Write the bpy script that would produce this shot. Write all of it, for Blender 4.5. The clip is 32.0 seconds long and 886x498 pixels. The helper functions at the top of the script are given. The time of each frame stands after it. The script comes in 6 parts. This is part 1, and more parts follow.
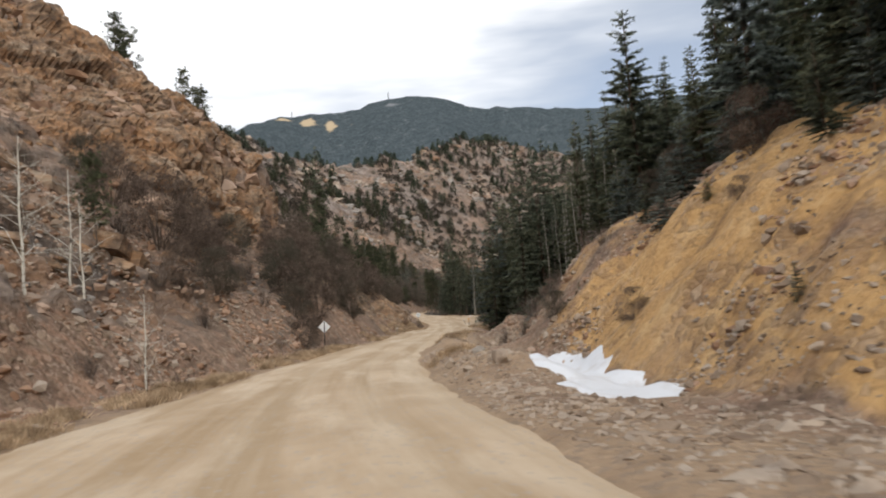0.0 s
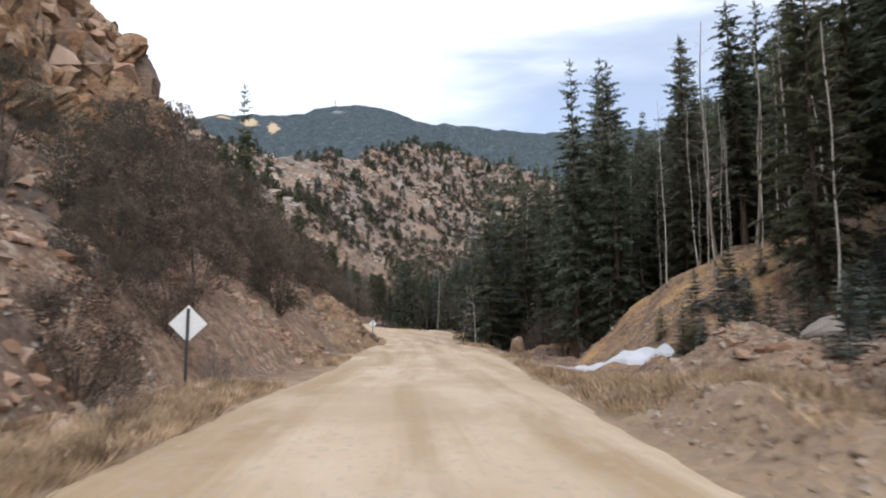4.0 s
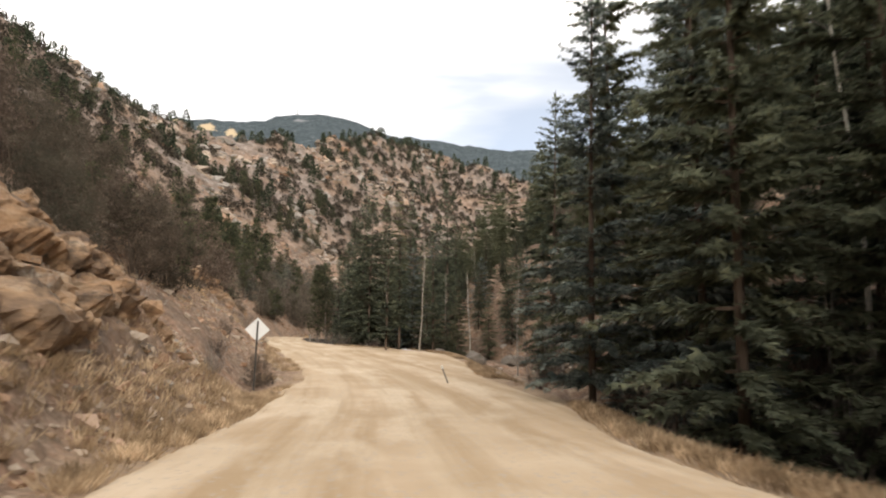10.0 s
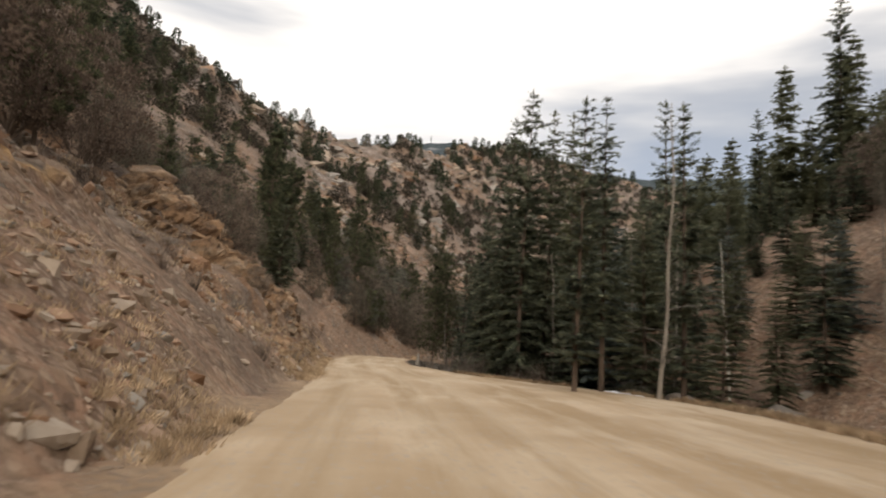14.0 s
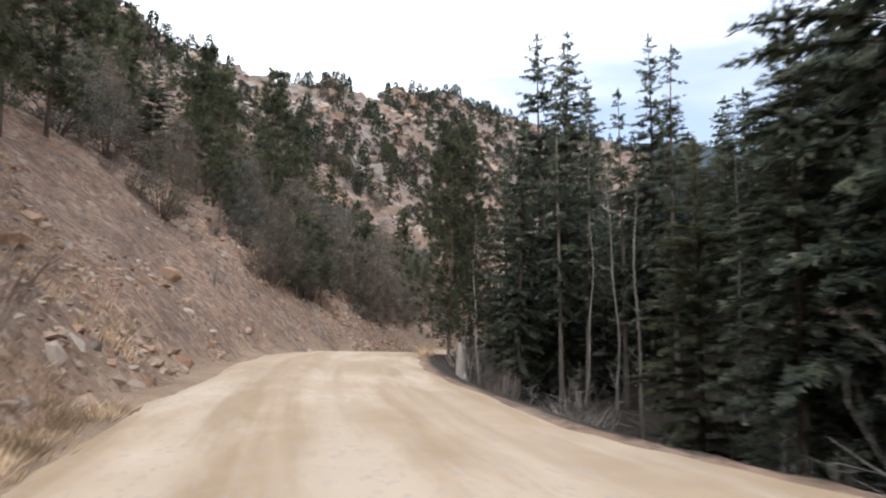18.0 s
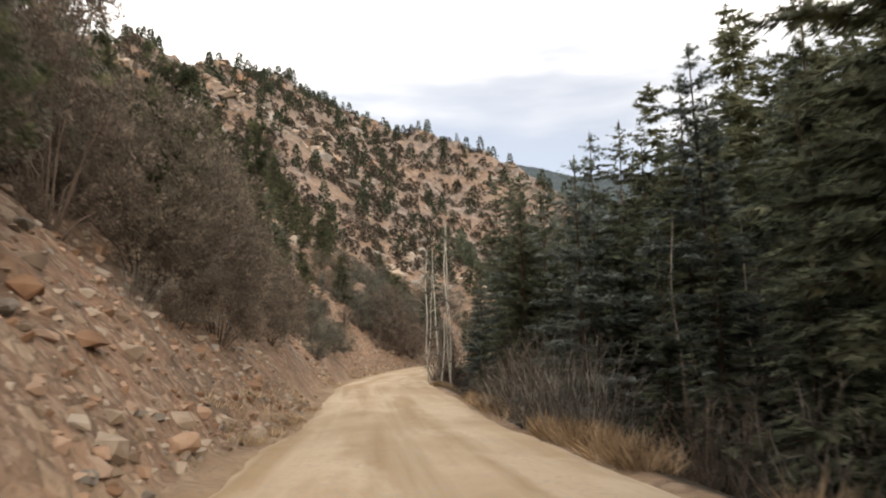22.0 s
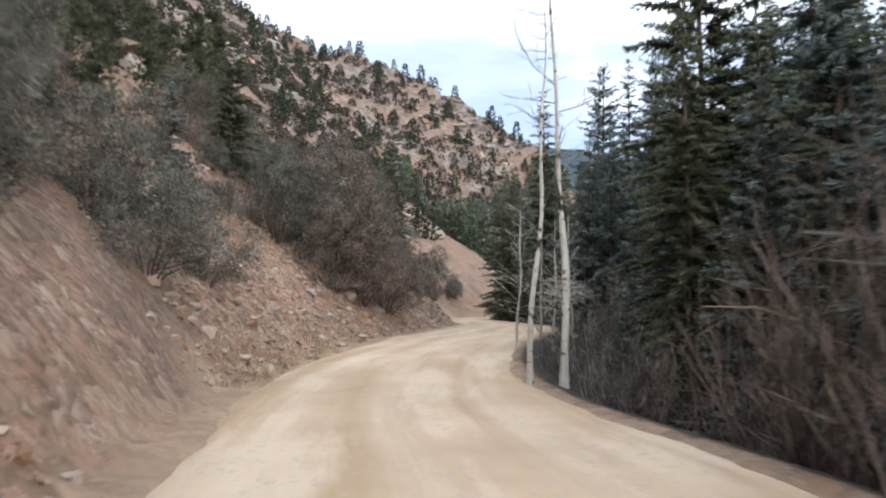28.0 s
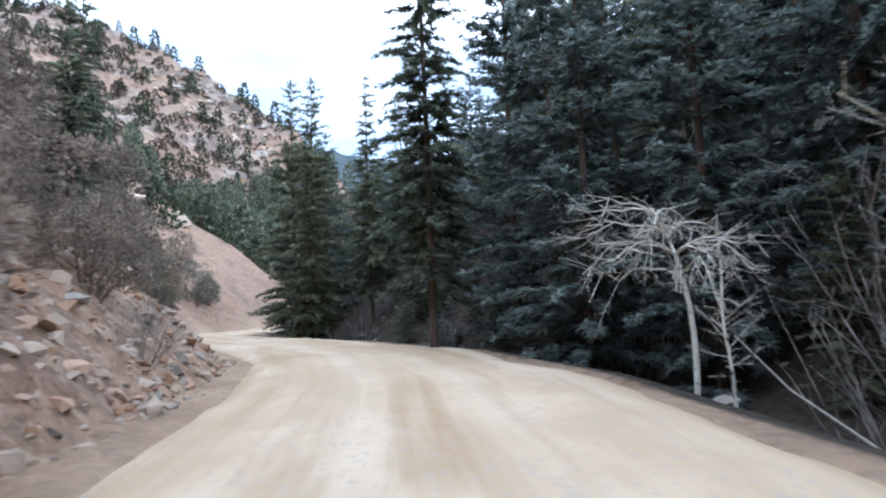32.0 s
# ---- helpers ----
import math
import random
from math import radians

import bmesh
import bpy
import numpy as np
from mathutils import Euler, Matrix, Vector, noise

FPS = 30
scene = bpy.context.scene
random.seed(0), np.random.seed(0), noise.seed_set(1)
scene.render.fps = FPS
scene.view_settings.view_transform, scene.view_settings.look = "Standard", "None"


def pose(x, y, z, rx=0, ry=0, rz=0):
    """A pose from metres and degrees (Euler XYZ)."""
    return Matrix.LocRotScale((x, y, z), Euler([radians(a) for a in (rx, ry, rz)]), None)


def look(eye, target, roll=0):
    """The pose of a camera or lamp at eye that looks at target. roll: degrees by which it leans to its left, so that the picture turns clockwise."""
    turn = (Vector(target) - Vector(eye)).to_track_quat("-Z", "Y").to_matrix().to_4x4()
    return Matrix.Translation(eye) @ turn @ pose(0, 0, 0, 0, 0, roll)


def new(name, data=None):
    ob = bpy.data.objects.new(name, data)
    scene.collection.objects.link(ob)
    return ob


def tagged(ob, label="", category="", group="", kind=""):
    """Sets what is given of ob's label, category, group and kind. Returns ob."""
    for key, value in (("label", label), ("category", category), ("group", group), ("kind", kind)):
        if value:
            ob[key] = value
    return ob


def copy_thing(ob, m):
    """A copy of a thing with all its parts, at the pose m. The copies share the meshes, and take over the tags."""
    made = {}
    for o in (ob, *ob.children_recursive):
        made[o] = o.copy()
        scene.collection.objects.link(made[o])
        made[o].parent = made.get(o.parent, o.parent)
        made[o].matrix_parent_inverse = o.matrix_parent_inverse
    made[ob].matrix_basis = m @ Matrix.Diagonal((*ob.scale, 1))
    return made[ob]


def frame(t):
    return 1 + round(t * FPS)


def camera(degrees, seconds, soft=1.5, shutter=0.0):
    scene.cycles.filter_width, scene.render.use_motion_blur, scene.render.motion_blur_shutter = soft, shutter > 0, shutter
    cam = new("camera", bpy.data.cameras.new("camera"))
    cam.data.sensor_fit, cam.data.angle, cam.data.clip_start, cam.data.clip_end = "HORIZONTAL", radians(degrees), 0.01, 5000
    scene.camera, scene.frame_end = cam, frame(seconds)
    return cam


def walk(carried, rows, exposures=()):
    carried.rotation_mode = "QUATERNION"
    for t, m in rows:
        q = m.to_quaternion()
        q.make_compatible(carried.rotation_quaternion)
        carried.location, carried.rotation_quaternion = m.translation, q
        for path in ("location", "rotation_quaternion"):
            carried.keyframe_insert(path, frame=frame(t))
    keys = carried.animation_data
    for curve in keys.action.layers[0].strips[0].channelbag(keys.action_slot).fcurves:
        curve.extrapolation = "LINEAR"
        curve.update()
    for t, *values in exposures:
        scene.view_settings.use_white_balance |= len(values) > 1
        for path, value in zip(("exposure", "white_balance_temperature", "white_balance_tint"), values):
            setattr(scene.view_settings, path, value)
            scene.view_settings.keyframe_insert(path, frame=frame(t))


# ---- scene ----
# ---- the camera and its walk ----
cam = camera(66.04, 32.0, soft=2.0, shutter=0.32)
# seconds, place, yaw to the left, pitch up, roll
WALK = [
    (0, 0.00, 0.00, 1.50, -2.00, 4.44, -4.29), (0.5, -0.63, 3.49, 1.36, -2.27, 3.51, -4.60), (1, -1.26, 7.02, 1.21, -2.54, 2.61, -4.35),
    (1.5, -1.82, 10.65, 1.09, -3.57, 3.27, -3.60), (2, -2.30, 14.40, 0.95, -5.54, 3.80, -3.37), (2.5, -2.69, 18.31, 0.83, -6.02, 4.05, -2.31),
    (3, -2.97, 22.37, 0.72, -6.31, 4.27, -1.52), (3.5, -3.17, 26.53, 0.60, -6.75, 5.06, -0.43), (5.5, -2.08, 44.64, 0.31, -10.10, 5.99, -2.96),
    (6, -1.61, 49.11, 0.16, -8.93, 6.90, -1.42), (6.5, -1.19, 53.64, 0.04, -8.33, 10.59, -0.94), (7, -0.82, 58.16, -0.05, -9.80, 11.49, 0.14),
    (7.5, -0.50, 62.68, -0.11, -11.26, 10.28, 0.47), (8, -0.19, 67.18, -0.16, -12.16, 9.60, 0.65), (8.5, 0.11, 71.60, -0.20, -11.80, 9.21, 1.85),
    (9, 0.47, 75.88, -0.26, -11.92, 8.73, 1.55), (9.5, 0.80, 80.09, -0.31, -11.26, 8.50, 1.66), (10, 1.18, 84.32, -0.45, -10.76, 7.23, 0.67),
    (10.5, 1.49, 88.60, -0.64, -10.33, 6.49, 0.83), (11, 1.78, 92.94, -0.82, -8.81, 6.23, 0.94), (11.5, 2.16, 97.31, -1.00, -7.06, 5.07, 2.69),
    (12, 2.60, 101.74, -1.12, -6.04, 4.52, 3.08), (12.5, 2.89, 106.29, -1.13, -6.53, 5.81, 2.79), (13, 2.96, 111.02, -1.12, -6.02, 8.64, 2.03),
    (13.5, 2.90, 115.90, -1.11, -1.46, 9.85, 3.59), (14, 2.70, 120.85, -1.08, 0.18, 9.44, 3.85), (14.5, 2.45, 125.80, -1.03, 10.86, 10.98, 2.32),
    (16.5, 0.55, 145.68, -0.58, -0.67, 8.01, 2.55), (17, -0.17, 150.56, -0.55, -3.70, 7.82, 2.36), (17.5, -0.95, 155.41, -0.49, -4.85, 8.29, 1.88),
    (18, -1.69, 160.26, -0.34, -6.20, 7.46, 1.01), (18.5, -2.39, 165.11, -0.19, -6.31, 7.61, 0.43), (19, -2.92, 169.84, -0.10, -6.80, 8.02, -0.40),
    (19.5, -3.30, 174.45, 0.01, -8.49, 8.06, -1.35), (20, -3.43, 178.88, 0.15, -11.60, 8.31, -1.36), (20.5, -3.33, 183.16, 0.29, -14.24, 8.14, -1.79),
    (21, -2.91, 187.29, 0.30, -16.77, 9.08, -3.47), (21.5, -2.42, 191.21, 0.24, -19.99, 9.65, -1.65), (22, -1.78, 194.78, 0.17, -21.14, 8.81, -0.71),
    (22.5, -1.07, 198.01, 0.10, -22.80, 7.75, 0.01), (23, -0.32, 201.03, 0.03, -23.64, 7.05, 0.42), (23.5, 0.44, 204.00, -0.04, -22.86, 6.53, 0.13),
    (24, 1.24, 207.05, -0.12, -22.01, 6.96, 0.91), (24.5, 2.04, 210.22, -0.24, -23.44, 6.87, 0.89), (25, 2.87, 213.46, -0.30, -23.87, 6.21, -0.18),
    (25.5, 3.75, 216.67, -0.30, -23.85, 6.71, -0.05), (27.5, 7.20, 231.09, -0.17, -27.43, 5.98, 1.28), (28, 8.39, 234.98, -0.27, -28.33, 5.70, 1.16),
    (28.5, 9.64, 238.85, -0.35, -29.78, 5.68, 1.21), (29, 11.00, 242.55, -0.37, -30.77, 5.11, 1.01), (29.5, 12.38, 245.96, -0.38, -33.20, 4.34, 0.31),
    (30, 13.79, 248.75, -0.31, -36.01, 5.46, -1.02), (30.5, 15.26, 251.19, -0.23, -39.57, 5.75, -2.61), (31, 16.99, 253.61, -0.12, -43.65, 5.05, -2.77),
    (31.5, 18.91, 255.86, 0.02, -46.96, 4.71, -3.26), (32, 20.89, 258.03, 0.17, -48.87, 5.72, -2.47),
]


def aimed(x, y, z, yaw, pitch, roll):
    a, b = radians(yaw), radians(pitch)
    way = Vector((-math.sin(a) * math.cos(b), math.cos(a) * math.cos(b), math.sin(b)))
    return look((x, y, z), Vector((x, y, z)) + way * 10, roll)


walk(cam, [(t, aimed(*row)) for t, *row in WALK],
     exposures=[(0, 0.2, 6500, 10), (1, 0.4, 6100, 11), (3, 0.48, 6000, 12), (6, 0.55, 6400, 12), (7, -0.1, 6800, 8), (8, 0.1, 7100, 9), (9, 0.35, 7200, 10), (11, 0.95, 6600, 12),
                (12, 0.6, 6200, 12), (13, 0.42, 6800, 13), (14, 0.12, 7200, 12), (17, 0.9, 5850, 12), (18, 0.8, 5900, 12), (19, 0.82, 6300, 14), (20, 1.12, 5450, 10), (21, 1.0, 5600, 11), (22, 0.7, 7200, 12), (23, 0.6, 8100, 15),
                (24, 0.7, 7600, 18), (25, 0.62, 6700, 16), (28, 0.93, 5850, 11), (29, 0.7, 5800, 11), (30, 1.05, 5400, 9), (31, 0.97, 5200, 9), (32, 1.42, 5100, 8)])

# ---- sky and sun ----
world = bpy.data.worlds.new("sky")
scene.world = world
world.use_nodes = True
wn, wl = world.node_tree.nodes, world.node_tree.links
wn.clear()
sky = wn.new("ShaderNodeTexSky")
sky.sky_type, sky.sun_disc = "NISHITA", False
sky.sun_elevation, sky.sun_rotation = radians(24), radians(175)
sky.altitude = 2400
gain = wn.new("ShaderNodeVectorMath")
gain.operation = "SCALE"
gain.inputs["Scale"].default_value = 0.10
wl.new(sky.outputs[0], gain.inputs[0])
place = wn.new("ShaderNodeTexCoord")
stretch = wn.new("ShaderNodeMapping")
stretch.inputs["Scale"].default_value = (0.9, 0.9, 4.6)
stretch.inputs["Location"].default_value = (0.35, 0.1, 0.55)
wl.new(place.outputs["Generated"], stretch.inputs[0])
puff = wn.new("ShaderNodeTexNoise")
puff.inputs["Scale"].default_value, puff.inputs["Detail"].default_value, puff.inputs["Roughness"].default_value = 1.5, 5, 0.48
wl.new(stretch.outputs[0], puff.inputs["Vector"])
cover = wn.new("ShaderNodeValToRGB")
cover.color_ramp.elements[0].position, cover.color_ramp.elements[1].position = 0.30, 0.46
cover.color_ramp.elements[0].color = (0.45, 0.45, 0.45, 1)
apart = wn.new("ShaderNodeSeparateXYZ")
wl.new(place.outputs["Generated"], apart.inputs[0])
lower = wn.new("ShaderNodeMath")
lower.operation = "MULTIPLY_ADD"
lower.inputs[1].default_value, lower.inputs[2].default_value = 0.22, -0.085
wl.new(apart.outputs["Z"], lower.inputs[0])
thick = wn.new("ShaderNodeMath")
wl.new(puff.outputs[0], thick.inputs[0])
wl.new(lower.outputs[0], thick.inputs[1])
bank_way = wn.new("ShaderNodeVectorMath")
bank_way.operation = "DOT_PRODUCT"
bank_way.inputs[1].default_value = Vector((0.36, 0.88, 0.30)).normalized()
wl.new(place.outputs["Generated"], bank_way.inputs[0])
bank_cloud = wn.new("ShaderNodeMapRange")
bank_cloud.inputs["From Min"].default_value, bank_cloud.inputs["From Max"].default_value = 0.955, 0.998
bank_cloud.inputs["To Min"].default_value, bank_cloud.inputs["To Max"].default_value = 0.0, -0.095
wl.new(bank_way.outputs["Value"], bank_cloud.inputs["Value"])
thicker = wn.new("ShaderNodeMath")
wl.new(thick.outputs[0], thicker.inputs[0])
wl.new(bank_cloud.outputs[0], thicker.inputs[1])
thick = thicker
shade = wn.new("ShaderNodeValToRGB")
shade.color_ramp.elements[0].position, shade.color_ramp.elements[0].color = 0.36, (0.67, 0.71, 0.77, 1)
shade.color_ramp.elements[1].position, shade.color_ramp.elements[1].color = 0.53, (1.12, 1.13, 1.15, 1)
wl.new(thick.outputs[0], shade.inputs[0])
wl.new(thick.outputs[0], cover.inputs[0])
blend = wn.new("ShaderNodeMix")
blend.data_type = "RGBA"
wl.new(cover.outputs[0], blend.inputs["Factor"])
wl.new(gain.outputs[0], blend.inputs[6])
wl.new(shade.outputs[0], blend.inputs[7])
back = wn.new("ShaderNodeBackground")
wl.new(blend.outputs[2], back.inputs["Color"])
back.inputs["Strength"].default_value = 1.0
wout = wn.new("ShaderNodeOutputWorld")
wl.new(back.outputs[0], wout.inputs[0])

sun = new("sun", bpy.data.lights.new("sun", "SUN"))
sun.data.energy, sun.data.angle, sun.data.color = 1.5, radians(24), (1.0, 0.95, 0.88)
sun.matrix_world = look((12, -80, 64), (0, 60, 0))

# ---- materials ----


class Mat:
    """A node material with a principled surface and small helpers."""

    def __init__(self, name, rough=0.9, metal=0.0, spec=0.25):
        self.m = bpy.data.materials.new(name)
        self.m.use_nodes = True
        self.n, self.l = self.m.node_tree.nodes, self.m.node_tree.links
        self.p = self.n["Principled BSDF"]
        self.p.inputs["Roughness"].default_value = rough
        self.p.inputs["Metallic"].default_value = metal
        self.p.inputs["Specular IOR Level"].default_value = spec
        self.pos = self.n.new("ShaderNodeNewGeometry").outputs["Position"]
        self.obj = self.n.new("ShaderNodeTexCoord").outputs["Object"]

    def noise(self, scale, detail=4, rough=0.55, vec=None, squash=None):
        v = vec or self.pos
        if squash:
            mp = self.n.new("ShaderNodeMapping")
            mp.inputs["Scale"].default_value = squash
            self.l.new(v, mp.inputs[0])
            v = mp.outputs[0]
        t = self.n.new("ShaderNodeTexNoise")
        t.inputs["Scale"].default_value, t.inputs["Detail"].default_value, t.inputs["Roughness"].default_value = scale, detail, rough
        self.l.new(v, t.inputs["Vector"])
        return t.outputs[0]

    def cells(self, scale, vec=None, feature="F1", out="Distance"):
        t = self.n.new("ShaderNodeTexVoronoi")
        t.feature = feature
        t.inputs["Scale"].default_value = scale
        self.l.new(vec or self.pos, t.inputs["Vector"])
        return t.outputs[out]

    def ramp(self, fac, *stops):
        r = self.n.new("ShaderNodeValToRGB")
        els = r.color_ramp.elements
        while len(els) < len(stops):
            els.new(0.5)
        for el, (at, col) in zip(els, stops):
            el.position = at
            el.color = (*col, 1) if isinstance(col, tuple) else (col, col, col, 1)
        self.l.new(fac, r.inputs[0])
        return r.outputs[0]

    def mix(self, fac, a, b, mode="MIX"):
        x = self.n.new("ShaderNodeMix")
        x.data_type, x.blend_type = "RGBA", mode
        for sock, v in ((x.inputs["Factor"], fac), (x.inputs[6], a), (x.inputs[7], b)):
            if isinstance(v, (int, float)):
                sock.default_value = v
            elif isinstance(v, tuple):
                sock.default_value = (*v, 1)
            else:
                self.l.new(v, sock)
        return x.outputs[2]

    def attr(self, name, out="Color"):
        a = self.n.new("ShaderNodeAttribute")
        a.attribute_name = name
        return a

    def split(self, col):
        s = self.n.new("ShaderNodeSeparateColor")
        self.l.new(col, s.inputs[0])
        return s.outputs

    def random(self):
        return self.n.new("ShaderNodeObjectInfo").outputs["Random"]

    def island(self):
        return self.n.new("ShaderNodeNewGeometry").outputs["Random Per Island"]

    def math(self, op, a, b):
        x = self.n.new("ShaderNodeMath")
        x.operation = op
        for sock, v in zip(x.inputs, (a, b)):
            if isinstance(v, (int, float)):
                sock.default_value = v
            else:
                self.l.new(v, sock)
        return x.outputs[0]

    def bump(self, height, strength=0.4, dist=0.05):
        b = self.n.new("ShaderNodeBump")
        b.inputs["Strength"].default_value, b.inputs["Distance"].default_value = strength, dist
        self.l.new(height, b.inputs["Height"])
        self.l.new(b.outputs[0], self.p.inputs["Normal"])

    def color(self, col):
        if isinstance(col, tuple):
            self.p.inputs["Base Color"].default_value = (*col, 1)
        else:
            self.l.new(col, self.p.inputs["Base Color"])
        return self.m


def ground_material():
    k = Mat("hillside_soil", 0.95)
    zone = k.split(k.attr("zone").outputs["Color"])
    fine = k.noise(5.0, 6, 0.7)
    mid = k.noise(0.55, 5, 0.6)
    big = k.noise(0.06, 4, 0.6)
    soil = k.ramp(mid, (0.3, (0.175, 0.103, 0.068)), (0.52, (0.305, 0.186, 0.125)), (0.72, (0.40, 0.262, 0.178)))
    red = k.ramp(fine, (0.3, (0.195, 0.100, 0.062)), (0.7, (0.40, 0.225, 0.142)))
    soil = k.mix(k.ramp(big, (0.46, 0.0), (0.64, 0.6)), soil, red)
    pebble = k.cells(9.0, feature="F1", out="Color")
    grit = k.ramp(k.split(pebble)[0], (0.0, (0.09, 0.065, 0.05)), (0.55, (0.22, 0.165, 0.125)), (1.0, (0.42, 0.34, 0.27)))
    soil = k.mix(k.ramp(k.noise(1.4, 4, 0.6), (0.40, 0.1), (0.58, 0.65)), soil, grit)
    # Dark earth lumps, with their small shadows put into the same noise colour.
    clod_shade = k.noise(2.6, 7, 0.78)
    soil = k.mix(k.ramp(clod_shade, (0.51, 0.0), (0.59, 0.8)), soil, (0.125, 0.082, 0.055))
    soil = k.mix(k.ramp(clod_shade, (0.34, 0.7), (0.43, 0.0)), soil, (0.44, 0.325, 0.235))
    lumps = k.cells(3.4, feature="DISTANCE_TO_EDGE")
    tone = k.split(k.cells(3.4, out="Color"))
    stones = k.ramp(tone[0], (0.0, (0.12, 0.075, 0.05)), (0.5, (0.27, 0.185, 0.125)), (1.0, (0.47, 0.36, 0.26)))
    # Dark rims put the shade between the stones into the colour.
    stones = k.mix(k.ramp(lumps, (0.0, 0.6), (0.10, 0.0)), stones, (0.09, 0.064, 0.047))
    stony = k.math("MULTIPLY", k.ramp(tone[1], (0.45, 0.0), (0.5, 1.0)), k.ramp(k.noise(0.5, 3, 0.6), (0.40, 0.0), (0.52, 0.6)))
    soil = k.mix(stony, soil, stones)
    ochre = k.ramp(k.noise(0.9, 6, 0.65), (0.3, (0.33, 0.20, 0.098)), (0.5, (0.52, 0.315, 0.132)), (0.72, (0.60, 0.41, 0.215)))
    ochre = k.mix(k.ramp(clod_shade, (0.53, 0.0), (0.64, 0.6)), ochre, (0.20, 0.125, 0.068))
    ochre = k.mix(k.math('MULTIPLY', stony, 0.7), ochre, stones)
    rock = k.ramp(k.noise(0.8, 6, 0.7, squash=(1, 1, 2.6)), (0.28, (0.07, 0.055, 0.047)), (0.48, (0.20, 0.15, 0.118)), (0.66, (0.32, 0.25, 0.195)), (0.8, (0.42, 0.35, 0.285)))
    rust = k.ramp(k.noise(0.22, 5, 0.65), (0.44, 0.0), (0.62, 0.65))
    rock = k.mix(rust, rock, k.ramp(fine, (0.3, (0.20, 0.095, 0.045)), (0.7, (0.40, 0.215, 0.105))))
    mottle = k.noise(0.17, 6, 0.75)
    soil = k.mix(k.ramp(mottle, (0.38, 0.5), (0.50, 0.0)), soil, (0.125, 0.095, 0.075))
    rock = k.mix(k.ramp(mottle, (0.40, 0.7), (0.55, 0.0)), rock, (0.10, 0.085, 0.075))
    # Littered forest floor, darkened in colour for the shade under the canopy.
    shaded_litter = k.ramp(fine, (0.3, (0.020, 0.017, 0.013)), (0.7, (0.07, 0.055, 0.04)))
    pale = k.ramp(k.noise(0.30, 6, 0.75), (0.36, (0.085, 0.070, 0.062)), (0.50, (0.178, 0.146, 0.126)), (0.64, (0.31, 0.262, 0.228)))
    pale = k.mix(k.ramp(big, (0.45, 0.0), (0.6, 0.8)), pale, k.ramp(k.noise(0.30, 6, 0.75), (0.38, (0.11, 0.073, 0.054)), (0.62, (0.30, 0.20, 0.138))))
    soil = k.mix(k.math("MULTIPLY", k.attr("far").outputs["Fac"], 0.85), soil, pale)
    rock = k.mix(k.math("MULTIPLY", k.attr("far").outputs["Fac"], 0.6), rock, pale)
    jag = k.math("ADD", zone[0], k.math("MULTIPLY", k.math("SUBTRACT", mid, 0.5), 0.7))
    c = k.mix(k.ramp(jag, (0.38, 0.0), (0.56, 1.0)), soil, ochre)
    jag = k.math("ADD", zone[1], k.math("MULTIPLY", k.math("SUBTRACT", mid, 0.5), 0.9))
    c = k.mix(k.ramp(jag, (0.40, 0.0), (0.58, 1.0)), c, rock)
    jag = k.math("ADD", zone[2], k.math("MULTIPLY", k.math("SUBTRACT", mid, 0.5), 0.5))
    c = k.mix(k.ramp(jag, (0.4, 0.0), (0.6, 1.0)), c, shaded_litter)
    dust = k.ramp(k.noise(0.8, 5, 0.65), (0.3, (0.27, 0.185, 0.118)), (0.7, (0.43, 0.31, 0.205)))
    dust = k.mix(k.ramp(k.split(pebble)[1], (0.7, 0.0), (0.8, 0.6)), dust, (0.26, 0.20, 0.15))
    c = k.mix(k.attr("dirt").outputs["Fac"], c, dust)
    h = k.math("ADD", k.math("MULTIPLY", fine, 0.5), k.math("MULTIPLY", k.noise(1.6, 5, 0.6), 1.2))
    h = k.math("ADD", h, k.math("MULTIPLY", k.cells(6.0), 0.5))
    h = k.math("ADD", h, k.math("MULTIPLY", k.math("MULTIPLY", stony, k.ramp(lumps, (0.0, 0.0), (0.25, 1.0))), 0.9))
    k.bump(k.math("ADD", h, k.math("MULTIPLY", clod_shade, -1.0)), 0.75, 0.16)
    return k.color(c)


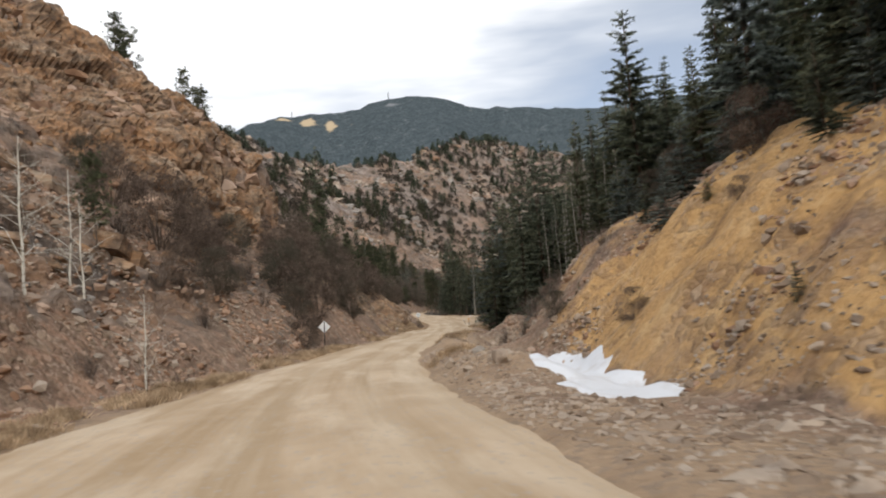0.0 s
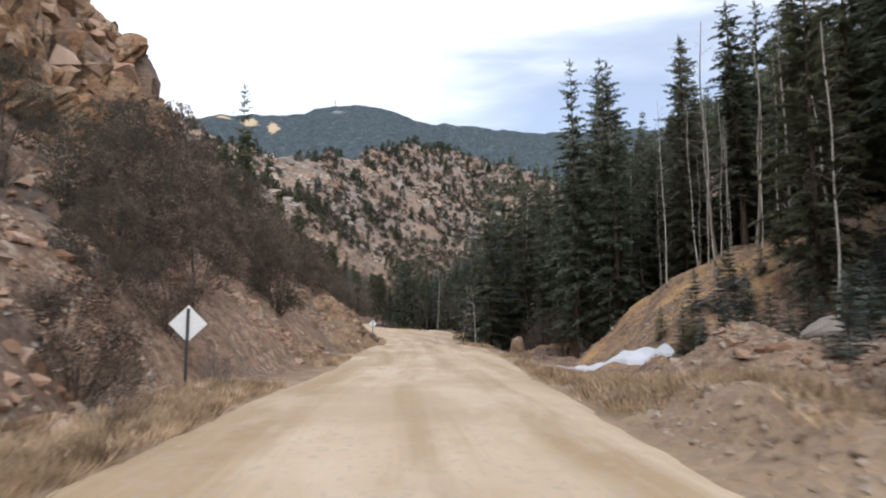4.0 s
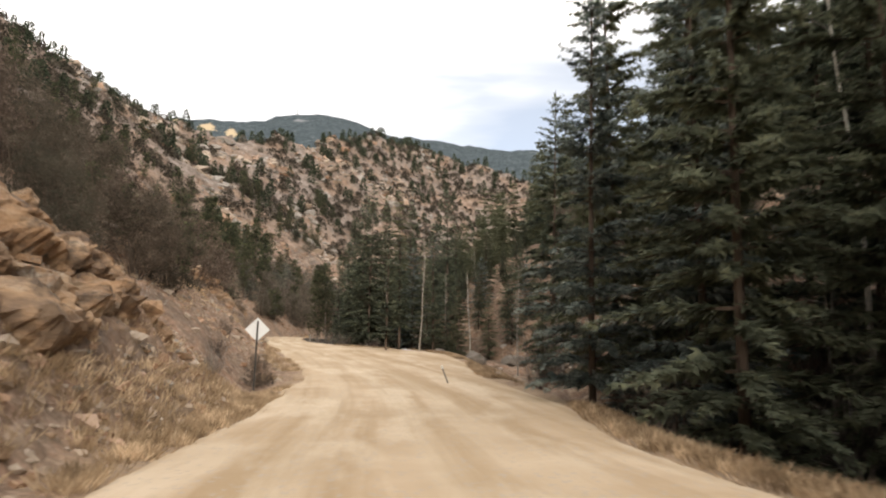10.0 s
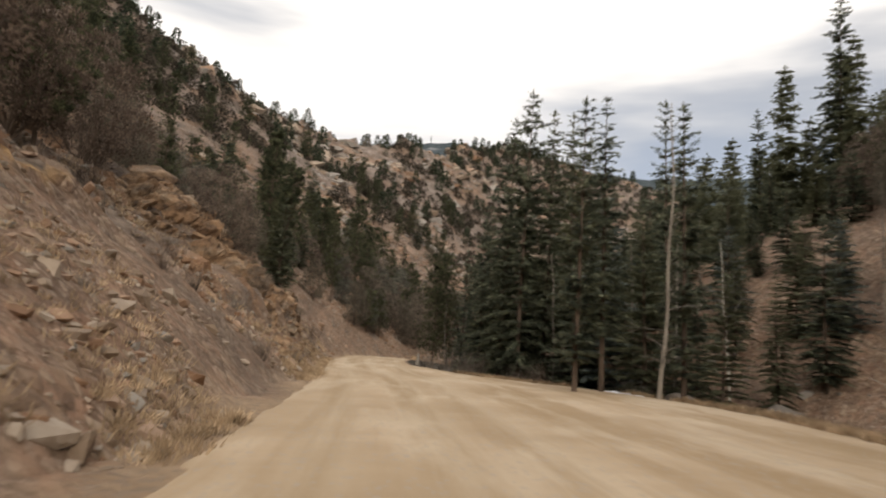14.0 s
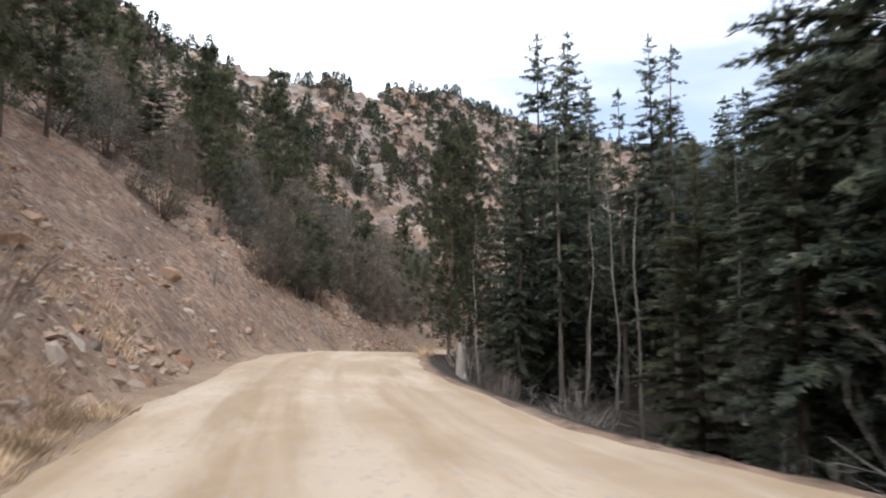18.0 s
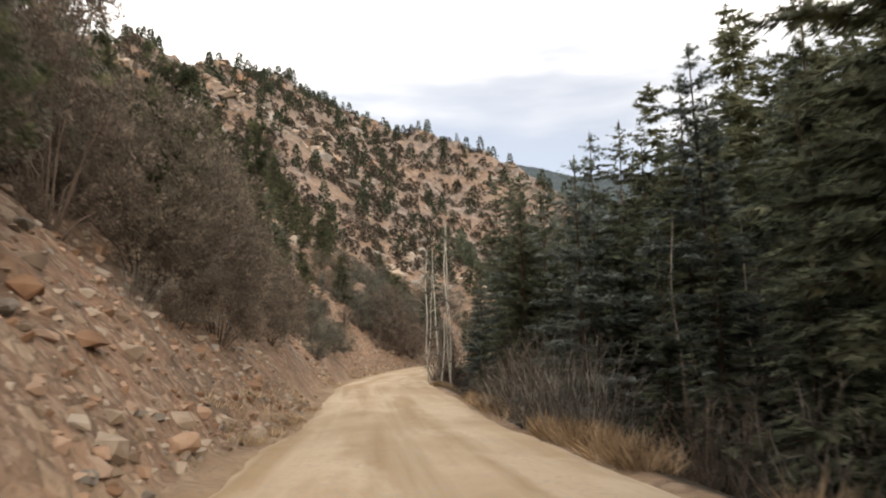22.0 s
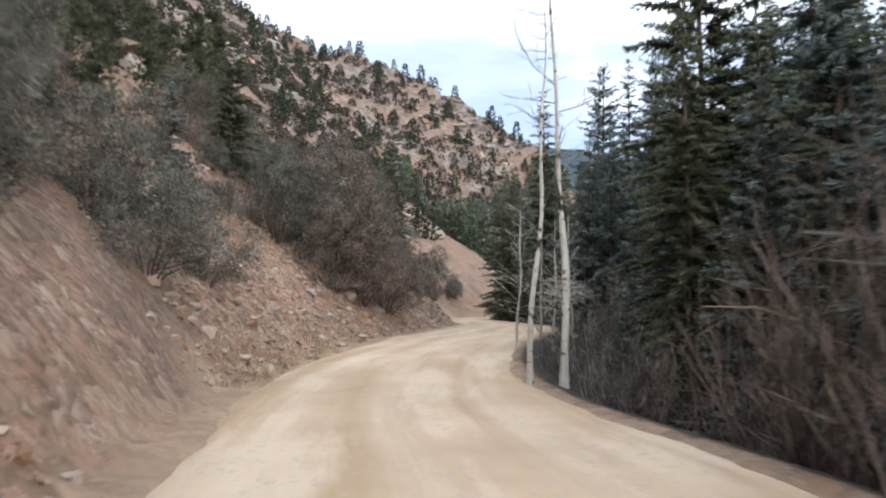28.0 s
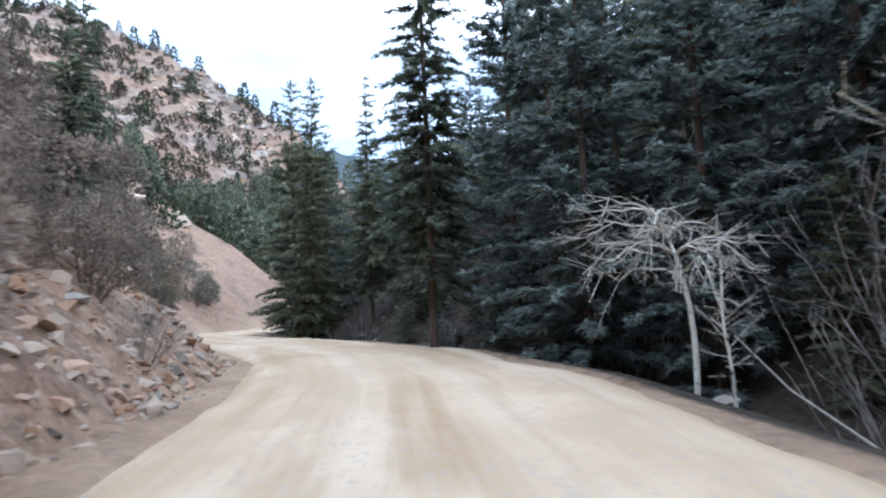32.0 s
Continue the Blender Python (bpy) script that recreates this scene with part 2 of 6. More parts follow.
def road_material():
    k = Mat("packed_dirt", 0.93)
    track = k.attr("track").outputs["Fac"]
    fine = k.noise(22.0, 5, 0.7)
    blotch = k.noise(0.35, 5, 0.6)
    lane = k.attr("lane").outputs["Vector"]
    streak = k.noise(1.0, 4, 0.55, vec=lane, squash=(1.15, 0.04, 1))
    swirl = k.noise(1.0, 5, 0.6, vec=lane, squash=(0.6, 0.13, 1))
    base = k.ramp(blotch, (0.3, (0.36, 0.262, 0.165)), (0.5, (0.44, 0.33, 0.222)), (0.7, (0.51, 0.395, 0.28)))
    pale = k.ramp(fine, (0.3, (0.49, 0.395, 0.285)), (0.7, (0.58, 0.48, 0.365)))
    c = k.mix(k.math("MULTIPLY", track, k.ramp(streak, (0.35, 0.25), (0.65, 1.0))), base, pale)
    c = k.mix(k.ramp(streak, (0.45, 0.0), (0.62, 0.75)), c, (0.30, 0.205, 0.112))
    c = k.mix(k.ramp(swirl, (0.50, 0.0), (0.62, 0.55)), c, (0.60, 0.50, 0.385))
    c = k.mix(k.ramp(k.noise(0.16, 4, 0.6), (0.45, 0.0), (0.65, 0.4)), c, (0.36, 0.265, 0.17))
    c = k.mix(k.ramp(k.noise(0.9, 6, 0.7), (0.48, 0.0), (0.7, 0.35)), c, (0.44, 0.33, 0.22))
    stone = k.split(k.cells(16.0, out="Color"))[0]
    c = k.mix(k.ramp(stone, (0.9, 0.0), (0.93, 0.6)), c, (0.36, 0.31, 0.26))
    k.bump(k.math("ADD", k.math("MULTIPLY", fine, 0.5), k.noise(3.0, 4, 0.6)), 0.45, 0.04)
    return k.color(c)


def stone_material(name, dark, mid, light):
    k = Mat(name, 0.9)
    grain = k.noise(7.0, 6, 0.7)
    c = k.ramp(k.noise(1.6, 5, 0.65), (0.28, dark), (0.5, mid), (0.75, light))
    c = k.mix(k.ramp(k.island(), (0.0, 0.0), (1.0, 0.75)), c, tuple(0.5 * v + 0.12 for v in light))
    c = k.mix(k.ramp(k.island(), (0.25, 0.55), (0.5, 0.0)), c, tuple(0.7 * v for v in dark))
    c = k.mix(k.ramp(grain, (0.45, 0.0), (0.8, 0.4)), c, tuple(0.6 * v for v in mid))
    k.bump(k.math("ADD", grain, k.noise(1.8, 4, 0.6)), 0.7, 0.06)
    return k.color(c)


def needle_material(name, dark, light, tip, thin=0.45, other=None):
    k = Mat(name, 0.75, spec=0.12)
    c = k.ramp(k.island(), (0.0, dark), (0.75, light), (1.0, tip))
    c = k.mix(k.ramp(k.random(), (0.0, 0.0), (1.0, 0.5)), c, tuple(0.75 * v for v in dark))
    c = k.mix(k.ramp(k.noise(0.25, 3, 0.6), (0.4, 0.0), (0.7, 0.35)), c, tip)
    # Noise clumps paint shaded gaps and lit boughs into the foliage colour.
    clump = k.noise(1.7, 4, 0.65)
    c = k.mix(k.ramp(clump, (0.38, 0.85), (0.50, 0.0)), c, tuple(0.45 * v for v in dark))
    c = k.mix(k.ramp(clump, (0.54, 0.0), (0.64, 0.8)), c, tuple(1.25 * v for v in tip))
    if other:
        c = k.mix(k.ramp(k.random(), (0.45, 0.0), (0.98, 0.75)), c, other)
    glow = k.n.new("ShaderNodeBsdfTranslucent")
    k.l.new(c, glow.inputs["Color"])
    both = k.n.new("ShaderNodeMixShader")
    both.inputs[0].default_value = thin
    k.l.new(k.p.outputs[0], both.inputs[1])
    k.l.new(glow.outputs[0], both.inputs[2])
    k.l.new(both.outputs[0], k.n["Material Output"].inputs[0])
    return k.color(c)


def bark_material(name, dark, light, scale=6.0):
    k = Mat(name, 0.9)
    g = k.noise(scale, 5, 0.65, squash=(1, 1, 0.25))
    k.bump(g, 0.6, 0.03)
    return k.color(k.mix(k.ramp(k.random(), (0.0, 0.0), (1.0, 0.3)), k.ramp(g, (0.3, dark), (0.7, light)), dark))


def aspen_material():
    k = Mat("aspen_bark", 0.8)
    marks = k.noise(4.2, 4, 0.6, squash=(1, 1, 3.0))
    knots = k.noise(1.9, 2, 0.5, squash=(1, 1, 1.3))
    c = k.ramp(k.noise(1.2, 4, 0.6), (0.3, (0.40, 0.37, 0.32)), (0.7, (0.62, 0.60, 0.53)))
    c = k.mix(k.ramp(k.noise(14.0, 3, 0.6, squash=(1, 1, 0.3)), (0.45, 0.0), (0.7, 0.5)), c, (0.30, 0.27, 0.22))
    c = k.mix(k.ramp(marks, (0.60, 0.0), (0.66, 0.9)), c, (0.06, 0.05, 0.042))
    c = k.mix(k.ramp(knots, (0.62, 0.0), (0.66, 1.0)), c, (0.035, 0.03, 0.027))
    k.bump(marks, 0.3, 0.02)
    return k.color(c)


def plain(name, col, rough=0.7, metal=0.0, vary=0.25, scale=12.0):
    k = Mat(name, rough, metal)
    g = k.noise(scale, 4, 0.6)
    k.bump(g, 0.15, 0.01)
    return k.color(k.mix(k.ramp(g, (0.35, 0.0), (0.7, vary)), col, tuple(0.45 * v for v in col)))


def snow_material():
    k = Mat("old_snow", 0.6)
    g = k.noise(2.5, 6, 0.65)
    k.bump(g, 0.6, 0.08)
    return k.color(k.mix(k.ramp(k.noise(1.2, 5, 0.6), (0.5, 0.0), (0.75, 0.5)), (0.62, 0.64, 0.68), (0.40, 0.35, 0.30)))


def mountain_material():
    k = Mat("hazed_far_forest", 1.0, spec=0.0)
    zone = k.split(k.attr("zone").outputs["Color"])
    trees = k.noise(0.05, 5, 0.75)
    # Blue-grey tree tones carry the haze of distance in their colour.
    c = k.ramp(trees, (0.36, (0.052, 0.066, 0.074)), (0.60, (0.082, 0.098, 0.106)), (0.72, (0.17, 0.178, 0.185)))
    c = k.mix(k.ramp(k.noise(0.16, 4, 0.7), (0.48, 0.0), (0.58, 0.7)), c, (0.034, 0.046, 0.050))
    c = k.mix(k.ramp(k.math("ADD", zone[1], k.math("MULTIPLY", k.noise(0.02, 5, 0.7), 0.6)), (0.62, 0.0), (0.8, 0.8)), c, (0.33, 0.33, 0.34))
    c = k.mix(k.ramp(k.math("ADD", k.math("MULTIPLY", zone[0], 0.4), k.math("MULTIPLY", k.noise(0.03, 6, 0.8), 0.9)), (0.60, 0.0), (0.72, 0.85)), c, (0.47, 0.365, 0.235))
    return k.color(c)


M_GROUND, M_ROAD = ground_material(), road_material()
M_TAN = stone_material("tan_stone", (0.15, 0.10, 0.07), (0.34, 0.25, 0.175), (0.50, 0.40, 0.30))
M_RUST = stone_material("rust_stone", (0.14, 0.075, 0.045), (0.36, 0.205, 0.12), (0.50, 0.33, 0.21))
M_GREY = stone_material("grey_stone", (0.11, 0.093, 0.078), (0.235, 0.20, 0.165), (0.37, 0.32, 0.265))


def crag_material(name, stain):
    k = Mat(name, 0.92)
    beds = k.noise(0.9, 6, 0.7, squash=(0.6, 0.6, 2.4))
    c = k.ramp(beds, (0.30, (0.075, 0.052, 0.038)), (0.44, (0.19, 0.125, 0.082)), (0.58, (0.34, 0.225, 0.14)), (0.75, (0.46, 0.36, 0.26)))
    rust = k.ramp(k.noise(0.28, 5, 0.65), (0.44, 0.0), (0.58, stain))
    c = k.mix(rust, c, k.ramp(k.noise(3.0, 5, 0.7), (0.3, (0.20, 0.095, 0.042)), (0.7, (0.46, 0.245, 0.11))))
    patch = k.noise(0.5, 5, 0.7, squash=(1, 1, 1.6))
    c = k.mix(k.ramp(patch, (0.52, 0.0), (0.66, 0.65)), c, (0.36, 0.30, 0.23))
    c = k.mix(k.ramp(patch, (0.36, 0.7), (0.47, 0.0)), c, (0.105, 0.078, 0.06))
    c = k.mix(k.ramp(k.noise(1.7, 6, 0.75), (0.50, 0.0), (0.63, 0.8)), c, (0.065, 0.05, 0.04))
    k.bump(k.math("ADD", k.noise(5.0, 6, 0.7), k.math("MULTIPLY", beds, 1.4)), 0.9, 0.12)
    return k.color(c)


M_CRAG, M_LEDGE = crag_material("crag_rock", 0.62), crag_material("ledge_rock", 0.25)
M_BOULDER = stone_material("boulder_rock", (0.26, 0.165, 0.10), (0.56, 0.39, 0.25), (0.70, 0.54, 0.38))
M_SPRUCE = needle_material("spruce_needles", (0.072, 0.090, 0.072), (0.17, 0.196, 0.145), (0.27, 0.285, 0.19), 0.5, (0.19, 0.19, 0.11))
# Blue-green needles, brightened in colour to stand in for light on the later wood.
M_BLUE = needle_material("brightened_blue_spruce_needles", (0.095, 0.122, 0.112), (0.23, 0.272, 0.248), (0.34, 0.375, 0.335), 0.55)
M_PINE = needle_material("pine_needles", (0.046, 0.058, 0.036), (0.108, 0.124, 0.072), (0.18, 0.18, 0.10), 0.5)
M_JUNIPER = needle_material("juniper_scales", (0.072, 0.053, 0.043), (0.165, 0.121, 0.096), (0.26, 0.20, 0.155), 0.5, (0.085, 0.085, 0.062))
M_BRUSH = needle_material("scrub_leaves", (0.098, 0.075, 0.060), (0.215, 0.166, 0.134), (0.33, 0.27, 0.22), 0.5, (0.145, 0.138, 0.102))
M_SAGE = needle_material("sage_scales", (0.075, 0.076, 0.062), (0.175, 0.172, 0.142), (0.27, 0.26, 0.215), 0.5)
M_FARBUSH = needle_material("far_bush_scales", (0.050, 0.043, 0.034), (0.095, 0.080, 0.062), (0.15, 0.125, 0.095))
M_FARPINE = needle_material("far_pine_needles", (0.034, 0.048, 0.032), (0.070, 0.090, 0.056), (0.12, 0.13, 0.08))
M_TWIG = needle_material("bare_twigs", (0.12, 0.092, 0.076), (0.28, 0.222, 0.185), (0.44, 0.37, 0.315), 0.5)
M_GREYTWIG = needle_material("grey_twigs", (0.18, 0.16, 0.14), (0.37, 0.335, 0.30), (0.54, 0.50, 0.45), 0.5)
M_GRASS = needle_material("dry_grass", (0.36, 0.252, 0.155), (0.57, 0.425, 0.275), (0.69, 0.55, 0.39))
M_BARK = bark_material("conifer_bark", (0.048, 0.035, 0.027), (0.15, 0.11, 0.082))
M_PALEBARK = bark_material("grey_fir_bark", (0.10, 0.082, 0.066), (0.28, 0.23, 0.185))
M_SNAG = bark_material("weathered_wood", (0.16, 0.14, 0.12), (0.38, 0.34, 0.29))
M_ASPEN = aspen_material()
M_SNOW = snow_material()
M_STEEL = plain("post_steel", (0.06, 0.055, 0.05), 0.6, 0.6)
M_SIGNBACK = plain("sign_aluminium", (0.60, 0.61, 0.61), 0.5, 0.15, 0.15)
M_AMBER = plain("amber_reflector", (0.78, 0.36, 0.04), 0.25, 0.0, 0.1)
M_WHITEP = plain("white_post_paint", (0.72, 0.70, 0.66), 0.6)
M_FAR = mountain_material()
# ---- the lie of the land ----


def lattice(*q):
    h = np.zeros(q[0].shape, np.uint32)
    for n, c in enumerate(q):
        h = (h ^ (c.astype(np.int64).astype(np.uint32) * np.uint32((374761393, 668265263, 2246822519)[n]))) * np.uint32(3266489917)
        h ^= h >> np.uint32(15)
    h = h * np.uint32(2654435761)
    h ^= h >> np.uint32(13)
    return h.astype(np.float64) / 2**32


def vnoise(*p):
    """Smooth noise from -1 to 1 on any number of axes."""
    base = [np.floor(c) for c in p]
    fr = [c - b for c, b in zip(p, base)]
    fr = [f * f * (3 - 2 * f) for f in fr]
    total = 0
    for corner in range(2 ** len(p)):
        bits = [(corner >> n) & 1 for n in range(len(p))]
        w = 1
        for f, b in zip(fr, bits):
            w = w * (f if b else 1 - f)
        total = total + w * lattice(*[b + k for b, k in zip(base, bits)])
    return total * 2 - 1


def fbm(*p, octaves=4, rough=0.5):
    total, amp = 0, 1.0
    for n in range(octaves):
        total = total + amp * vnoise(*[c * 2**n + 17.3 * n for c in p])
        amp *= rough
    return total


def smooth(a, b, v):
    w = np.clip((v - a) / (b - a), 0, 1)
    return w * w * (3 - 2 * w)


EYE = 1.3
# the road's line: the drive itself, then on round the bend and down the valley
LINE = [(9, -60, 0.6), (5, -30, 0.45), (1.8, -10, 0.3)] + [(r[1], r[2], r[3] - EYE) for r in WALK]
LINE += [(24.4, 261.2, -0.95), (28.5, 265.5, -0.8), (32.5, 271, -0.7), (36, 279, -0.6), (39.5, 289, -0.5), (44, 300, -0.4), (56, 314, -0.4),
         (76, 329, 0), (105, 350, 0), (150, 380, 0), (210, 415, 0), (320, 470, 0), (600, 600, 0)]
LINE = np.array(LINE)
leg = np.hypot(*np.diff(LINE[:, :2], axis=0).T)
STN = np.r_[0, np.cumsum(leg)]
STN = STN - np.interp(0.0, LINE[:, 1], STN)


def stn_of(y):
    return np.interp(y, LINE[:, 1], STN)


def near_line(x, y, line):
    """Nearest place on a polyline: distance, side (right is positive) and the place along it in legs."""
    best = np.full(x.shape, 1e9)
    side, along = np.zeros(x.shape), np.zeros(x.shape)
    for n, (a, b) in enumerate(zip(line[:-1, :2], line[1:, :2])):
        u = b - a
        w = np.clip(((x - a[0]) * u[0] + (y - a[1]) * u[1]) / (u @ u), 0, 1)
        d = np.hypot(x - a[0] - w * u[0], y - a[1] - w * u[1])
        hit = d < best
        best = np.where(hit, d, best)
        side = np.where(hit, np.sign((x - a[0]) * u[1] - (y - a[1]) * u[0]), side)
        along = np.where(hit, n + w, along)
    return best, side, along


def table(s, *rows):
    rows = np.array(rows)
    return np.interp(s, stn_of(rows[:, 0]) if rows[-1, 0] < 263 else rows[:, 0], rows[:, 1])


def left_edge(s):
    return table(s, (-20, 5.0), (0, 5.0), (12, 4.5), (20, 3.6), (33, 3.0), (60, 2.9), (86, 2.8), (104, 2.8), (118, 1.95), (140, 2.1), (168, 1.9),
                 (186, 1.75), (208, 1.6), (221, 1.25), (232, 1.1), (242, 1.4), (250, 1.9), (256, 2.1), (262, 2.6))


def right_edge(s):
    return table(s, (-20, 2.6), (0, 2.6), (12, 2.6), (20, 3.0), (33, 2.5), (46, 3.2), (60, 4.2), (72, 4.7), (86, 4.3), (96, 4.6), (104, 5.8), (118, 6.6), (130, 9.5),
                 (140, 11.3), (152, 9.5), (160, 5.6), (168, 3.7), (177, 3.3), (208, 3.5), (221, 4.0), (242, 4.3), (250, 3.6), (256, 3.1), (262, 2.8))


def verge(s):
    return table(s, (-20, 6), (0, 5), (15, 3.0), (30, 1.6), (41, 1.9), (46, 2.6), (49, 2.5), (54, 1.5), (60, 1.1), (90, 0.7), (104, 0.9), (111, 2.0), (115, 2.1), (121, 1.2), (126, 0.9), (200, 0.5), (262, 0.7))


def flat_right(s):
    return table(s, (-20, 3.0), (0, 4.0), (20, 4.2), (40, 4.4), (50, 5), (58, 3.2), (66, 3.5), (74, 7), (100, 8), (107, 5.5), (114, 3.4), (124, 3.6), (130, 8), (135, 9.5), (150, 12), (165, 9), (200, 6), (240, 5), (262, 2.0))


# crests of the hills on both sides, with their heights
CREST_L = np.array([(-70, -80, 45), (-62, 0, 48), (-78, 60, 52), (-90, 120, 62), (-96, 200, 74), (-84, 270, 82), (-64, 335, 80), (-26, 379, 82), (6, 423, 90),
                    (34, 470, 108), (64, 520, 124), (85, 505, 112), (99, 489, 106), (115, 478, 99), (134, 457, 85), (152, 434, 62), (176, 415, 28), (235, 445, 8)], float)
CREST_R = np.array([(80, -80, 9), (78, 0, 10), (78, 50, 19), (80, 110, 40), (92, 170, 50), (112, 230, 54), (138, 285, 52), (186, 330, 58), (260, 380, 64), (420, 470, 80), (650, 590, 90)], float)


def land(x, y):
    """Height, and the shares of ochre earth, bare rock and shade-darkened littered forest floor, at places of the plan.
    """
    dp, side, along = near_line(x, y, LINE)
    s = np.interp(along, np.arange(len(STN)), STN)
    zr = np.interp(along, np.arange(len(STN)), LINE[:, 2])
    dl, al_s, al = near_line(x, y, CREST_L)
    hl = np.interp(al, np.arange(len(CREST_L)), CREST_L[:, 2])
    dr, ar_s, ar = near_line(x, y, CREST_R)
    hr = np.interp(ar, np.arange(len(CREST_R)), CREST_R[:, 2])
    left, right = side < 0, side >= 0
    over_l, over_r = left & (al_s < 0), right & (ar_s > 0)
    # left of the road
    e = np.maximum(dp - left_edge(s) - verge(s), 0)
    w = e / (e + dl + 1e-6)
    h1 = hl * np.where(over_l, 1.0, w ** 1.04) - np.where(over_l, dl * 0.45, 0)
    cut = table(s, (-20, 1.0), (10, 1.5), (40, 2.2), (60, 1.6), (85, 1.6), (97, 1.6), (108, 1.0), (125, 1.6), (150, 1.6), (185, 1.6), (230, 2.2), (262, 1.4))
    h1 = h1 + cut * (1 - np.exp(-e / 2.6))
    # the crag above the first stretch
    crag = smooth(48, 64, s) * (1 - smooth(82, 87, s + 0.18 * (e - 16))) * smooth(12.5, 17.5, e + 1.6 * fbm(x * 0.11, y * 0.11)) * (1 - smooth(48, 75, e))
    h1 = h1 + crag * (8.5 + 0.16 * np.clip(e - 14, 0, 40))
    # the low ledge of rock by the road further on, and the small crag past the turnout
    ledge = smooth(86, 91, s) * (1 - smooth(100, 108, s)) * smooth(0.3, 1.8, e) * (1 - smooth(9, 16, e))
    h1 = h1 + 0.5 * ledge
    ledge2 = smooth(150, 155, s) * (1 - smooth(165, 170, s)) * smooth(0.6, 2.0, e) * (1 - smooth(7, 13, e))
    h1 = h1 + 1.0 * ledge2
    # the cliff under the crest across the valley
    bluff = np.exp(-(((x - 12) / 34) ** 2)) * smooth(36, 14, dl) * (y > 330) * ~over_l
    h1 = h1 + 7.0 * bluff
    # right of the road
    g = np.maximum(dp - right_edge(s), 0)
    foot = flat_right(s)
    e2 = np.maximum(g - foot, 0)
    w2 = e2 / (e2 + dr + 1e-6)
    h2 = hr * np.where(over_r, 1.0, w2) - np.where(over_r, dr * 0.3, 0)
    bank = (1 - smooth(38, 48, s)) * 5.9 + smooth(52, 57, s) * (1 - smooth(66, 72, s)) * 3.0 + smooth(105, 112, s) * (1 - smooth(122, 130, s)) * 2.2
    h2 = h2 + bank * (1 - np.exp(-(e2 / 4.7) ** 1.35))
    dip = table(s, (-20, 0.1), (45, 0.2), (60, 0.6), (75, 0.9), (90, 1.2), (106, 1.0), (114, 0.6), (124, 0.7), (131, 1.4), (150, 1.2), (165, 1.6), (200, 2.0), (240, 1.9), (258, 1.6), (262, 1.3))
    h2 = h2 - dip * smooth(0.3, 3.2, g) * (1 - smooth(0, 6, e2) * 0.4)
    # the berm on the right shoulder near the start
    berm = smooth(10, 15, s) * (1 - smooth(40, 47, s)) * smooth(0.2, 1.0, g) * (1 - smooth(2.0, 3.4, g))
    gully = (1 - smooth(44, 50, s)) * smooth(1, 4, e2) * (1 - smooth(8, 14, e2))
    h2 = h2 - 0.55 * gully * np.abs(fbm(s * 0.33, e2 * 0.08, octaves=3)) + 0.25 * gully * fbm(x * 0.7, y * 0.7, octaves=3)
    h2 = h2 + 0.55 * berm * (0.7 + 0.6 * fbm(x * 0.35, y * 0.35, octaves=2))
    h2 = h2 + 1.5 * np.exp(-(((x - 6.3) / 1.9) ** 2 + ((y - 45.6) / 2.6) ** 2)) * (1 + 0.3 * fbm(x * 0.6, y * 0.6, octaves=2))
    mound = np.exp(-(((x - 13.0) / 3.2) ** 2 + ((y - 82.5) / 2.4) ** 2))
    h2 = h2 + 0.8 * mound * (1 + 0.4 * fbm(x * 0.8, y * 0.8, octaves=2))
    h = np.where(left, h1, h2)
    off = np.where(left, np.maximum(dp - left_edge(s), 0), g)
    # relief
    far = smooth(12, 90, off)
    h = h + smooth(0.2, 2.5, off) * ((0.10 + 0.10 * smooth(1.5, 5, off)) * fbm(x * 0.9, y * 0.9, octaves=3) + 0.42 * fbm(x * 0.23, y * 0.23, octaves=3) * smooth(1, 6, off))
    ribs = 1 - np.abs(fbm(x * 0.022 + 5, y * 0.022, octaves=4))
    h = h + far * (6.0 * (ribs - 0.7) + 1.6 * fbm(x * 0.09, y * 0.09, octaves=4)) * np.where(left, 1.0, 0.5) * np.where(over_l, 0.3, 1)
    h = h - 0.4 * np.exp(-(((x + 1.2) / 1.6) ** 2 + ((y - 111.5) / 3.5) ** 2)) * left
    # soils
    rock = np.where(left, np.maximum.reduce([crag * 1.25, 1.2 * smooth(0.25, 0.7, bluff), 0.95 * ledge, ledge2 * 1.1, far * smooth(0.60, 0.95, ribs) * 0.75,
                                             0.85 * smooth(0.8, 3, e) * smooth(0.0, 0.45, fbm(x * 0.10 + 9, y * 0.10, octaves=3))]), 0.0)
    ochre = np.where(left, 0.24 * smooth(114, 122, s) * (1 - smooth(146, 152, s)) * (1 - smooth(9, 14, e)) + 0.5 * smooth(128, 133, s) * (1 - smooth(139, 144, s)) * smooth(4, 6, e) * (1 - smooth(10, 14, e)),
                     (1 - smooth(44, 50, s)) * smooth(-0.4, 0.5, e2) * (1 - 0.9 * smooth(7, 13, e2)) * (0.06 + 0.18 * (1 - smooth(20, 30, s)) + 0.25 * smooth(3, 6, e2) + 0.62 * smooth(2, 7, s) * (1 - smooth(17, 25, s)) + 0.45 * fbm(x * 0.12, y * 0.12 + 3, octaves=2))
                     + smooth(52, 56, s) * (1 - smooth(67, 72, s)) * smooth(-0.6, 0.6, e2) * 0.44 + 0.7 * mound)
    # ground under the trees, with canopy shade painted into its colour
    near_edge = 1 - smooth(150, 170, s)
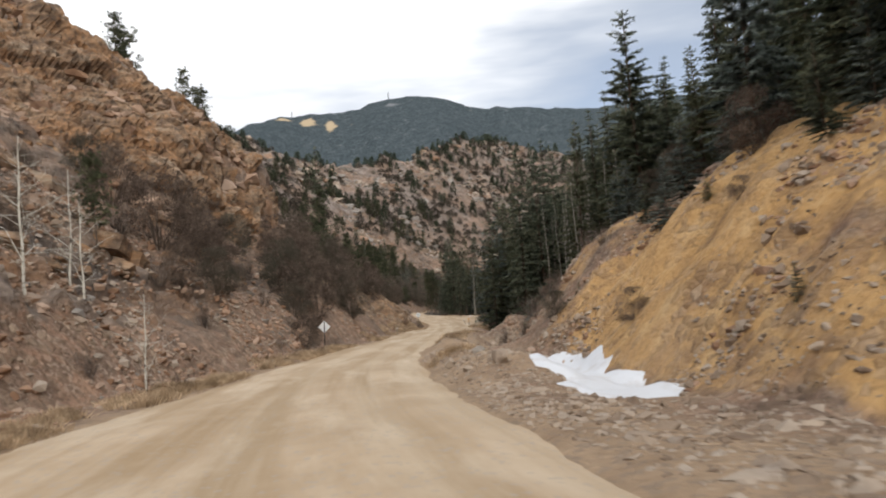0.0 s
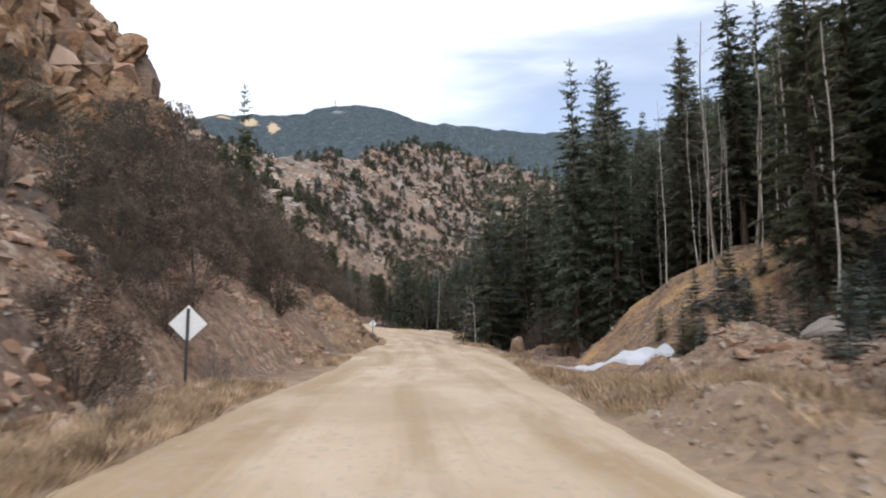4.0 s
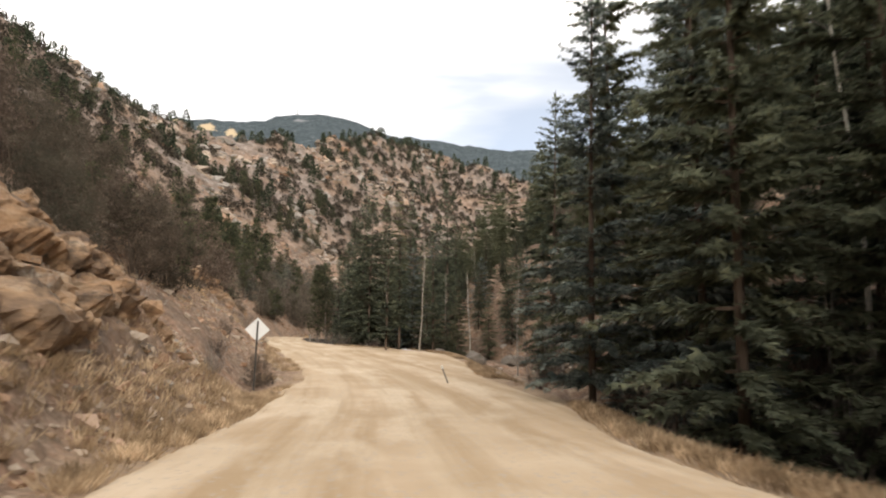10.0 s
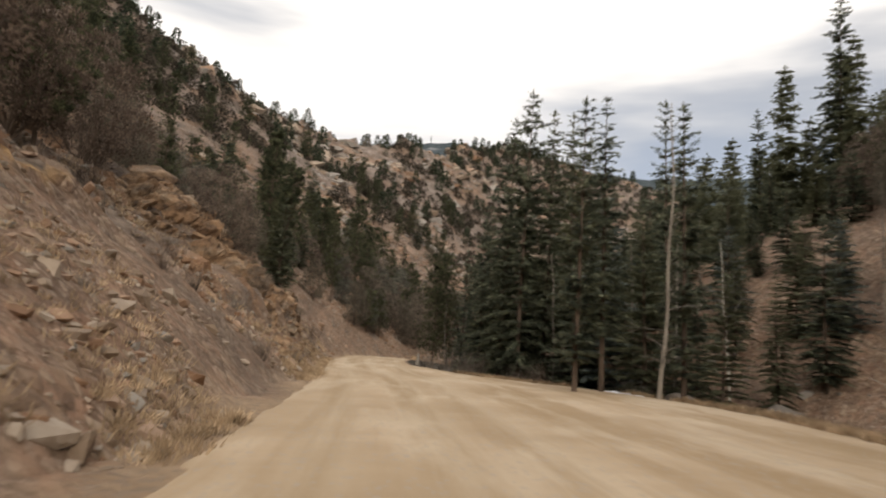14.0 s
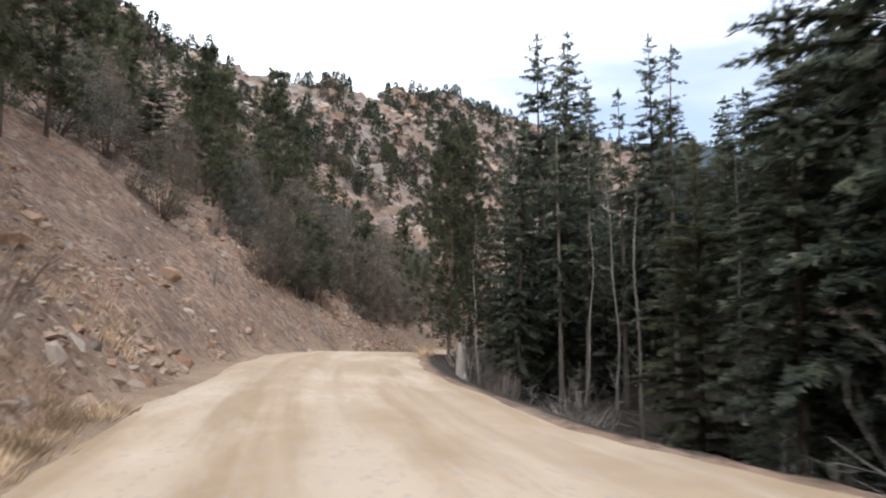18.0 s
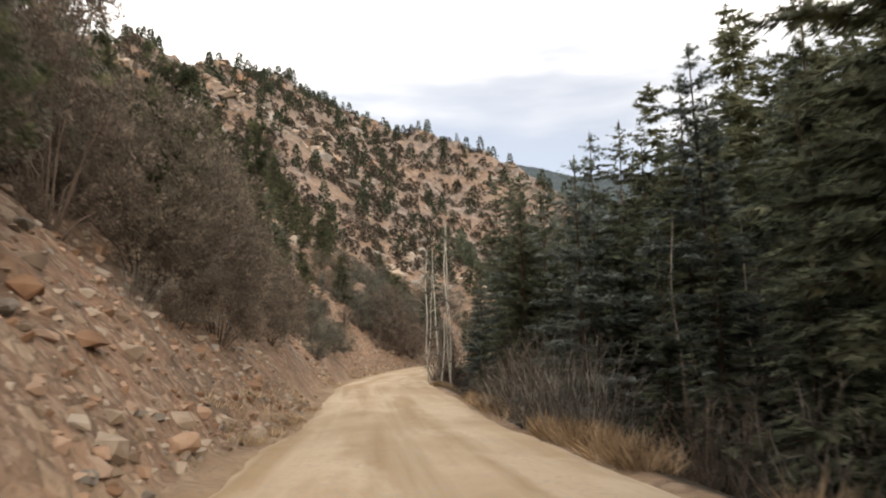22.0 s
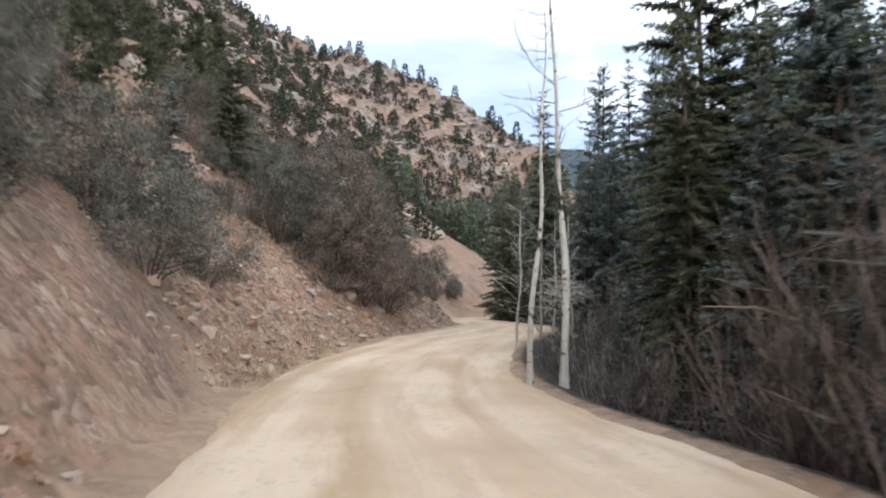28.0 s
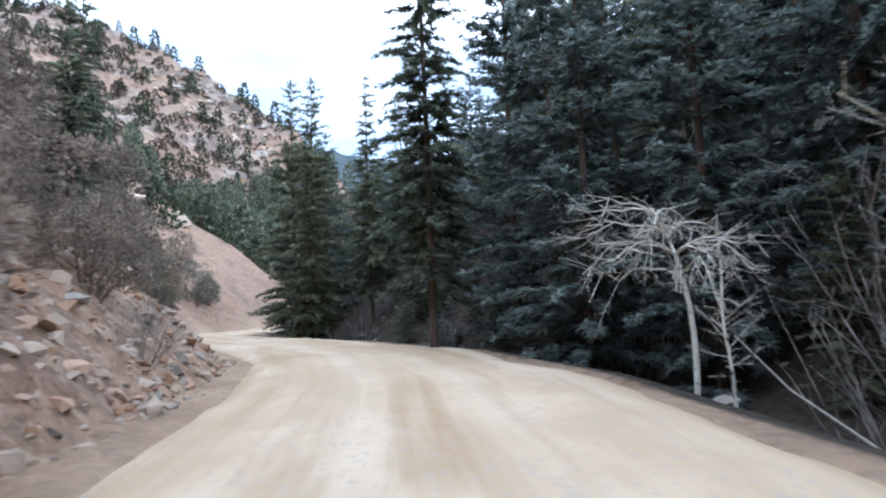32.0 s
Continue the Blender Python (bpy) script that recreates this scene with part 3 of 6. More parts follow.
    shaded_litter = np.where(left, 0.0, smooth(46, 56, s) * smooth(-0.1 + 0.9 * near_edge, 0.6 + 2.4 * near_edge, g) * (1 - ochre) * (0.85 - 0.85 * smooth(104, 109, s) * (1 - smooth(140, 156, s)) - 0.85 * smooth(140, 156, s) * (1 - smooth(180, 195, s)) * smooth(10, 14, g) - 0.85 * smooth(62, 68, s) * (1 - smooth(86, 94, s)) * (1 - smooth(8, 11, g))))
    shaded_litter = shaded_litter * (1 - smooth(47, 52, s) * (1 - smooth(68, 74, s)) * (1 - smooth(9, 13, g)))
    shaded_litter = np.where(~left & (s < 50), 0.6 * smooth(12, 24, e2), shaded_litter)
    return zr + h, ochre, rock, shaded_litter, off, dp


def height(x, y):
    return land(np.array([float(x)]), np.array([float(y)]))[0][0]


def spread(lo, hi, step, far_lo, far_hi, grow=1.13):
    mid = list(np.arange(lo, hi + step / 2, step))
    out, d = [], step
    v = hi
    while v < far_hi:
        d = min(d * grow, 9)
        v += d
        out.append(v)
    down, d = [], step
    v = lo
    while v > far_lo:
        d = min(d * grow, 9)
        v -= d
        down.append(v)
    return np.array(down[::-1] + mid + out)


def mesh_grid(name, co, cols, material, zone=None, track=None, smooth_faces=True):
    rows = len(co) // cols
    i = np.arange(rows * cols).reshape(rows, cols)
    quads = np.stack([i[:-1, :-1], i[:-1, 1:], i[1:, 1:], i[1:, :-1]], -1).reshape(-1, 4)
    me = bpy.data.meshes.new(name)
    me.vertices.add(len(co))
    me.vertices.foreach_set("co", co.astype(np.float32).ravel())
    me.loops.add(quads.size)
    me.loops.foreach_set("vertex_index", quads.astype(np.int32).ravel())
    me.polygons.add(len(quads))
    me.polygons.foreach_set("loop_start", np.arange(0, quads.size, 4, dtype=np.int32))
    me.polygons.foreach_set("use_smooth", np.full(len(quads), smooth_faces))
    me.update(calc_edges=True)
    if zone is not None:
        at = me.color_attributes.new("zone", "FLOAT_COLOR", "POINT")
        at.data.foreach_set("color", np.c_[zone, np.ones(len(co))].astype(np.float32).ravel())
    if track is not None:
        at = me.attributes.new("track", "FLOAT", "POINT")
        at.data.foreach_set("value", track.astype(np.float32))
    me.materials.append(material)
    return new(name, me)


gx = spread(-38, 34, 0.42, -420, 800)
gy = spread(-6, 290, 0.46, -120, 800)
GX, GY = np.meshgrid(gx, gy)
X1, Y1 = GX.ravel(), GY.ravel()
Z1, OCHRE, ROCK, SHADED_LITTER, OFF, DP = land(X1, Y1)
Z1 = np.where(OFF <= 0.0, Z1 - 0.07, Z1)
NEARROAD = np.maximum(OFF, 0)
ZG = Z1.reshape(GX.shape)
# the rock juts out in tilted beds, broken into blocks
nx = -np.gradient(ZG, gx, axis=1).ravel()
ny = -np.gradient(ZG, gy, axis=0).ravel()
ln = np.sqrt(nx**2 + ny**2 + 1)
nx, ny, nz = nx / ln, ny / ln, 1 / ln


def blocks(p, q, r):
    """Each place takes the random value of its nearest block, and its distance to the joint."""
    bp, bq, br = np.floor(p), np.floor(q), np.floor(r)
    best, second, val = np.full(p.shape, 9.0), np.full(p.shape, 9.0), np.zeros(p.shape)
    for i in (-1, 0, 1):
        for j in (-1, 0, 1):
            for m in (-1, 0, 1):
                cp, cq, cr = bp + i, bq + j, br + m
                d = np.maximum.reduce([np.abs(cp + lattice(cp, cq, cr) - p), np.abs(cq + lattice(cq, cr, cp) - q), np.abs(cr + lattice(cr, cp, cq) - r)])
                hit = d < best
                second = np.where(hit, best, np.minimum(second, d))
                val = np.where(hit, lattice(cp + 3, cq + 5, cr + 7), val)
                best = np.where(hit, d, best)
    return val, second - best


span = np.maximum(np.gradient(gx)[None, :] + 0 * ZG, np.gradient(gy)[:, None] + 0 * ZG).ravel()
JUT = np.zeros(len(X1))
sel = (ROCK > 0.25) & (OFF > 0.4)
xs, ys, zs = X1[sel], Y1[sel], Z1[sel]
warp = 0.6 * fbm(xs * 0.15, ys * 0.15, zs * 0.15, octaves=2)
bu, bv, bw = xs * 0.93 - 0.3 * zs, ys * 0.95 - 0.25 * zs, 0.30 * xs + 0.22 * ys + 0.93 * zs + warp
for size, lift in ((4.5, 1.0), (1.9, 0.55), (0.9, 0.24)):
    val, joint = blocks(bu / (size * 1.5), bv / (size * 1.5), bw / (size * 0.62))
    JUT[sel] += np.where(span[sel] < size * 0.75, lift * ((val - 0.45) * 1.7 - 0.9 * (1 - smooth(0.0, 0.22, joint))), 0)
bed = bw / 1.9 + 0.35 * fbm(xs * 0.3, ys * 0.3, octaves=2)
layer = np.floor(bed)
JUT[sel] += np.where(span[sel] < 0.8, 0.55 * (lattice(layer, layer * 7) - 0.4) + 0.45 * (bed - layer) ** 2, 0)
amp = np.where((ROCK > 0.9) & (Y1 < 175), 0.35, 1.0) * np.clip(ROCK * 1.15 - 0.2, 0, 1.25) * smooth(0.3, 2.2, OFF) * np.where(span > 1.2, 2.2, 1.0) * np.where(ROCK > 1, 1.9, 0.65)
CO = np.c_[X1 + nx * JUT * amp, Y1 + ny * JUT * amp, Z1 + nz * JUT * amp]
ground = tagged(mesh_grid("ground", CO, len(gx), M_GROUND, np.c_[OCHRE, ROCK, SHADED_LITTER]), "rocky tan hillsides, cut banks and valley floor of a canyon", "ground", kind="structure")
at = ground.data.attributes.new("dirt", "FLOAT", "POINT")
at.data.foreach_set("value", (1 - smooth(0.0, 1.2, OFF * np.where((Y1 < 52) & (X1 > 0), 0.22, np.where((Y1 > 165) & (X1 > np.interp(Y1, LINE[:, 1], LINE[:, 0])), 7.0, 1.0)) + 0.5 * fbm(X1 * 0.5, Y1 * 0.5, octaves=3))).astype(np.float32))
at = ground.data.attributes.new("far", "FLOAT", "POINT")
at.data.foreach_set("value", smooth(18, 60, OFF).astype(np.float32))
ZGRID = CO[:, 2].reshape(GX.shape)
soft = (ROCK.reshape(GX.shape)[:-1, :-1] < 0.4).ravel()
ground.data.polygons.foreach_set("use_smooth", soft)


def ground_z(x, y):
    """Height of the ground sheet, between its grid points."""
    i, j = np.clip(np.searchsorted(gx, x) - 1, 0, len(gx) - 2), np.clip(np.searchsorted(gy, y) - 1, 0, len(gy) - 2)
    a, b = (x - gx[i]) / (gx[i + 1] - gx[i]), (y - gy[j]) / (gy[j + 1] - gy[j])
    return (ZGRID[j, i] * (1 - a) + ZGRID[j, i + 1] * a) * (1 - b) + (ZGRID[j + 1, i] * (1 - a) + ZGRID[j + 1, i + 1] * a) * b


def rock_face(name, label, s0, s1, e0, e1, step, sizes, reach, mat):
    """Solid bedded rock left of the road: a sheet broken into blocks along its tilted beds and joints."""
    ss, ee = np.arange(s0, s1, step), np.arange(e0, e1, step)
    S, E = np.meshgrid(ss, ee)
    S, E = S.ravel(), E.ravel()
    x0, y0 = np.interp(S, STN, LINE[:, 0]), np.interp(S, STN, LINE[:, 1])
    ux, uy = np.interp(S + 3, STN, LINE[:, 0]) - np.interp(S - 3, STN, LINE[:, 0]), np.interp(S + 3, STN, LINE[:, 1]) - np.interp(S - 3, STN, LINE[:, 1])
    ul = np.hypot(ux, uy)
    d = E + left_edge(S) + verge(S)
    x, y = x0 - uy / ul * d, y0 + ux / ul * d
    z = land(x, y)[0]
    shape = (len(ee), len(ss))
    pts = np.stack([x, y, z], -1).reshape(*shape, 3)
    nrm = np.cross(np.gradient(pts, axis=1), np.gradient(pts, axis=0)).reshape(-1, 3)
    nrm /= np.linalg.norm(nrm, axis=1)[:, None] + 1e-9
    nrm *= np.sign(nrm[:, 2:] + 1e-9)
    nrm = nrm + 0.7 * np.c_[uy / ul, -ux / ul, 0 * ul]
    nrm /= np.linalg.norm(nrm, axis=1)[:, None]
    warp = 0.5 * fbm(x * 0.2, y * 0.2, z * 0.2, octaves=2)
    u, v, w = x * 0.93 - 0.3 * z, y * 0.95 - 0.25 * z, 0.34 * x + 0.26 * y + 0.9 * z + warp
    push = 0
    for size in sizes:
        val, joint = blocks(u / (size * 1.7), v / (size * 1.4), w / (size * 0.55))
        push = push + size * reach * ((val - 0.45) * 1.3 - 0.55 * (1 - smooth(0.0, 0.16, joint)))
    bed = w / sizes[1] * 1.4
    push = push + 0.35 * sizes[1] * reach * (lattice(np.floor(bed), np.floor(bed) * 7) - 0.5 + 0.6 * (bed - np.floor(bed)))
    ragged = 0.25 * (e1 - e0) * fbm(x * 0.18, y * 0.18, octaves=3)
    inside = smooth(0, 0.12 * (e1 - e0), E - e0 + ragged * 0.3) * smooth(0, 0.3 * (e1 - e0), e1 - E + ragged) * smooth(0, 0.12 * (s1 - s0), S - s0 + ragged * 0.6) * smooth(0, 0.12 * (s1 - s0), s1 - S + ragged * 0.6)
    off = inside * (push + 0.35 * sizes[0] * reach) - (1 - inside) * (0.5 + sizes[0] * 0.5)
    ob = mesh_grid(name, pts.reshape(-1, 3) + nrm * off[:, None], len(ss), mat, smooth_faces=False)
    return tagged(ob, label, "rock outcrop", "ledges of rock")


# ---- the dirt road ----
rs = np.arange(-30, 345, 0.4)


def along_line(s):
    pts = np.stack([np.interp(s, STN, LINE[:, n]) for n in range(3)], -1)
    for _ in range(3):
        pts[1:-1] = (pts[:-2] + 2 * pts[1:-1] + pts[2:]) / 4
    return pts


centre = along_line(rs)
tang = np.gradient(centre[:, :2], axis=0)
tang /= np.hypot(*tang.T)[:, None]
norm = np.c_[tang[:, 1], -tang[:, 0]]
cross = np.linspace(0, 1, 41)
le = left_edge(rs) + 0.15 * fbm(rs * 0.25, 0 * rs, octaves=3) + 0.25
re = right_edge(rs) + 0.17 * fbm(rs * 0.22, 0 * rs + 40, octaves=3) + 0.25
lat = -le[:, None] + (le + re)[:, None] * cross[None, :]
PX = centre[:, 0, None] + norm[:, 0, None] * lat
PY = centre[:, 1, None] + norm[:, 1, None] * lat
rim = np.minimum(lat + le[:, None], re[:, None] - lat)
ruts = sum(np.exp(-((lat - c - 0.15 * fbm(rs * 0.05, 0 * rs + c)[:, None]) / wd) ** 2) for c, wd in ((-0.75, 0.34), (0.85, 0.34), (2.3, 0.4)))
PZ = centre[:, 2, None] + 0.02 + 0.05 * smooth(0, 1.6, rim) - 0.14 * (1 - smooth(-0.05, 0.55, rim)) - 0.025 * ruts
PZ = PZ + 0.02 * fbm(PX * 0.8, PY * 0.8, octaves=3) + 0.012 * fbm(PX * 3, PY * 3, octaves=2)
road = mesh_grid("road", np.c_[PX.ravel(), PY.ravel(), PZ.ravel()], 41, M_ROAD, track=np.clip(ruts, 0, 1).ravel())
at = road.data.attributes.new("lane", "FLOAT_VECTOR", "POINT")
at.data.foreach_set("vector", np.stack([lat, rs[:, None] + 0 * lat, 0 * lat], -1).astype(np.float32).ravel())
tagged(road, "packed tan dirt road with pale wheel tracks", "road", kind="structure")

# ---- the far mountain ----
CRESTS = [(-40, 11.5), (-30, 12.6), (-20, 13.2), (-15, 14.4), (-13.4, 15.4), (-10.7, 16.0), (-7.8, 16.2), (-5, 16.4), (-3, 17.0), (-0.1, 17.4), (2.8, 17.0),
          (6.1, 16.0), (9.5, 15.8), (13.2, 15.1), (17.5, 14.9), (24, 14.6), (30, 13.2), (36, 12.6), (45, 11), (60, 8)]
az = np.radians(np.linspace(-40, 60, 400))
top = np.interp(np.degrees(az), *np.array(CRESTS).T)
top = np.tan(np.radians(top + 0.10 * fbm(np.degrees(az) * 1.2, 0 * az, octaves=4)))
steps = np.linspace(0, 1.25, 90)
AZ, ST = np.meshgrid(az, steps)
reach = 1150 + 900 * ST
fold = fbm(AZ * 9, ST * 3, octaves=5)
rise = np.where(ST <= 1, ST ** 0.85, 1 - (ST - 1) * 1.6)
MZ = 60 + (2050 * top[None, :] - 60) * rise + 45 * fold * (4 * ST * (1.02 - ST)).clip(0, 1)
scar = 1.1 * sum(np.exp(-(((np.degrees(AZ) - a) / wd) ** 2 + ((ST - b) / hd) ** 2)) for a, wd, b, hd in ((-8.6, 0.75, 0.9, 0.05), (-6.7, 0.5, 0.86, 0.055), (-10.6, 0.7, 0.955, 0.022)))
crown = np.exp(-(((np.degrees(AZ) + 2) / 2.6) ** 2 + ((ST - 0.93) / 0.07) ** 2)) * (0.5 + 0.5 * fold)
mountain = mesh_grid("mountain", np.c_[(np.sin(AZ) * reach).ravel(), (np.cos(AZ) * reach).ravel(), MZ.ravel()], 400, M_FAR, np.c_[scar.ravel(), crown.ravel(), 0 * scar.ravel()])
tagged(mountain, "distant forested mountain with pale bare scars", "mountain", kind="structure")


def radio_mast(az, up, tall):
    """A far mast on the mountain's crest: a tapered pole with two whip aerials."""
    a = radians(az)
    base = Vector((math.sin(a) * 2050, math.cos(a) * 2050, math.tan(radians(up)) * 2050))
    ob = new("radio_mast")
    ob.matrix_basis = Matrix.Translation(base)
    for name, r1, r2, z0, z1, dx in (("pole", 0.9, 0.45, -12, tall, 0), ("aerial", 0.3, 0.2, tall * 0.5, tall * 1.15, 1.6), ("aerial", 0.3, 0.2, tall * 0.3, tall * 0.9, -1.6)):
        bm = bmesh.new()
        bmesh.ops.create_cone(bm, cap_ends=True, segments=8, radius1=r1, radius2=r2, depth=z1 - z0, matrix=Matrix.Translation((dx, 0, (z0 + z1) / 2)))
        if dx:
            bmesh.ops.create_cone(bm, cap_ends=True, segments=6, radius1=0.3, radius2=0.3, depth=abs(dx) * 2, matrix=Matrix.Translation((dx / 2, 0, z0 + 1)) @ Matrix.Rotation(radians(90), 4, "Y"))
        me = bpy.data.meshes.new(name)
        bm.to_mesh(me)
        bm.free()
        me.materials.append(M_STEEL)
        child = new(name, me)
        child.parent = ob
    return tagged(ob, "thin grey radio mast on the mountain crest", "mast", "masts on the mountain")


radio_mast(-1.7, 17.1, 22)
radio_mast(-9.9, 15.9, 18)
# ---- plants: makers ----


class Shape:
    """Gathers points and faces of one mesh."""

    def __init__(self):
        self.v, self.f, self.count = [], [], 0

    def add(self, pts, faces):
        pts = np.asarray(pts, float).reshape(-1, 3)
        self.v.append(pts)
        self.f.append(np.asarray(faces, int) + self.count)
        self.count += len(pts)

    def tube(self, line, radii, sides=6):
        line, radii = np.asarray(line, float), np.asarray(radii, float)
        way = np.gradient(line, axis=0)
        way /= np.linalg.norm(way, axis=1)[:, None] + 1e-9
        ref = np.where(np.abs(way[:, 2:]) > 0.9, np.array([[1.0, 0, 0]]), np.array([[0, 0, 1.0]]))
        a = np.cross(way, ref)
        a /= np.linalg.norm(a, axis=1)[:, None]
        b = np.cross(way, a)
        ang = np.arange(sides) * 2 * np.pi / sides
        ring = line[:, None] + radii[:, None, None] * (np.cos(ang)[None, :, None] * a[:, None] + np.sin(ang)[None, :, None] * b[:, None])
        n = len(line)
        i = np.arange(n * sides).reshape(n, sides)
        j = np.roll(i, -1, axis=1)
        t1 = np.stack([i[:-1], j[:-1], j[1:]], -1).reshape(-1, 3)
        t2 = np.stack([i[:-1], j[1:], i[1:]], -1).reshape(-1, 3)
        self.add(ring.reshape(-1, 3), np.r_[t1, t2])

    def blades(self, root, way, up, length, width):
        """Many folded needle sprays at once: root, direction, up side (n x 3), length and width (n)."""
        way = way / (np.linalg.norm(way, axis=1)[:, None] + 1e-9)
        across = np.cross(way, up)
        across /= np.linalg.norm(across, axis=1)[:, None] + 1e-9
        lift = np.cross(across, way)
        L, W = length[:, None], width[:, None]
        mid = root + way * L * 0.45 + lift * W * 0.25
        pts = np.stack([root, mid + across * W - lift * W * 0.35, root + way * L - lift * L * 0.10, mid - across * W - lift * W * 0.35], 1)
        n = len(root)
        base = np.arange(n)[:, None] * 4
        self.add(pts.reshape(-1, 3), np.concatenate([base + [0, 1, 2], base + [0, 2, 3]]))

    def sprays(self, root, way, up, length, width, fan=3):
        """Fans of thin needle twigs: like blades(), but feathery."""
        way = way / (np.linalg.norm(way, axis=1)[:, None] + 1e-9)
        across = np.cross(way, up)
        across /= np.linalg.norm(across, axis=1)[:, None] + 1e-9
        lift = np.cross(across, way)
        n = len(root)
        for q in range(fan):
            turn = (q - (fan - 1) / 2) * 0.62
            d = way * math.cos(turn) + across * math.sin(turn) - lift * 0.12 * (q % 2)
            side = (across * math.cos(turn) - way * math.sin(turn)) * width[:, None]
            start = root + way * length[:, None] * 0.08 * abs(turn)
            tip = start + d * (length * (1.0 - 0.28 * abs(turn)))[:, None]
            mid = start + d * length[:, None] * 0.35
            self.add(np.stack([start - side * 0.3 - lift * 0.01, mid + side, tip, ], 1).reshape(-1, 3), np.arange(n * 3).reshape(n, 3))

    def mesh(self, name, material, smooth_faces=False):
        v, f = np.concatenate(self.v), np.concatenate(self.f)
        me = bpy.data.meshes.new(name)
        me.vertices.add(len(v))
        me.vertices.foreach_set("co", v.astype(np.float32).ravel())
        me.loops.add(f.size)
        me.loops.foreach_set("vertex_index", f.astype(np.int32).ravel())
        me.polygons.add(len(f))
        me.polygons.foreach_set("loop_start", np.arange(0, f.size, 3, dtype=np.int32))
        me.polygons.foreach_set("use_smooth", np.full(len(f), smooth_faces))
        me.update(calc_edges=True)
        me.materials.append(material)
        return me


def part(name, data, parent, label=""):
    ob = new(name, data)
    ob.parent = parent
    if label:
        tagged(ob, label)
    return ob


def rng(seed):
    return np.random.default_rng(seed)


def spruce_meshes(h, r, seed, bare=0.1, dense=1.0, droop=0.25, gap=0.0, fine=1.0, fan=3):
    g = rng(seed)
    trunk = Shape()
    z = np.linspace(-0.5, h, 9)
    lean = np.c_[0.012 * h * np.sin(z / h * 2 + g.uniform(0, 6)), 0.012 * h * np.sin(z / h * 2.3 + g.uniform(0, 6)), z]
    trunk.tube(lean, np.clip(0.010 * h * (1 - z / h) + 0.012, 0.012, None), 7)
    crown = Shape()
    levels = int(h * 2.5 * dense)
    P, A, O, Q = [], [], [], []
    for n in range(levels):
        t = bare + (1 - bare) * (n + g.uniform(-0.4, 0.4)) / levels
        t = min(max(t, 0.02), 0.985)
        if g.uniform() < gap:
            continue
        full = r * (1 - t) ** 0.68 * (1 if t > bare + 0.12 else 0.6 + 0.4 * max(t - bare, 0) / 0.12) + 0.15
        many = 4 + int(3.4 * (1 - t))
        for a in np.arange(many) * 2 * np.pi / many + g.uniform(0, 6) + g.normal(size=many) * 0.2:
            if g.uniform() < 0.10 + gap * 0.5:
                continue
            L = full * g.uniform(0.55, 1.18)
            out = np.array([math.cos(a), math.sin(a), 0])
            base = np.array([np.interp(t * h, z, lean[:, 0]), np.interp(t * h, z, lean[:, 1]), t * h])
            tip = base + out * L + np.array([0, 0, (-droop + 0.55 * t) * L * g.uniform(0.5, 1.5)])
            if L > 0.6:
                trunk.tube(np.array([base, (base + tip) / 2 + [0, 0, 0.04 * L], tip]), [0.010 + 0.006 * L, 0.007 + 0.003 * L, 0.004], 3)
            steps = max(3, int(L * 4.6 * fine))
            q = np.linspace(0.16, 1.0, steps)
            q = np.repeat(q, 4)
            P.append(base * (1 - q[:, None]) + tip * q[:, None] + np.c_[0 * q, 0 * q, 0.05 * L * np.sin(q * 3.1)])
            A.append(np.repeat(out[None], len(q), 0))
            O.append(np.full(len(q), L))
            Q.append(q)
    P, A, O, Q = np.concatenate(P), np.concatenate(A), np.concatenate(O), np.concatenate(Q)
    n = len(P)
    sgn = np.tile([-1.0, 1.0, 0.0, 0.0], n // 4)
    ang = np.where(sgn == 0, g.uniform(-0.4, 0.4, n), sgn * g.uniform(0.6, 1.15, n) * np.where(Q > 0.97, 0.4, 1))
    side = np.c_[-A[:, 1], A[:, 0], 0 * Q]
    way = A * np.cos(ang)[:, None] + side * np.sin(ang)[:, None]
    way[:, 2] += np.where(sgn == 0, g.uniform(-0.75, 0.25, n), g.uniform(-0.45, 0.1, n))
    lens = (0.17 + 0.21 * np.minimum(O, 2.2) * (1.12 - Q)) * g.uniform(0.7, 1.35, n) / fine ** 0.5
    lens = np.minimum(lens, 0.55 / fine ** 0.5)
    crown.sprays(P + g.normal(size=P.shape) * 0.03, way, np.c_[g.uniform(-0.4, 0.4, (n, 2)), np.ones(n)], lens * 1.1, lens * g.uniform(0.20, 0.30, n) * (3 / fan) ** 0.5, fan)
    crown.blades(np.array([[lean[-1, 0], lean[-1, 1], h - 0.5]] * 5), np.c_[g.uniform(-0.3, 0.3, 5), g.uniform(-0.3, 0.3, 5), np.ones(5)], np.c_[g.normal(size=(5, 2)), np.zeros(5)], np.full(5, 0.45), np.full(5, 0.05))
    return trunk, crown


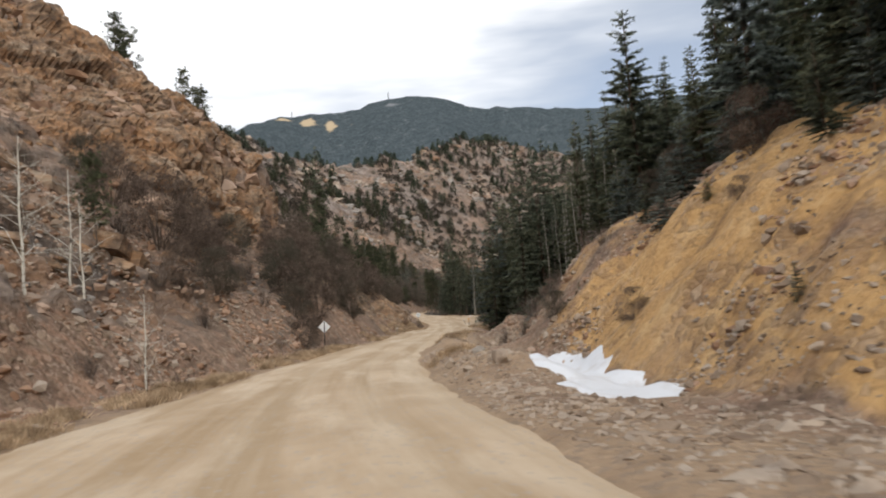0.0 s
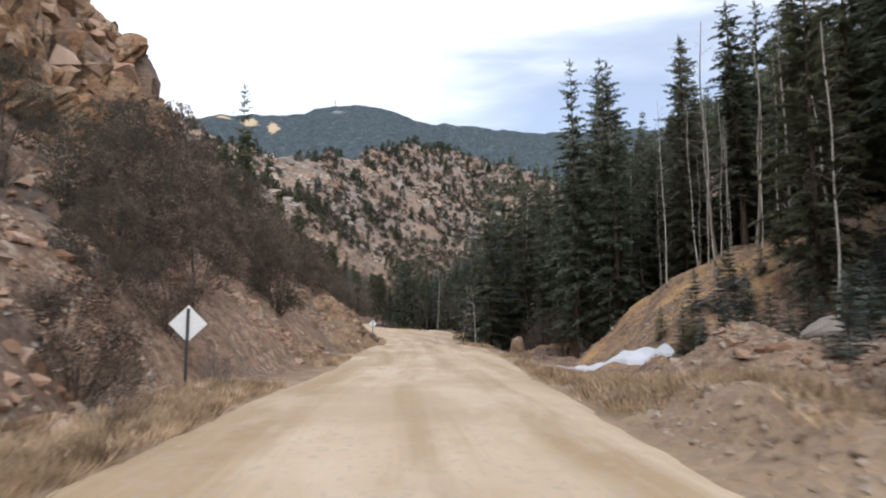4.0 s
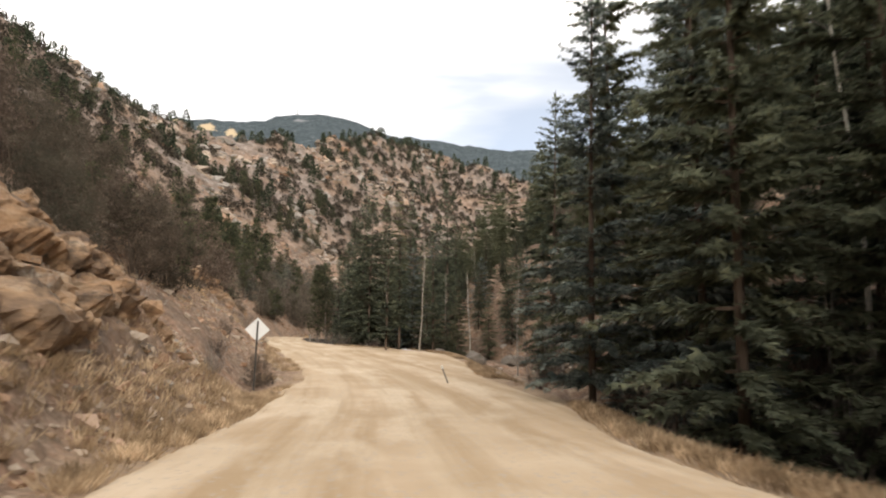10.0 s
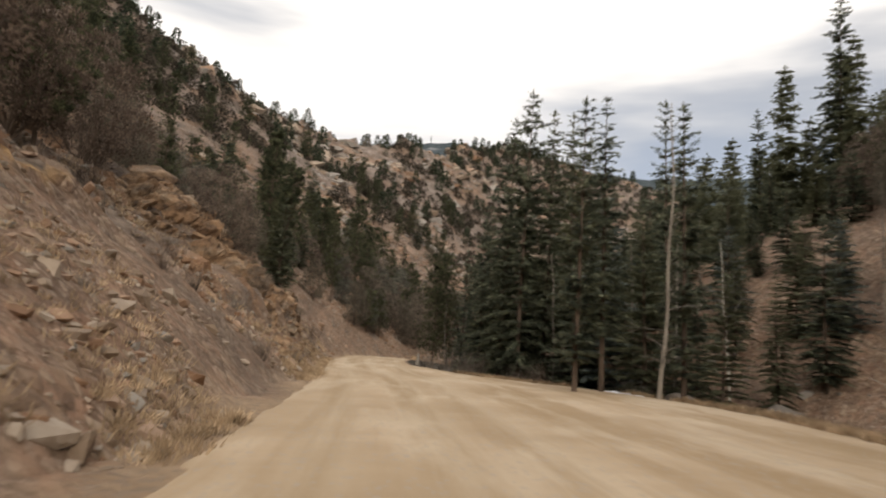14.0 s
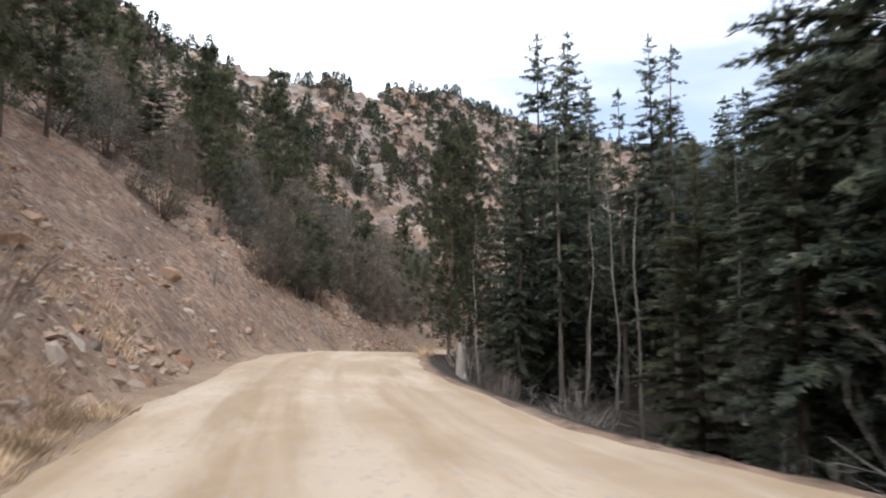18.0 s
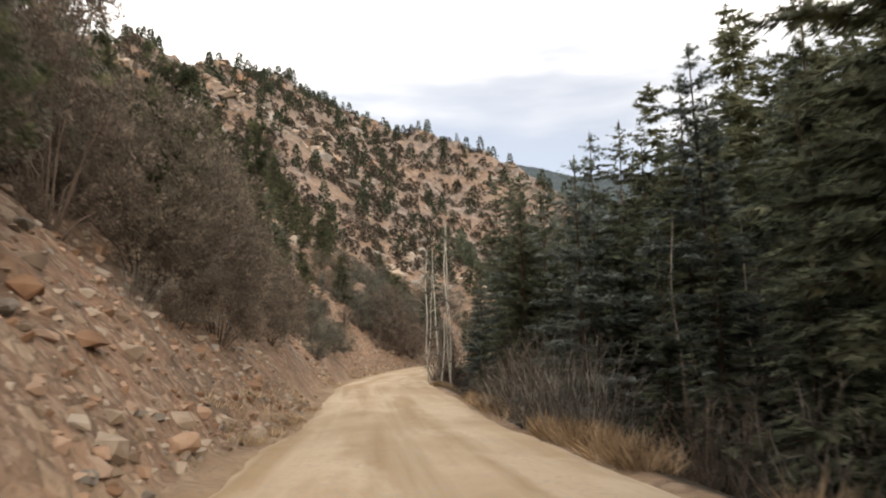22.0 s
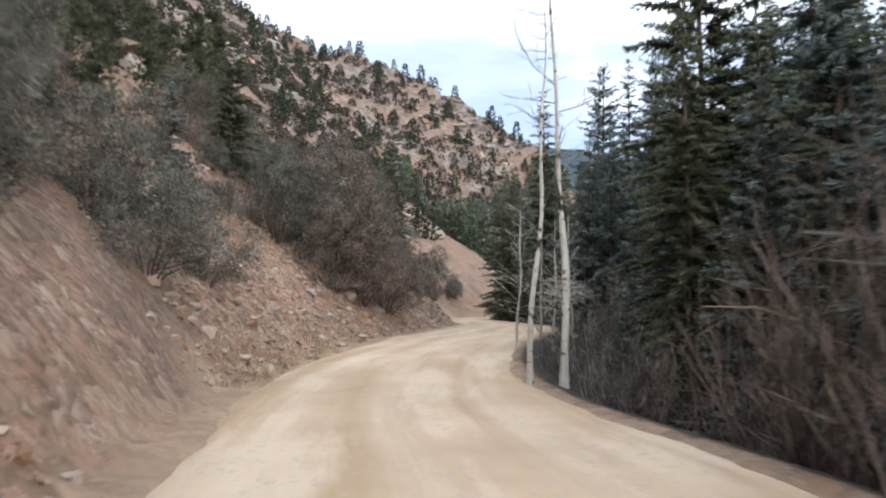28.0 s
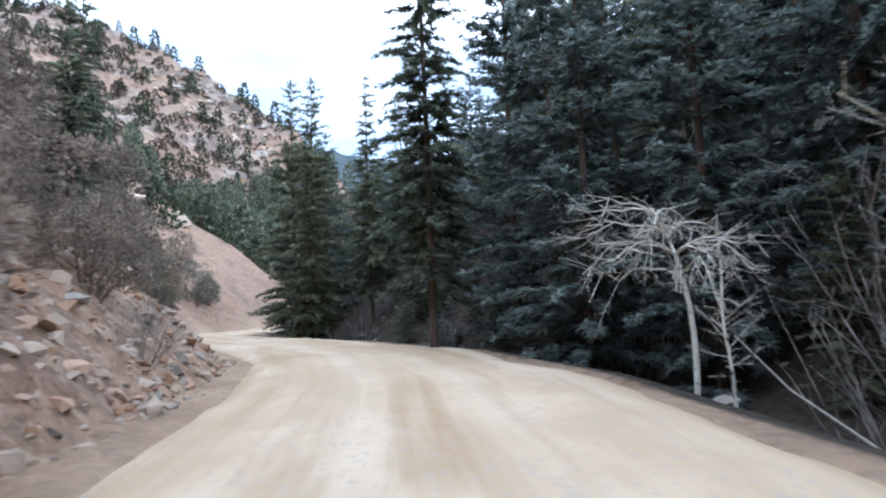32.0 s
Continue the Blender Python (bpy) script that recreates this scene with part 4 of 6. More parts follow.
def pine_meshes(h, r, seed, low=0.16, boughs=9, needle=1.0):
    g = rng(seed)
    trunk, crown = Shape(), Shape()
    z = np.linspace(-0.4, h * 0.95, 8)
    lean = np.c_[0.03 * h * np.sin(z / h * 2.5 + g.uniform(0, 6)), 0.03 * h * np.sin(z / h * 2 + g.uniform(0, 6)), z]
    trunk.tube(lean, 0.0082 * h * (1.05 - z / h) + 0.015, 7)
    roots, ways = [], []
    size = []
    for n in range(int(h * boughs)):
        t = low + (0.97 - low) * g.uniform() ** 0.85
        a = g.uniform(0, 2 * np.pi)
        L = r * (1.15 - t) ** 0.55 * g.uniform(0.45, 1.05) * (0.6 + 0.4 * min(1, (t - low) / 0.2))
        base = np.array([np.interp(t * h, z, lean[:, 0]), np.interp(t * h, z, lean[:, 1]), t * h])
        out = np.array([math.cos(a), math.sin(a), g.uniform(-0.05, 0.5)])
        tip = base + out * L
        mid = (base + tip) / 2 - np.array([0, 0, 0.06 * L])
        trunk.tube(np.array([base, mid, tip]), [0.012 + 0.008 * L, 0.009 + 0.004 * L, 0.005], 3)
        for q in (0.3, 0.5, 0.7, 0.86, 1.0):
            c = base * (1 - q) + tip * q + g.normal(size=3) * 0.12 * L
            many = int(26 / needle)
            d = g.normal(size=(many, 3))
            d[:, 2] = np.abs(d[:, 2]) * 0.7 + 0.05
            roots.append(np.repeat(c[None], many, 0) + g.normal(size=(many, 3)) * 0.05)
            ways.append(d)
            size.append(np.full(many, needle * (0.20 + 0.010 * h)) * g.uniform(0.6, 1.1, many))
    roots, ways, size = np.concatenate(roots), np.concatenate(ways), np.concatenate(size)
    crown.blades(roots, ways, g.normal(size=ways.shape), size, size * 0.10)
    return trunk, crown


def juniper_meshes(h, r, seed, puffs=34, count=12500, leaf=0.72):
    """A bush of billowing puffs of foliage on crooked stems, with gaps between them."""
    g = rng(seed)
    stems, crown = Shape(), Shape()
    lobes = []
    while len(lobes) < puffs:
        t = g.uniform(0.03, 0.97)
        a = g.uniform(0, 6.28)
        belly = math.sin(math.pi * min(1, 0.18 + 0.8 * t)) ** 0.7
        q = g.uniform(0.35, 1.0) ** 0.5
        size = r * g.uniform(0.20, 0.36) * (1.1 - 0.35 * t)
        lobes.append((math.cos(a) * (r - size * 0.6) * q * belly, math.sin(a) * (r - size * 0.6) * q * belly, h * t - size * 0.3, size))
    for x, y, z, q in lobes[::2]:
        bend = g.normal(size=2) * 0.12 * r
        stems.tube(np.array([[0.08 * x, 0.08 * y, -0.3], [0.35 * x + bend[0], 0.35 * y + bend[1], 0.45 * z], [x, y, z]]), [0.018 + 0.006 * h, 0.014 + 0.002 * h, 0.007], 4)
    roots, ways, share = [], [], sum(q * q for _, _, _, q in lobes)
    for x, y, z, q in lobes:
        many = int(count * q * q / share)
        d = g.normal(size=(many, 3))
        d[:, 2] += 0.25
        d /= np.linalg.norm(d, axis=1)[:, None]
        rough = 1 + 0.22 * np.sin(d[:, 0] * 5 + x * 3) * np.sin(d[:, 1] * 6 + y * 2) + 0.15 * np.sin(d[:, 2] * 7 + z)
        p = np.array([x, y, z]) + d * (q * rough * g.uniform(0.5, 1.05, many) ** 0.6)[:, None] * np.array([1, 1, 0.85])
        keep = p[:, 2] > 0.04 * h
        roots.append(p[keep])
        ways.append((d + np.array([0, 0, 0.45]) + g.normal(size=d.shape) * 0.5)[keep])
    roots, ways = np.concatenate(roots), np.concatenate(ways)
    L = leaf * (0.07 + 0.014 * h) * g.uniform(0.6, 1.4, len(roots))
    crown.blades(roots, ways, g.normal(size=ways.shape), L, L * 0.20)
    return stems, crown


def twig_tree(trunk, crown, base, tip, radius, g, depth, spreadv=0.7, fine=0.35):
    """A bare limb with side limbs, thinning out to twigs."""
    L = np.linalg.norm(tip - base)
    mid = (base + tip) / 2 + g.normal(size=3) * 0.05 * L
    (trunk if depth > 1 else crown).tube(np.array([base, mid, tip]), [radius, radius * 0.72, radius * 0.4], 3 if depth < 2 else 5)
    if depth == 0:
        return
    for q in np.linspace(fine, 0.97, 5 if depth > 1 else 4):
        p = base * (1 - q) ** 2 + 2 * mid * q * (1 - q) + tip * q * q
        way = (tip - base) / L + g.normal(size=3) * spreadv
        way[2] = way[2] * 0.8 + 0.12
        way /= np.linalg.norm(way)
        twig_tree(trunk, crown, p, p + way * L * g.uniform(0.28, 0.5) * (1.15 - 0.5 * q), radius * 0.42, g, depth - 1, spreadv, fine)


def shrub_meshes(h, r, seed, stems=46):
    g = rng(seed)
    wood, twigs = Shape(), Shape()
    for n in range(stems):
        a, q = g.uniform(0, 6.28), g.uniform() ** 0.7
        base = np.array([math.cos(a) * r * 0.25 * q, math.sin(a) * r * 0.25 * q, -0.15])
        tip = np.array([math.cos(a) * r * q, math.sin(a) * r * q, h * g.uniform(0.6, 1.0) * (1.1 - 0.35 * q)])
        twig_tree(wood, twigs, base, tip, 0.010 + 0.0025 * h, g, 2 if n % 3 == 0 else 1, 0.55, 0.3)
    return wood, twigs


def aspen_meshes(h, seed, limbs=16, bare=0.45, reach=0.16, thick=0.011, twig=1.0):
    g = rng(seed)
    trunk, crown = Shape(), Shape()
    z = np.linspace(-0.4, h, 18)
    ph = g.uniform(0, 6, 4)
    lean = np.c_[0.02 * h * (np.sin(z / h * 3 + ph[0]) - math.sin(ph[0])) + 0.0045 * h * np.sin(z / h * 14 + ph[2]),
                 0.02 * h * (np.sin(z / h * 2.4 + ph[1]) - math.sin(ph[1])) + 0.0045 * h * np.sin(z / h * 11 + ph[3]), z]
    trunk.tube(lean, thick * h * (1 - 0.85 * np.clip(z / h, 0, 1)) * (1 + 0.10 * g.normal(size=18)) * (1 + 0.5 * np.clip(0.06 - z / h, 0, 1) / 0.06) + 0.008, 9)
    for n in range(limbs):
        t = bare + (0.97 - bare) * n / limbs + g.uniform(-0.02, 0.02)
        a = g.uniform(0, 6.28)
        base = np.array([np.interp(t * h, z, lean[:, 0]), np.interp(t * h, z, lean[:, 1]), t * h])
        L = h * reach * g.uniform(0.35, 1.3) * (1.25 - t)
        tip = base + np.array([math.cos(a), math.sin(a), g.uniform(0.05, 1.0)]) * L
        twig_tree(crown, crown, base, tip, twig * (0.005 + 0.010 * L), g, 2, 0.62)
    for n in range(int(limbs * 0.5)):
        t = g.uniform(0.12, bare + 0.1)
        a = g.uniform(0, 6.28)
        base = np.array([np.interp(t * h, z, lean[:, 0]), np.interp(t * h, z, lean[:, 1]), t * h])
        tip = base + np.array([math.cos(a), math.sin(a), g.uniform(-0.3, 0.5)]) * h * g.uniform(0.015, 0.07)
        twig_tree(crown, crown, base, tip, 0.009, g, 1, 0.6)
    return trunk, crown


def bent_meshes(h, seed):
    """A small bare tree whose branches arch out of its top and hang down."""
    g = rng(seed)
    trunk, crown = Shape(), Shape()
    q = np.linspace(0, 1, 9)
    line = np.c_[-0.16 * h * q**2, 0.05 * h * np.sin(q * 3), -0.3 + (h + 0.3) * (q - 0.12 * q**3)]
    trunk.tube(line, 0.05 * (1 - 0.6 * q) + 0.01, 8)
    for n in range(26):
        at = line[int(g.integers(5, 9))]
        a, L = g.uniform(0, 6.28), h * g.uniform(0.22, 0.48)
        out = np.array([math.cos(a), math.sin(a), 0.0])
        arch = np.array([at + out * L * f + [0, 0, L * (0.75 * f - 1.0 * f * f * g.uniform(0.7, 1.3))] for f in np.linspace(0, 1, 7)])
        crown.tube(arch, np.linspace(0.024, 0.008, 7), 4)
        for f in (2, 3, 4, 5):
            for _ in range(2):
                twig_tree(crown, crown, arch[f], arch[f] + (out * 0.5 + g.normal(size=3) * 0.5 + [0, 0, -0.1]) * L * 0.4, 0.009, g, 1, 0.6)
    return trunk, crown


def plant(kind, meshes, mats, names, label, category, group):
    ob = new(kind)
    for shape, mat, nm in zip(meshes, mats, names):
        part(nm, shape.mesh(nm, mat), ob)
    tagged(ob, label, category, group)
    return ob


STOCK = {}


def stock(key, kind, made, mats, names, label, category, group, tall):
    """A first copy of each plant, moved to its own place by the first use."""
    STOCK[key] = [plant(kind, made, mats, names, label, category, group), tall, False]


def put(key, x, y, tall, turn=None, z=None, wide=1.0, sink=0.15, label="", tilt=0.0):
    if y > 148 and key.startswith("juniper"):
        key = key.replace("juniper", "brush")
    first, h0, used = STOCK[key]
    g = tall / h0
    turn = turn if turn is not None else (x * 37.7 + y * 91.3) % 6.28
    m = Matrix.Translation((x, y, (ground_z(x, y) if z is None else z) - sink)) @ Euler((tilt, 0, turn)).to_matrix().to_4x4() @ Matrix.Diagonal((g * wide, g * wide, g, 1))
    if used:
        ob = copy_thing(first, m)
        ob.scale = (g * wide, g * wide, g)
    else:
        first.matrix_basis = m
        STOCK[key][2] = True
        ob = first
    if label:
        tagged(ob, label)
    return ob


F, C = "conifers of the valley", "tree"
for n, (h, r, bare, gap, droop) in enumerate([(14, 2.9, 0.06, 0.02, 0.28), (16, 2.8, 0.10, 0.06, 0.38), (12, 2.8, 0.04, 0.02, 0.22), (17, 2.4, 0.20, 0.12, 0.42), (9, 2.3, 0.03, 0.02, 0.18)]):
    stock(f"spruce{n}", ("spruce_tree", "fir_tree")[n % 2], spruce_meshes(h, r, 10 + n, bare, 1.15, droop, gap, 2.0), (M_BARK, M_SPRUCE), ("trunk", "crown"), ("tall dark green spruce with drooping boughs", "tall dark green fir with layered boughs")[n % 2], C, F, h)
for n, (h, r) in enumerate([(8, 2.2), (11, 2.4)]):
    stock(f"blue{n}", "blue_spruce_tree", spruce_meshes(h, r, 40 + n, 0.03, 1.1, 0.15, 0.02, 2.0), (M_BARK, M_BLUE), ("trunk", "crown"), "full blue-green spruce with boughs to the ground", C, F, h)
stock("thin", "fir_tree", spruce_meshes(12, 1.8, 50, 0.12, 1.0, 0.1, 0.12, 1.5), (M_BARK, M_SPRUCE), ("trunk", "crown"), "sparse thin fir with short level boughs", C, F, 12)
for n in range(2):
    stock(f"lodge{n}", "fir_tree", spruce_meshes(14, 1.7, 55 + n, 0.28, 0.9, 0.5, 0.22, 1.4), (M_PALEBARK, M_SPRUCE), ("trunk", "crown"), "thin fir with a bare grey trunk and sparse drooping boughs", C, F, 14)
for n, (h, r) in enumerate([(9, 2.3), (7, 2.2), (11, 2.4)]):
    stock(f"pine{n}", "pine_tree", pine_meshes(h, r, 60 + n, 0.14, 11, 0.7), (M_BARK, M_PINE), ("trunk", "crown"), "ragged green pine on the rocky slope", C, "pines of the slopes", h)
stock("pine3", "pine_tree", pine_meshes(12, 3.3, 66, 0.08, 17, 0.55), (M_BARK, M_PINE), ("trunk", "crown"), "broad dense dark pine at the road edge", C, "pines of the slopes", 12)
for n, (h, r) in enumerate([(4.0, 2.0), (3.2, 1.9), (5.0, 1.9)]):
    made = juniper_meshes(h, r, 70 + n)
    stock(f"juniper{n}", ("juniper_bush", "juniper_bush", "juniper_tree")[n], made, (M_BARK, M_JUNIPER), ("stem_clump", "foliage"), "dense dark reddish-brown juniper on the bank", ("bush", "bush", "tree")[n], "junipers of the slopes", h)
    stock(f"brush{n}", ("scrub_bush", "scrub_bush", "scrub_tree")[n], made, (M_BARK, M_BRUSH), ("stem_clump", "foliage"), "billowing grey-brown scrub on the bank", ("bush", "bush", "tree")[n], "junipers of the slopes", h)
for n, (h, r) in enumerate([(3.0, 1.9), (4.2, 1.8)]):
    stock(f"sage{n}", "evergreen_bush", juniper_meshes(h, r, 80 + n), (M_BARK, M_SAGE), ("stem_clump", "foliage"), "grey-green evergreen bush on the bank", "bush", "junipers of the slopes", h)
for n, (h, r) in enumerate([(2.2, 1.3), (3.2, 1.9)]):
    stock(f"twigs{n}", "bare_shrub", shrub_meshes(h, r, 90 + n), (M_TWIG, M_TWIG), ("stem_clump", "twig_mass"), "leafless brown shrub with thin twigs", "shrub", "bare shrubs", h)
for n, (h, r) in enumerate([(2.6, 1.6), (3.4, 1.8)]):
    stock(f"grey{n}", "bare_shrub", shrub_meshes(h, r, 95 + n, 26), (M_GREYTWIG, M_GREYTWIG), ("stem_clump", "twig_mass"), "leafless pale grey shrub beside the road", "shrub", "bare shrubs", h)
for n, (h, limbs, bare, reach, thick) in enumerate([(10, 18, 0.40, 0.15, 0.0068), (14, 20, 0.45, 0.11, 0.0042), (7, 24, 0.25, 0.26, 0.0075), (9, 38, 0.18, 0.17, 0.0058)]):
    stock(f"aspen{n}", "aspen_tree", aspen_meshes(h, 100 + n, limbs, bare, reach, thick), (M_ASPEN, M_GREYTWIG), ("trunk", "crown"), "leafless aspen with white bark", C, "bare aspens", h)
stock("aspen4", "aspen_tree", aspen_meshes(5, 106, 34, 0.22, 0.23, 0.0085, 0.75), (M_ASPEN, M_ASPEN), ("trunk", "crown"), "small leafless aspen with pale spreading branches", C, "bare aspens", 5)
stock("bent0", "aspen_tree", bent_meshes(4.0, 120), (M_ASPEN, M_ASPEN), ("trunk", "crown"), "small pale aspen with drooping bare branches", C, "bare aspens", 4.0)
for n in range(2):
    stock(f"snag{n}", "dead_tree", aspen_meshes(11, 110 + n, 26, 0.12, 0.10, 0.0065), (M_SNAG, M_GREYTWIG), ("trunk", "crown"), "dead grey conifer with broken bare branches", C, "dead trees", 11)

# ---- plants: trees that stand by themselves ----
TOPS = [  # kind, place, height of the tip above sea of the plan
    ("spruce0", 12.8, 52.3, 15.3), ("spruce1", 10.9, 73.3, 17.6), ("spruce2", 13.6, 75.0, 17.5), ("spruce0", 12.6, 70.5, 16.5), ("spruce1", 15.2, 78.5, 20.0), ("spruce0", 17.0, 83.0, 20.0), ("spruce2", 13.5, 81.0, 16.0), ("spruce0", 15.5, 107.6, 19.8), ("spruce0", 13.6, 111.5, 18.5), ("spruce1", 17.5, 110.0, 17.0), ("spruce2", 18.5, 104.5, 17.0), ("pine1", -33.8, 78.5, 38.5), ("pine0", -25.5, 76.8, 30.4), ("pine1", -23.6, 77.2, 28.4), ("pine1", -24.6, 78.4, 28.8), ("thin", -17.0, 117.6, 30.5), ("pine1", -12.5, 82.4, 13.7), ("spruce2", 10.4, 97.6, 14.4), ("spruce1", 17.4, 101.5, 17.0),
    ("spruce2", 16.0, 124.6, 15.4), ("spruce0", 7.8, 163.8, 17.6), ("spruce1", 9.4, 165.0, 16.6), ("thin", 16.9, 164.1, 17.5), ("spruce0", 39.3, 198.9, 31.8), ("spruce1", 5.0, 190.0, 10.8),
    ("spruce4", 16.4, 226.7, 10.0), ("spruce0", 29.8, 235.0, 17.6), ("spruce1", 66.5, 269.6, 36.4), ("spruce2", 24.2, 248.5, 15.8), ("spruce0", 43.1, 286.5, 13.6), ("spruce2", 45.5, 291.1, 15.2),
    ("spruce1", 45.9, 284.9, 13.9), ("pine2", -14.6, 104.8, 20.5), ("pine0", -40.0, 94.7, 43.8), ("thin", 12.3, 148.0, 10.5), ("spruce0", 13.5, 172.5, 17.5), ("spruce1", 11.5, 169.0, 18.0),
    ("spruce3", 9.3, 148.8, 11.0), ("thin", 7.9, 146.8, 10.0), ("spruce0", 7.4, 170.5, 18.0), ("pine3", 1.9, 192.1, 10.6), ("pine3", 3.4, 194.8, 11.2), ("spruce0", 7.4, 195.7, 17.0), ("spruce1", 9.5, 199.0, 18.0), ("spruce2", 6.4, 200.0, 10.5), ("spruce0", 12.8, 204.0, 18.0), ("spruce1", 7.6, 191.0, 15.0), ("lodge0", 6.1, 187.7, 11.0), ("lodge1", 7.2, 187.2, 10.4), ("lodge0", 7.6, 184.4, 9.4), ("lodge1", 8.4, 181.5, 10.0), ("lodge0", 5.4, 192.0, 9.5), ("spruce1", 8.5, 184.0, 11.5),
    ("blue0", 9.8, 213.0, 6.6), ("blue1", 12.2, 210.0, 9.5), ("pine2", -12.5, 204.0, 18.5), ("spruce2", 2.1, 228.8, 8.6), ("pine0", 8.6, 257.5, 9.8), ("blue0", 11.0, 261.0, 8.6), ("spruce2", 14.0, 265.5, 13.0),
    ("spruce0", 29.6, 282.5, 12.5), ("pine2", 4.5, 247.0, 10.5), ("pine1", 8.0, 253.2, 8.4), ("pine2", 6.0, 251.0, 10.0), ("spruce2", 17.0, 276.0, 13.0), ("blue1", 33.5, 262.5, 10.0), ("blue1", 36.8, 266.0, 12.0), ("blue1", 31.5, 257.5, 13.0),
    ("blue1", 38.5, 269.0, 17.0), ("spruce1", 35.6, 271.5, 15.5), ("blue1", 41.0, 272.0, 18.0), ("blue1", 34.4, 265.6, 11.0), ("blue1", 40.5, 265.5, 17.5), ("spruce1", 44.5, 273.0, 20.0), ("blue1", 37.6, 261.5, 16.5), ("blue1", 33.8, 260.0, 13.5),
    ("spruce0", 38.0, 180.0, 36.0), ("spruce1", 38.5, 167.0, 34.0), ("spruce2", 35.0, 146.5, 27.0), ("spruce0", 38.5, 143.5, 31.0), ("spruce1", 34.5, 136.5, 28.0), ("spruce0", 38.5, 138.0, 33.0), ("spruce2", 35.0, 130.0, 30.0), ("spruce1", 32.4, 126.0, 27.0),
    ("spruce0", 18.0, 72.0, 19.0), ("spruce1", 21.0, 77.0, 21.0), ("spruce3", 19.0, 67.5, 18.5), ("spruce0", 22.5, 70.5, 21.0), ("spruce1", 16.5, 69.0, 17.5),
    ("spruce0", 13.0, 217.0, 9.0), ("spruce1", 15.0, 214.0, 10.5), ("spruce2", 12.6, 221.8, 8.6), ("spruce0", 16.8, 220.0, 11.0), ("spruce1", 14.4, 226.0, 9.6), ("spruce2", 16.5, 230.5, 11.0), ("spruce0", 15.4, 209.0, 13.5),
    ("pine2", -10.0, 197.3, 14.2), ("pine2", -8.6, 218.4, 18.0), ("pine1", 20.4, 267.5, 9.5), ("spruce1", 34.5, 294.0, 20.0), ("spruce1", 19.5, 95.5, 18.0), ("spruce2", 13.8, 97.0, 15.0), ("spruce1", 20.5, 89.0, 19.0), ("spruce2", 22.5, 94.0, 20.0), ("spruce4", -9.3, 170.5, 10.5), ("pine1", -8.8, 139.0, 11.0), ("pine1", -13.8, 29.5, 9.0), ("pine0", -8.7, 100.2, 11.0), ("pine2", -10.2, 96.5, 12.5),
    ("pine2", -12.0, 176.0, 17.5), ("pine0", -9.5, 172.0, 13.5), ("pine2", -13.5, 182.5, 18.5), ("pine2", -9.5, 214.0, 21.0), ("pine2", 1.8, 233.0, 13.5), ("pine1", -2.1, 241.0, 15.0), ("pine0", -6.0, 232.0, 17.0), ("blue1", 11.8, 101.5, 14.0), ("blue1", 9.9, 104.5, 12.0), ("spruce0", 13.0, 104.0, 17.0),
    ("spruce0", 22.5, 39.0, 26.0), ("spruce1", 24.5, 42.0, 27.5), ("spruce2", 21.0, 42.5, 24.0), ("spruce0", 26.0, 38.0, 28.0), ("spruce1", 23.5, 34.5, 27.0), ("spruce3", 19.5, 41.0, 23.0), ("spruce0", 27.0, 33.0, 28.5), ("spruce1", 24.0, 29.0, 25.0), ("spruce2", 28.5, 36.0, 30.0),
    ("spruce0", 15.2, 27.0, 14.5), ("spruce1", 17.0, 31.0, 16.5), ("spruce2", 14.8, 34.0, 14.0), ("spruce0", 18.4, 36.5, 17.5), ("spruce1", 15.4, 39.5, 15.0), ("spruce2", 17.6, 24.0, 16.5), ("spruce0", 19.8, 28.5, 18.5), ("spruce1", 20.5, 33.5, 19.0), ("spruce2", 16.4, 43.5, 15.5),
]
for kind, x, y, tip in TOPS:
    tall = tip - ground_z(x, y)
    put(kind, x, y, max(tall, 4.0), wide=0.74 if tall > 13 else 0.86)
for kind, x, y, tall in [("aspen4", -11.5, 20.2, 4.8), ("aspen4", -12.1, 23.9, 4.2), ("aspen4", -11.2, 23.1, 4.0), ("aspen4", -8.1, 20.0, 3.2), ("aspen1", 15.5, 99.5, 17.0), ("aspen0", 6.4, 84.6, 4.5),
                         ("aspen0", 17.0, 247.0, 8.5), ("aspen0", 17.6, 246.5, 10.5), ("aspen3", 12.0, 229.6, 9.0), ("aspen3", 13.2, 236.4, 9.0), 
                         ("aspen1", 13.9, 235.9, 10.0), ("aspen1", 14.4, 235.4, 11.0), ("aspen4", 21.8, 254.5, 5.0), ("snag0", -30.0, 79.0, 3.5), ("aspen4", 26.7, 257.9, 5.5), ("bent0", 29.9, 261.6, 3.0), ("aspen4", 29.1, 260.8, 2.4),
                         ("snag0", 6.1, 184.3, 7.6), ("snag1", 6.9, 183.2, 8.4), ("snag0", 10.9, 146.2, 11.5), ("snag0", 3.5, 191.6, 8.0),
                         ("aspen4", 24.0, 255.3, 5.0), ("aspen4", 24.6, 256.8, 4.0)]:
    put(kind, x, y, tall)
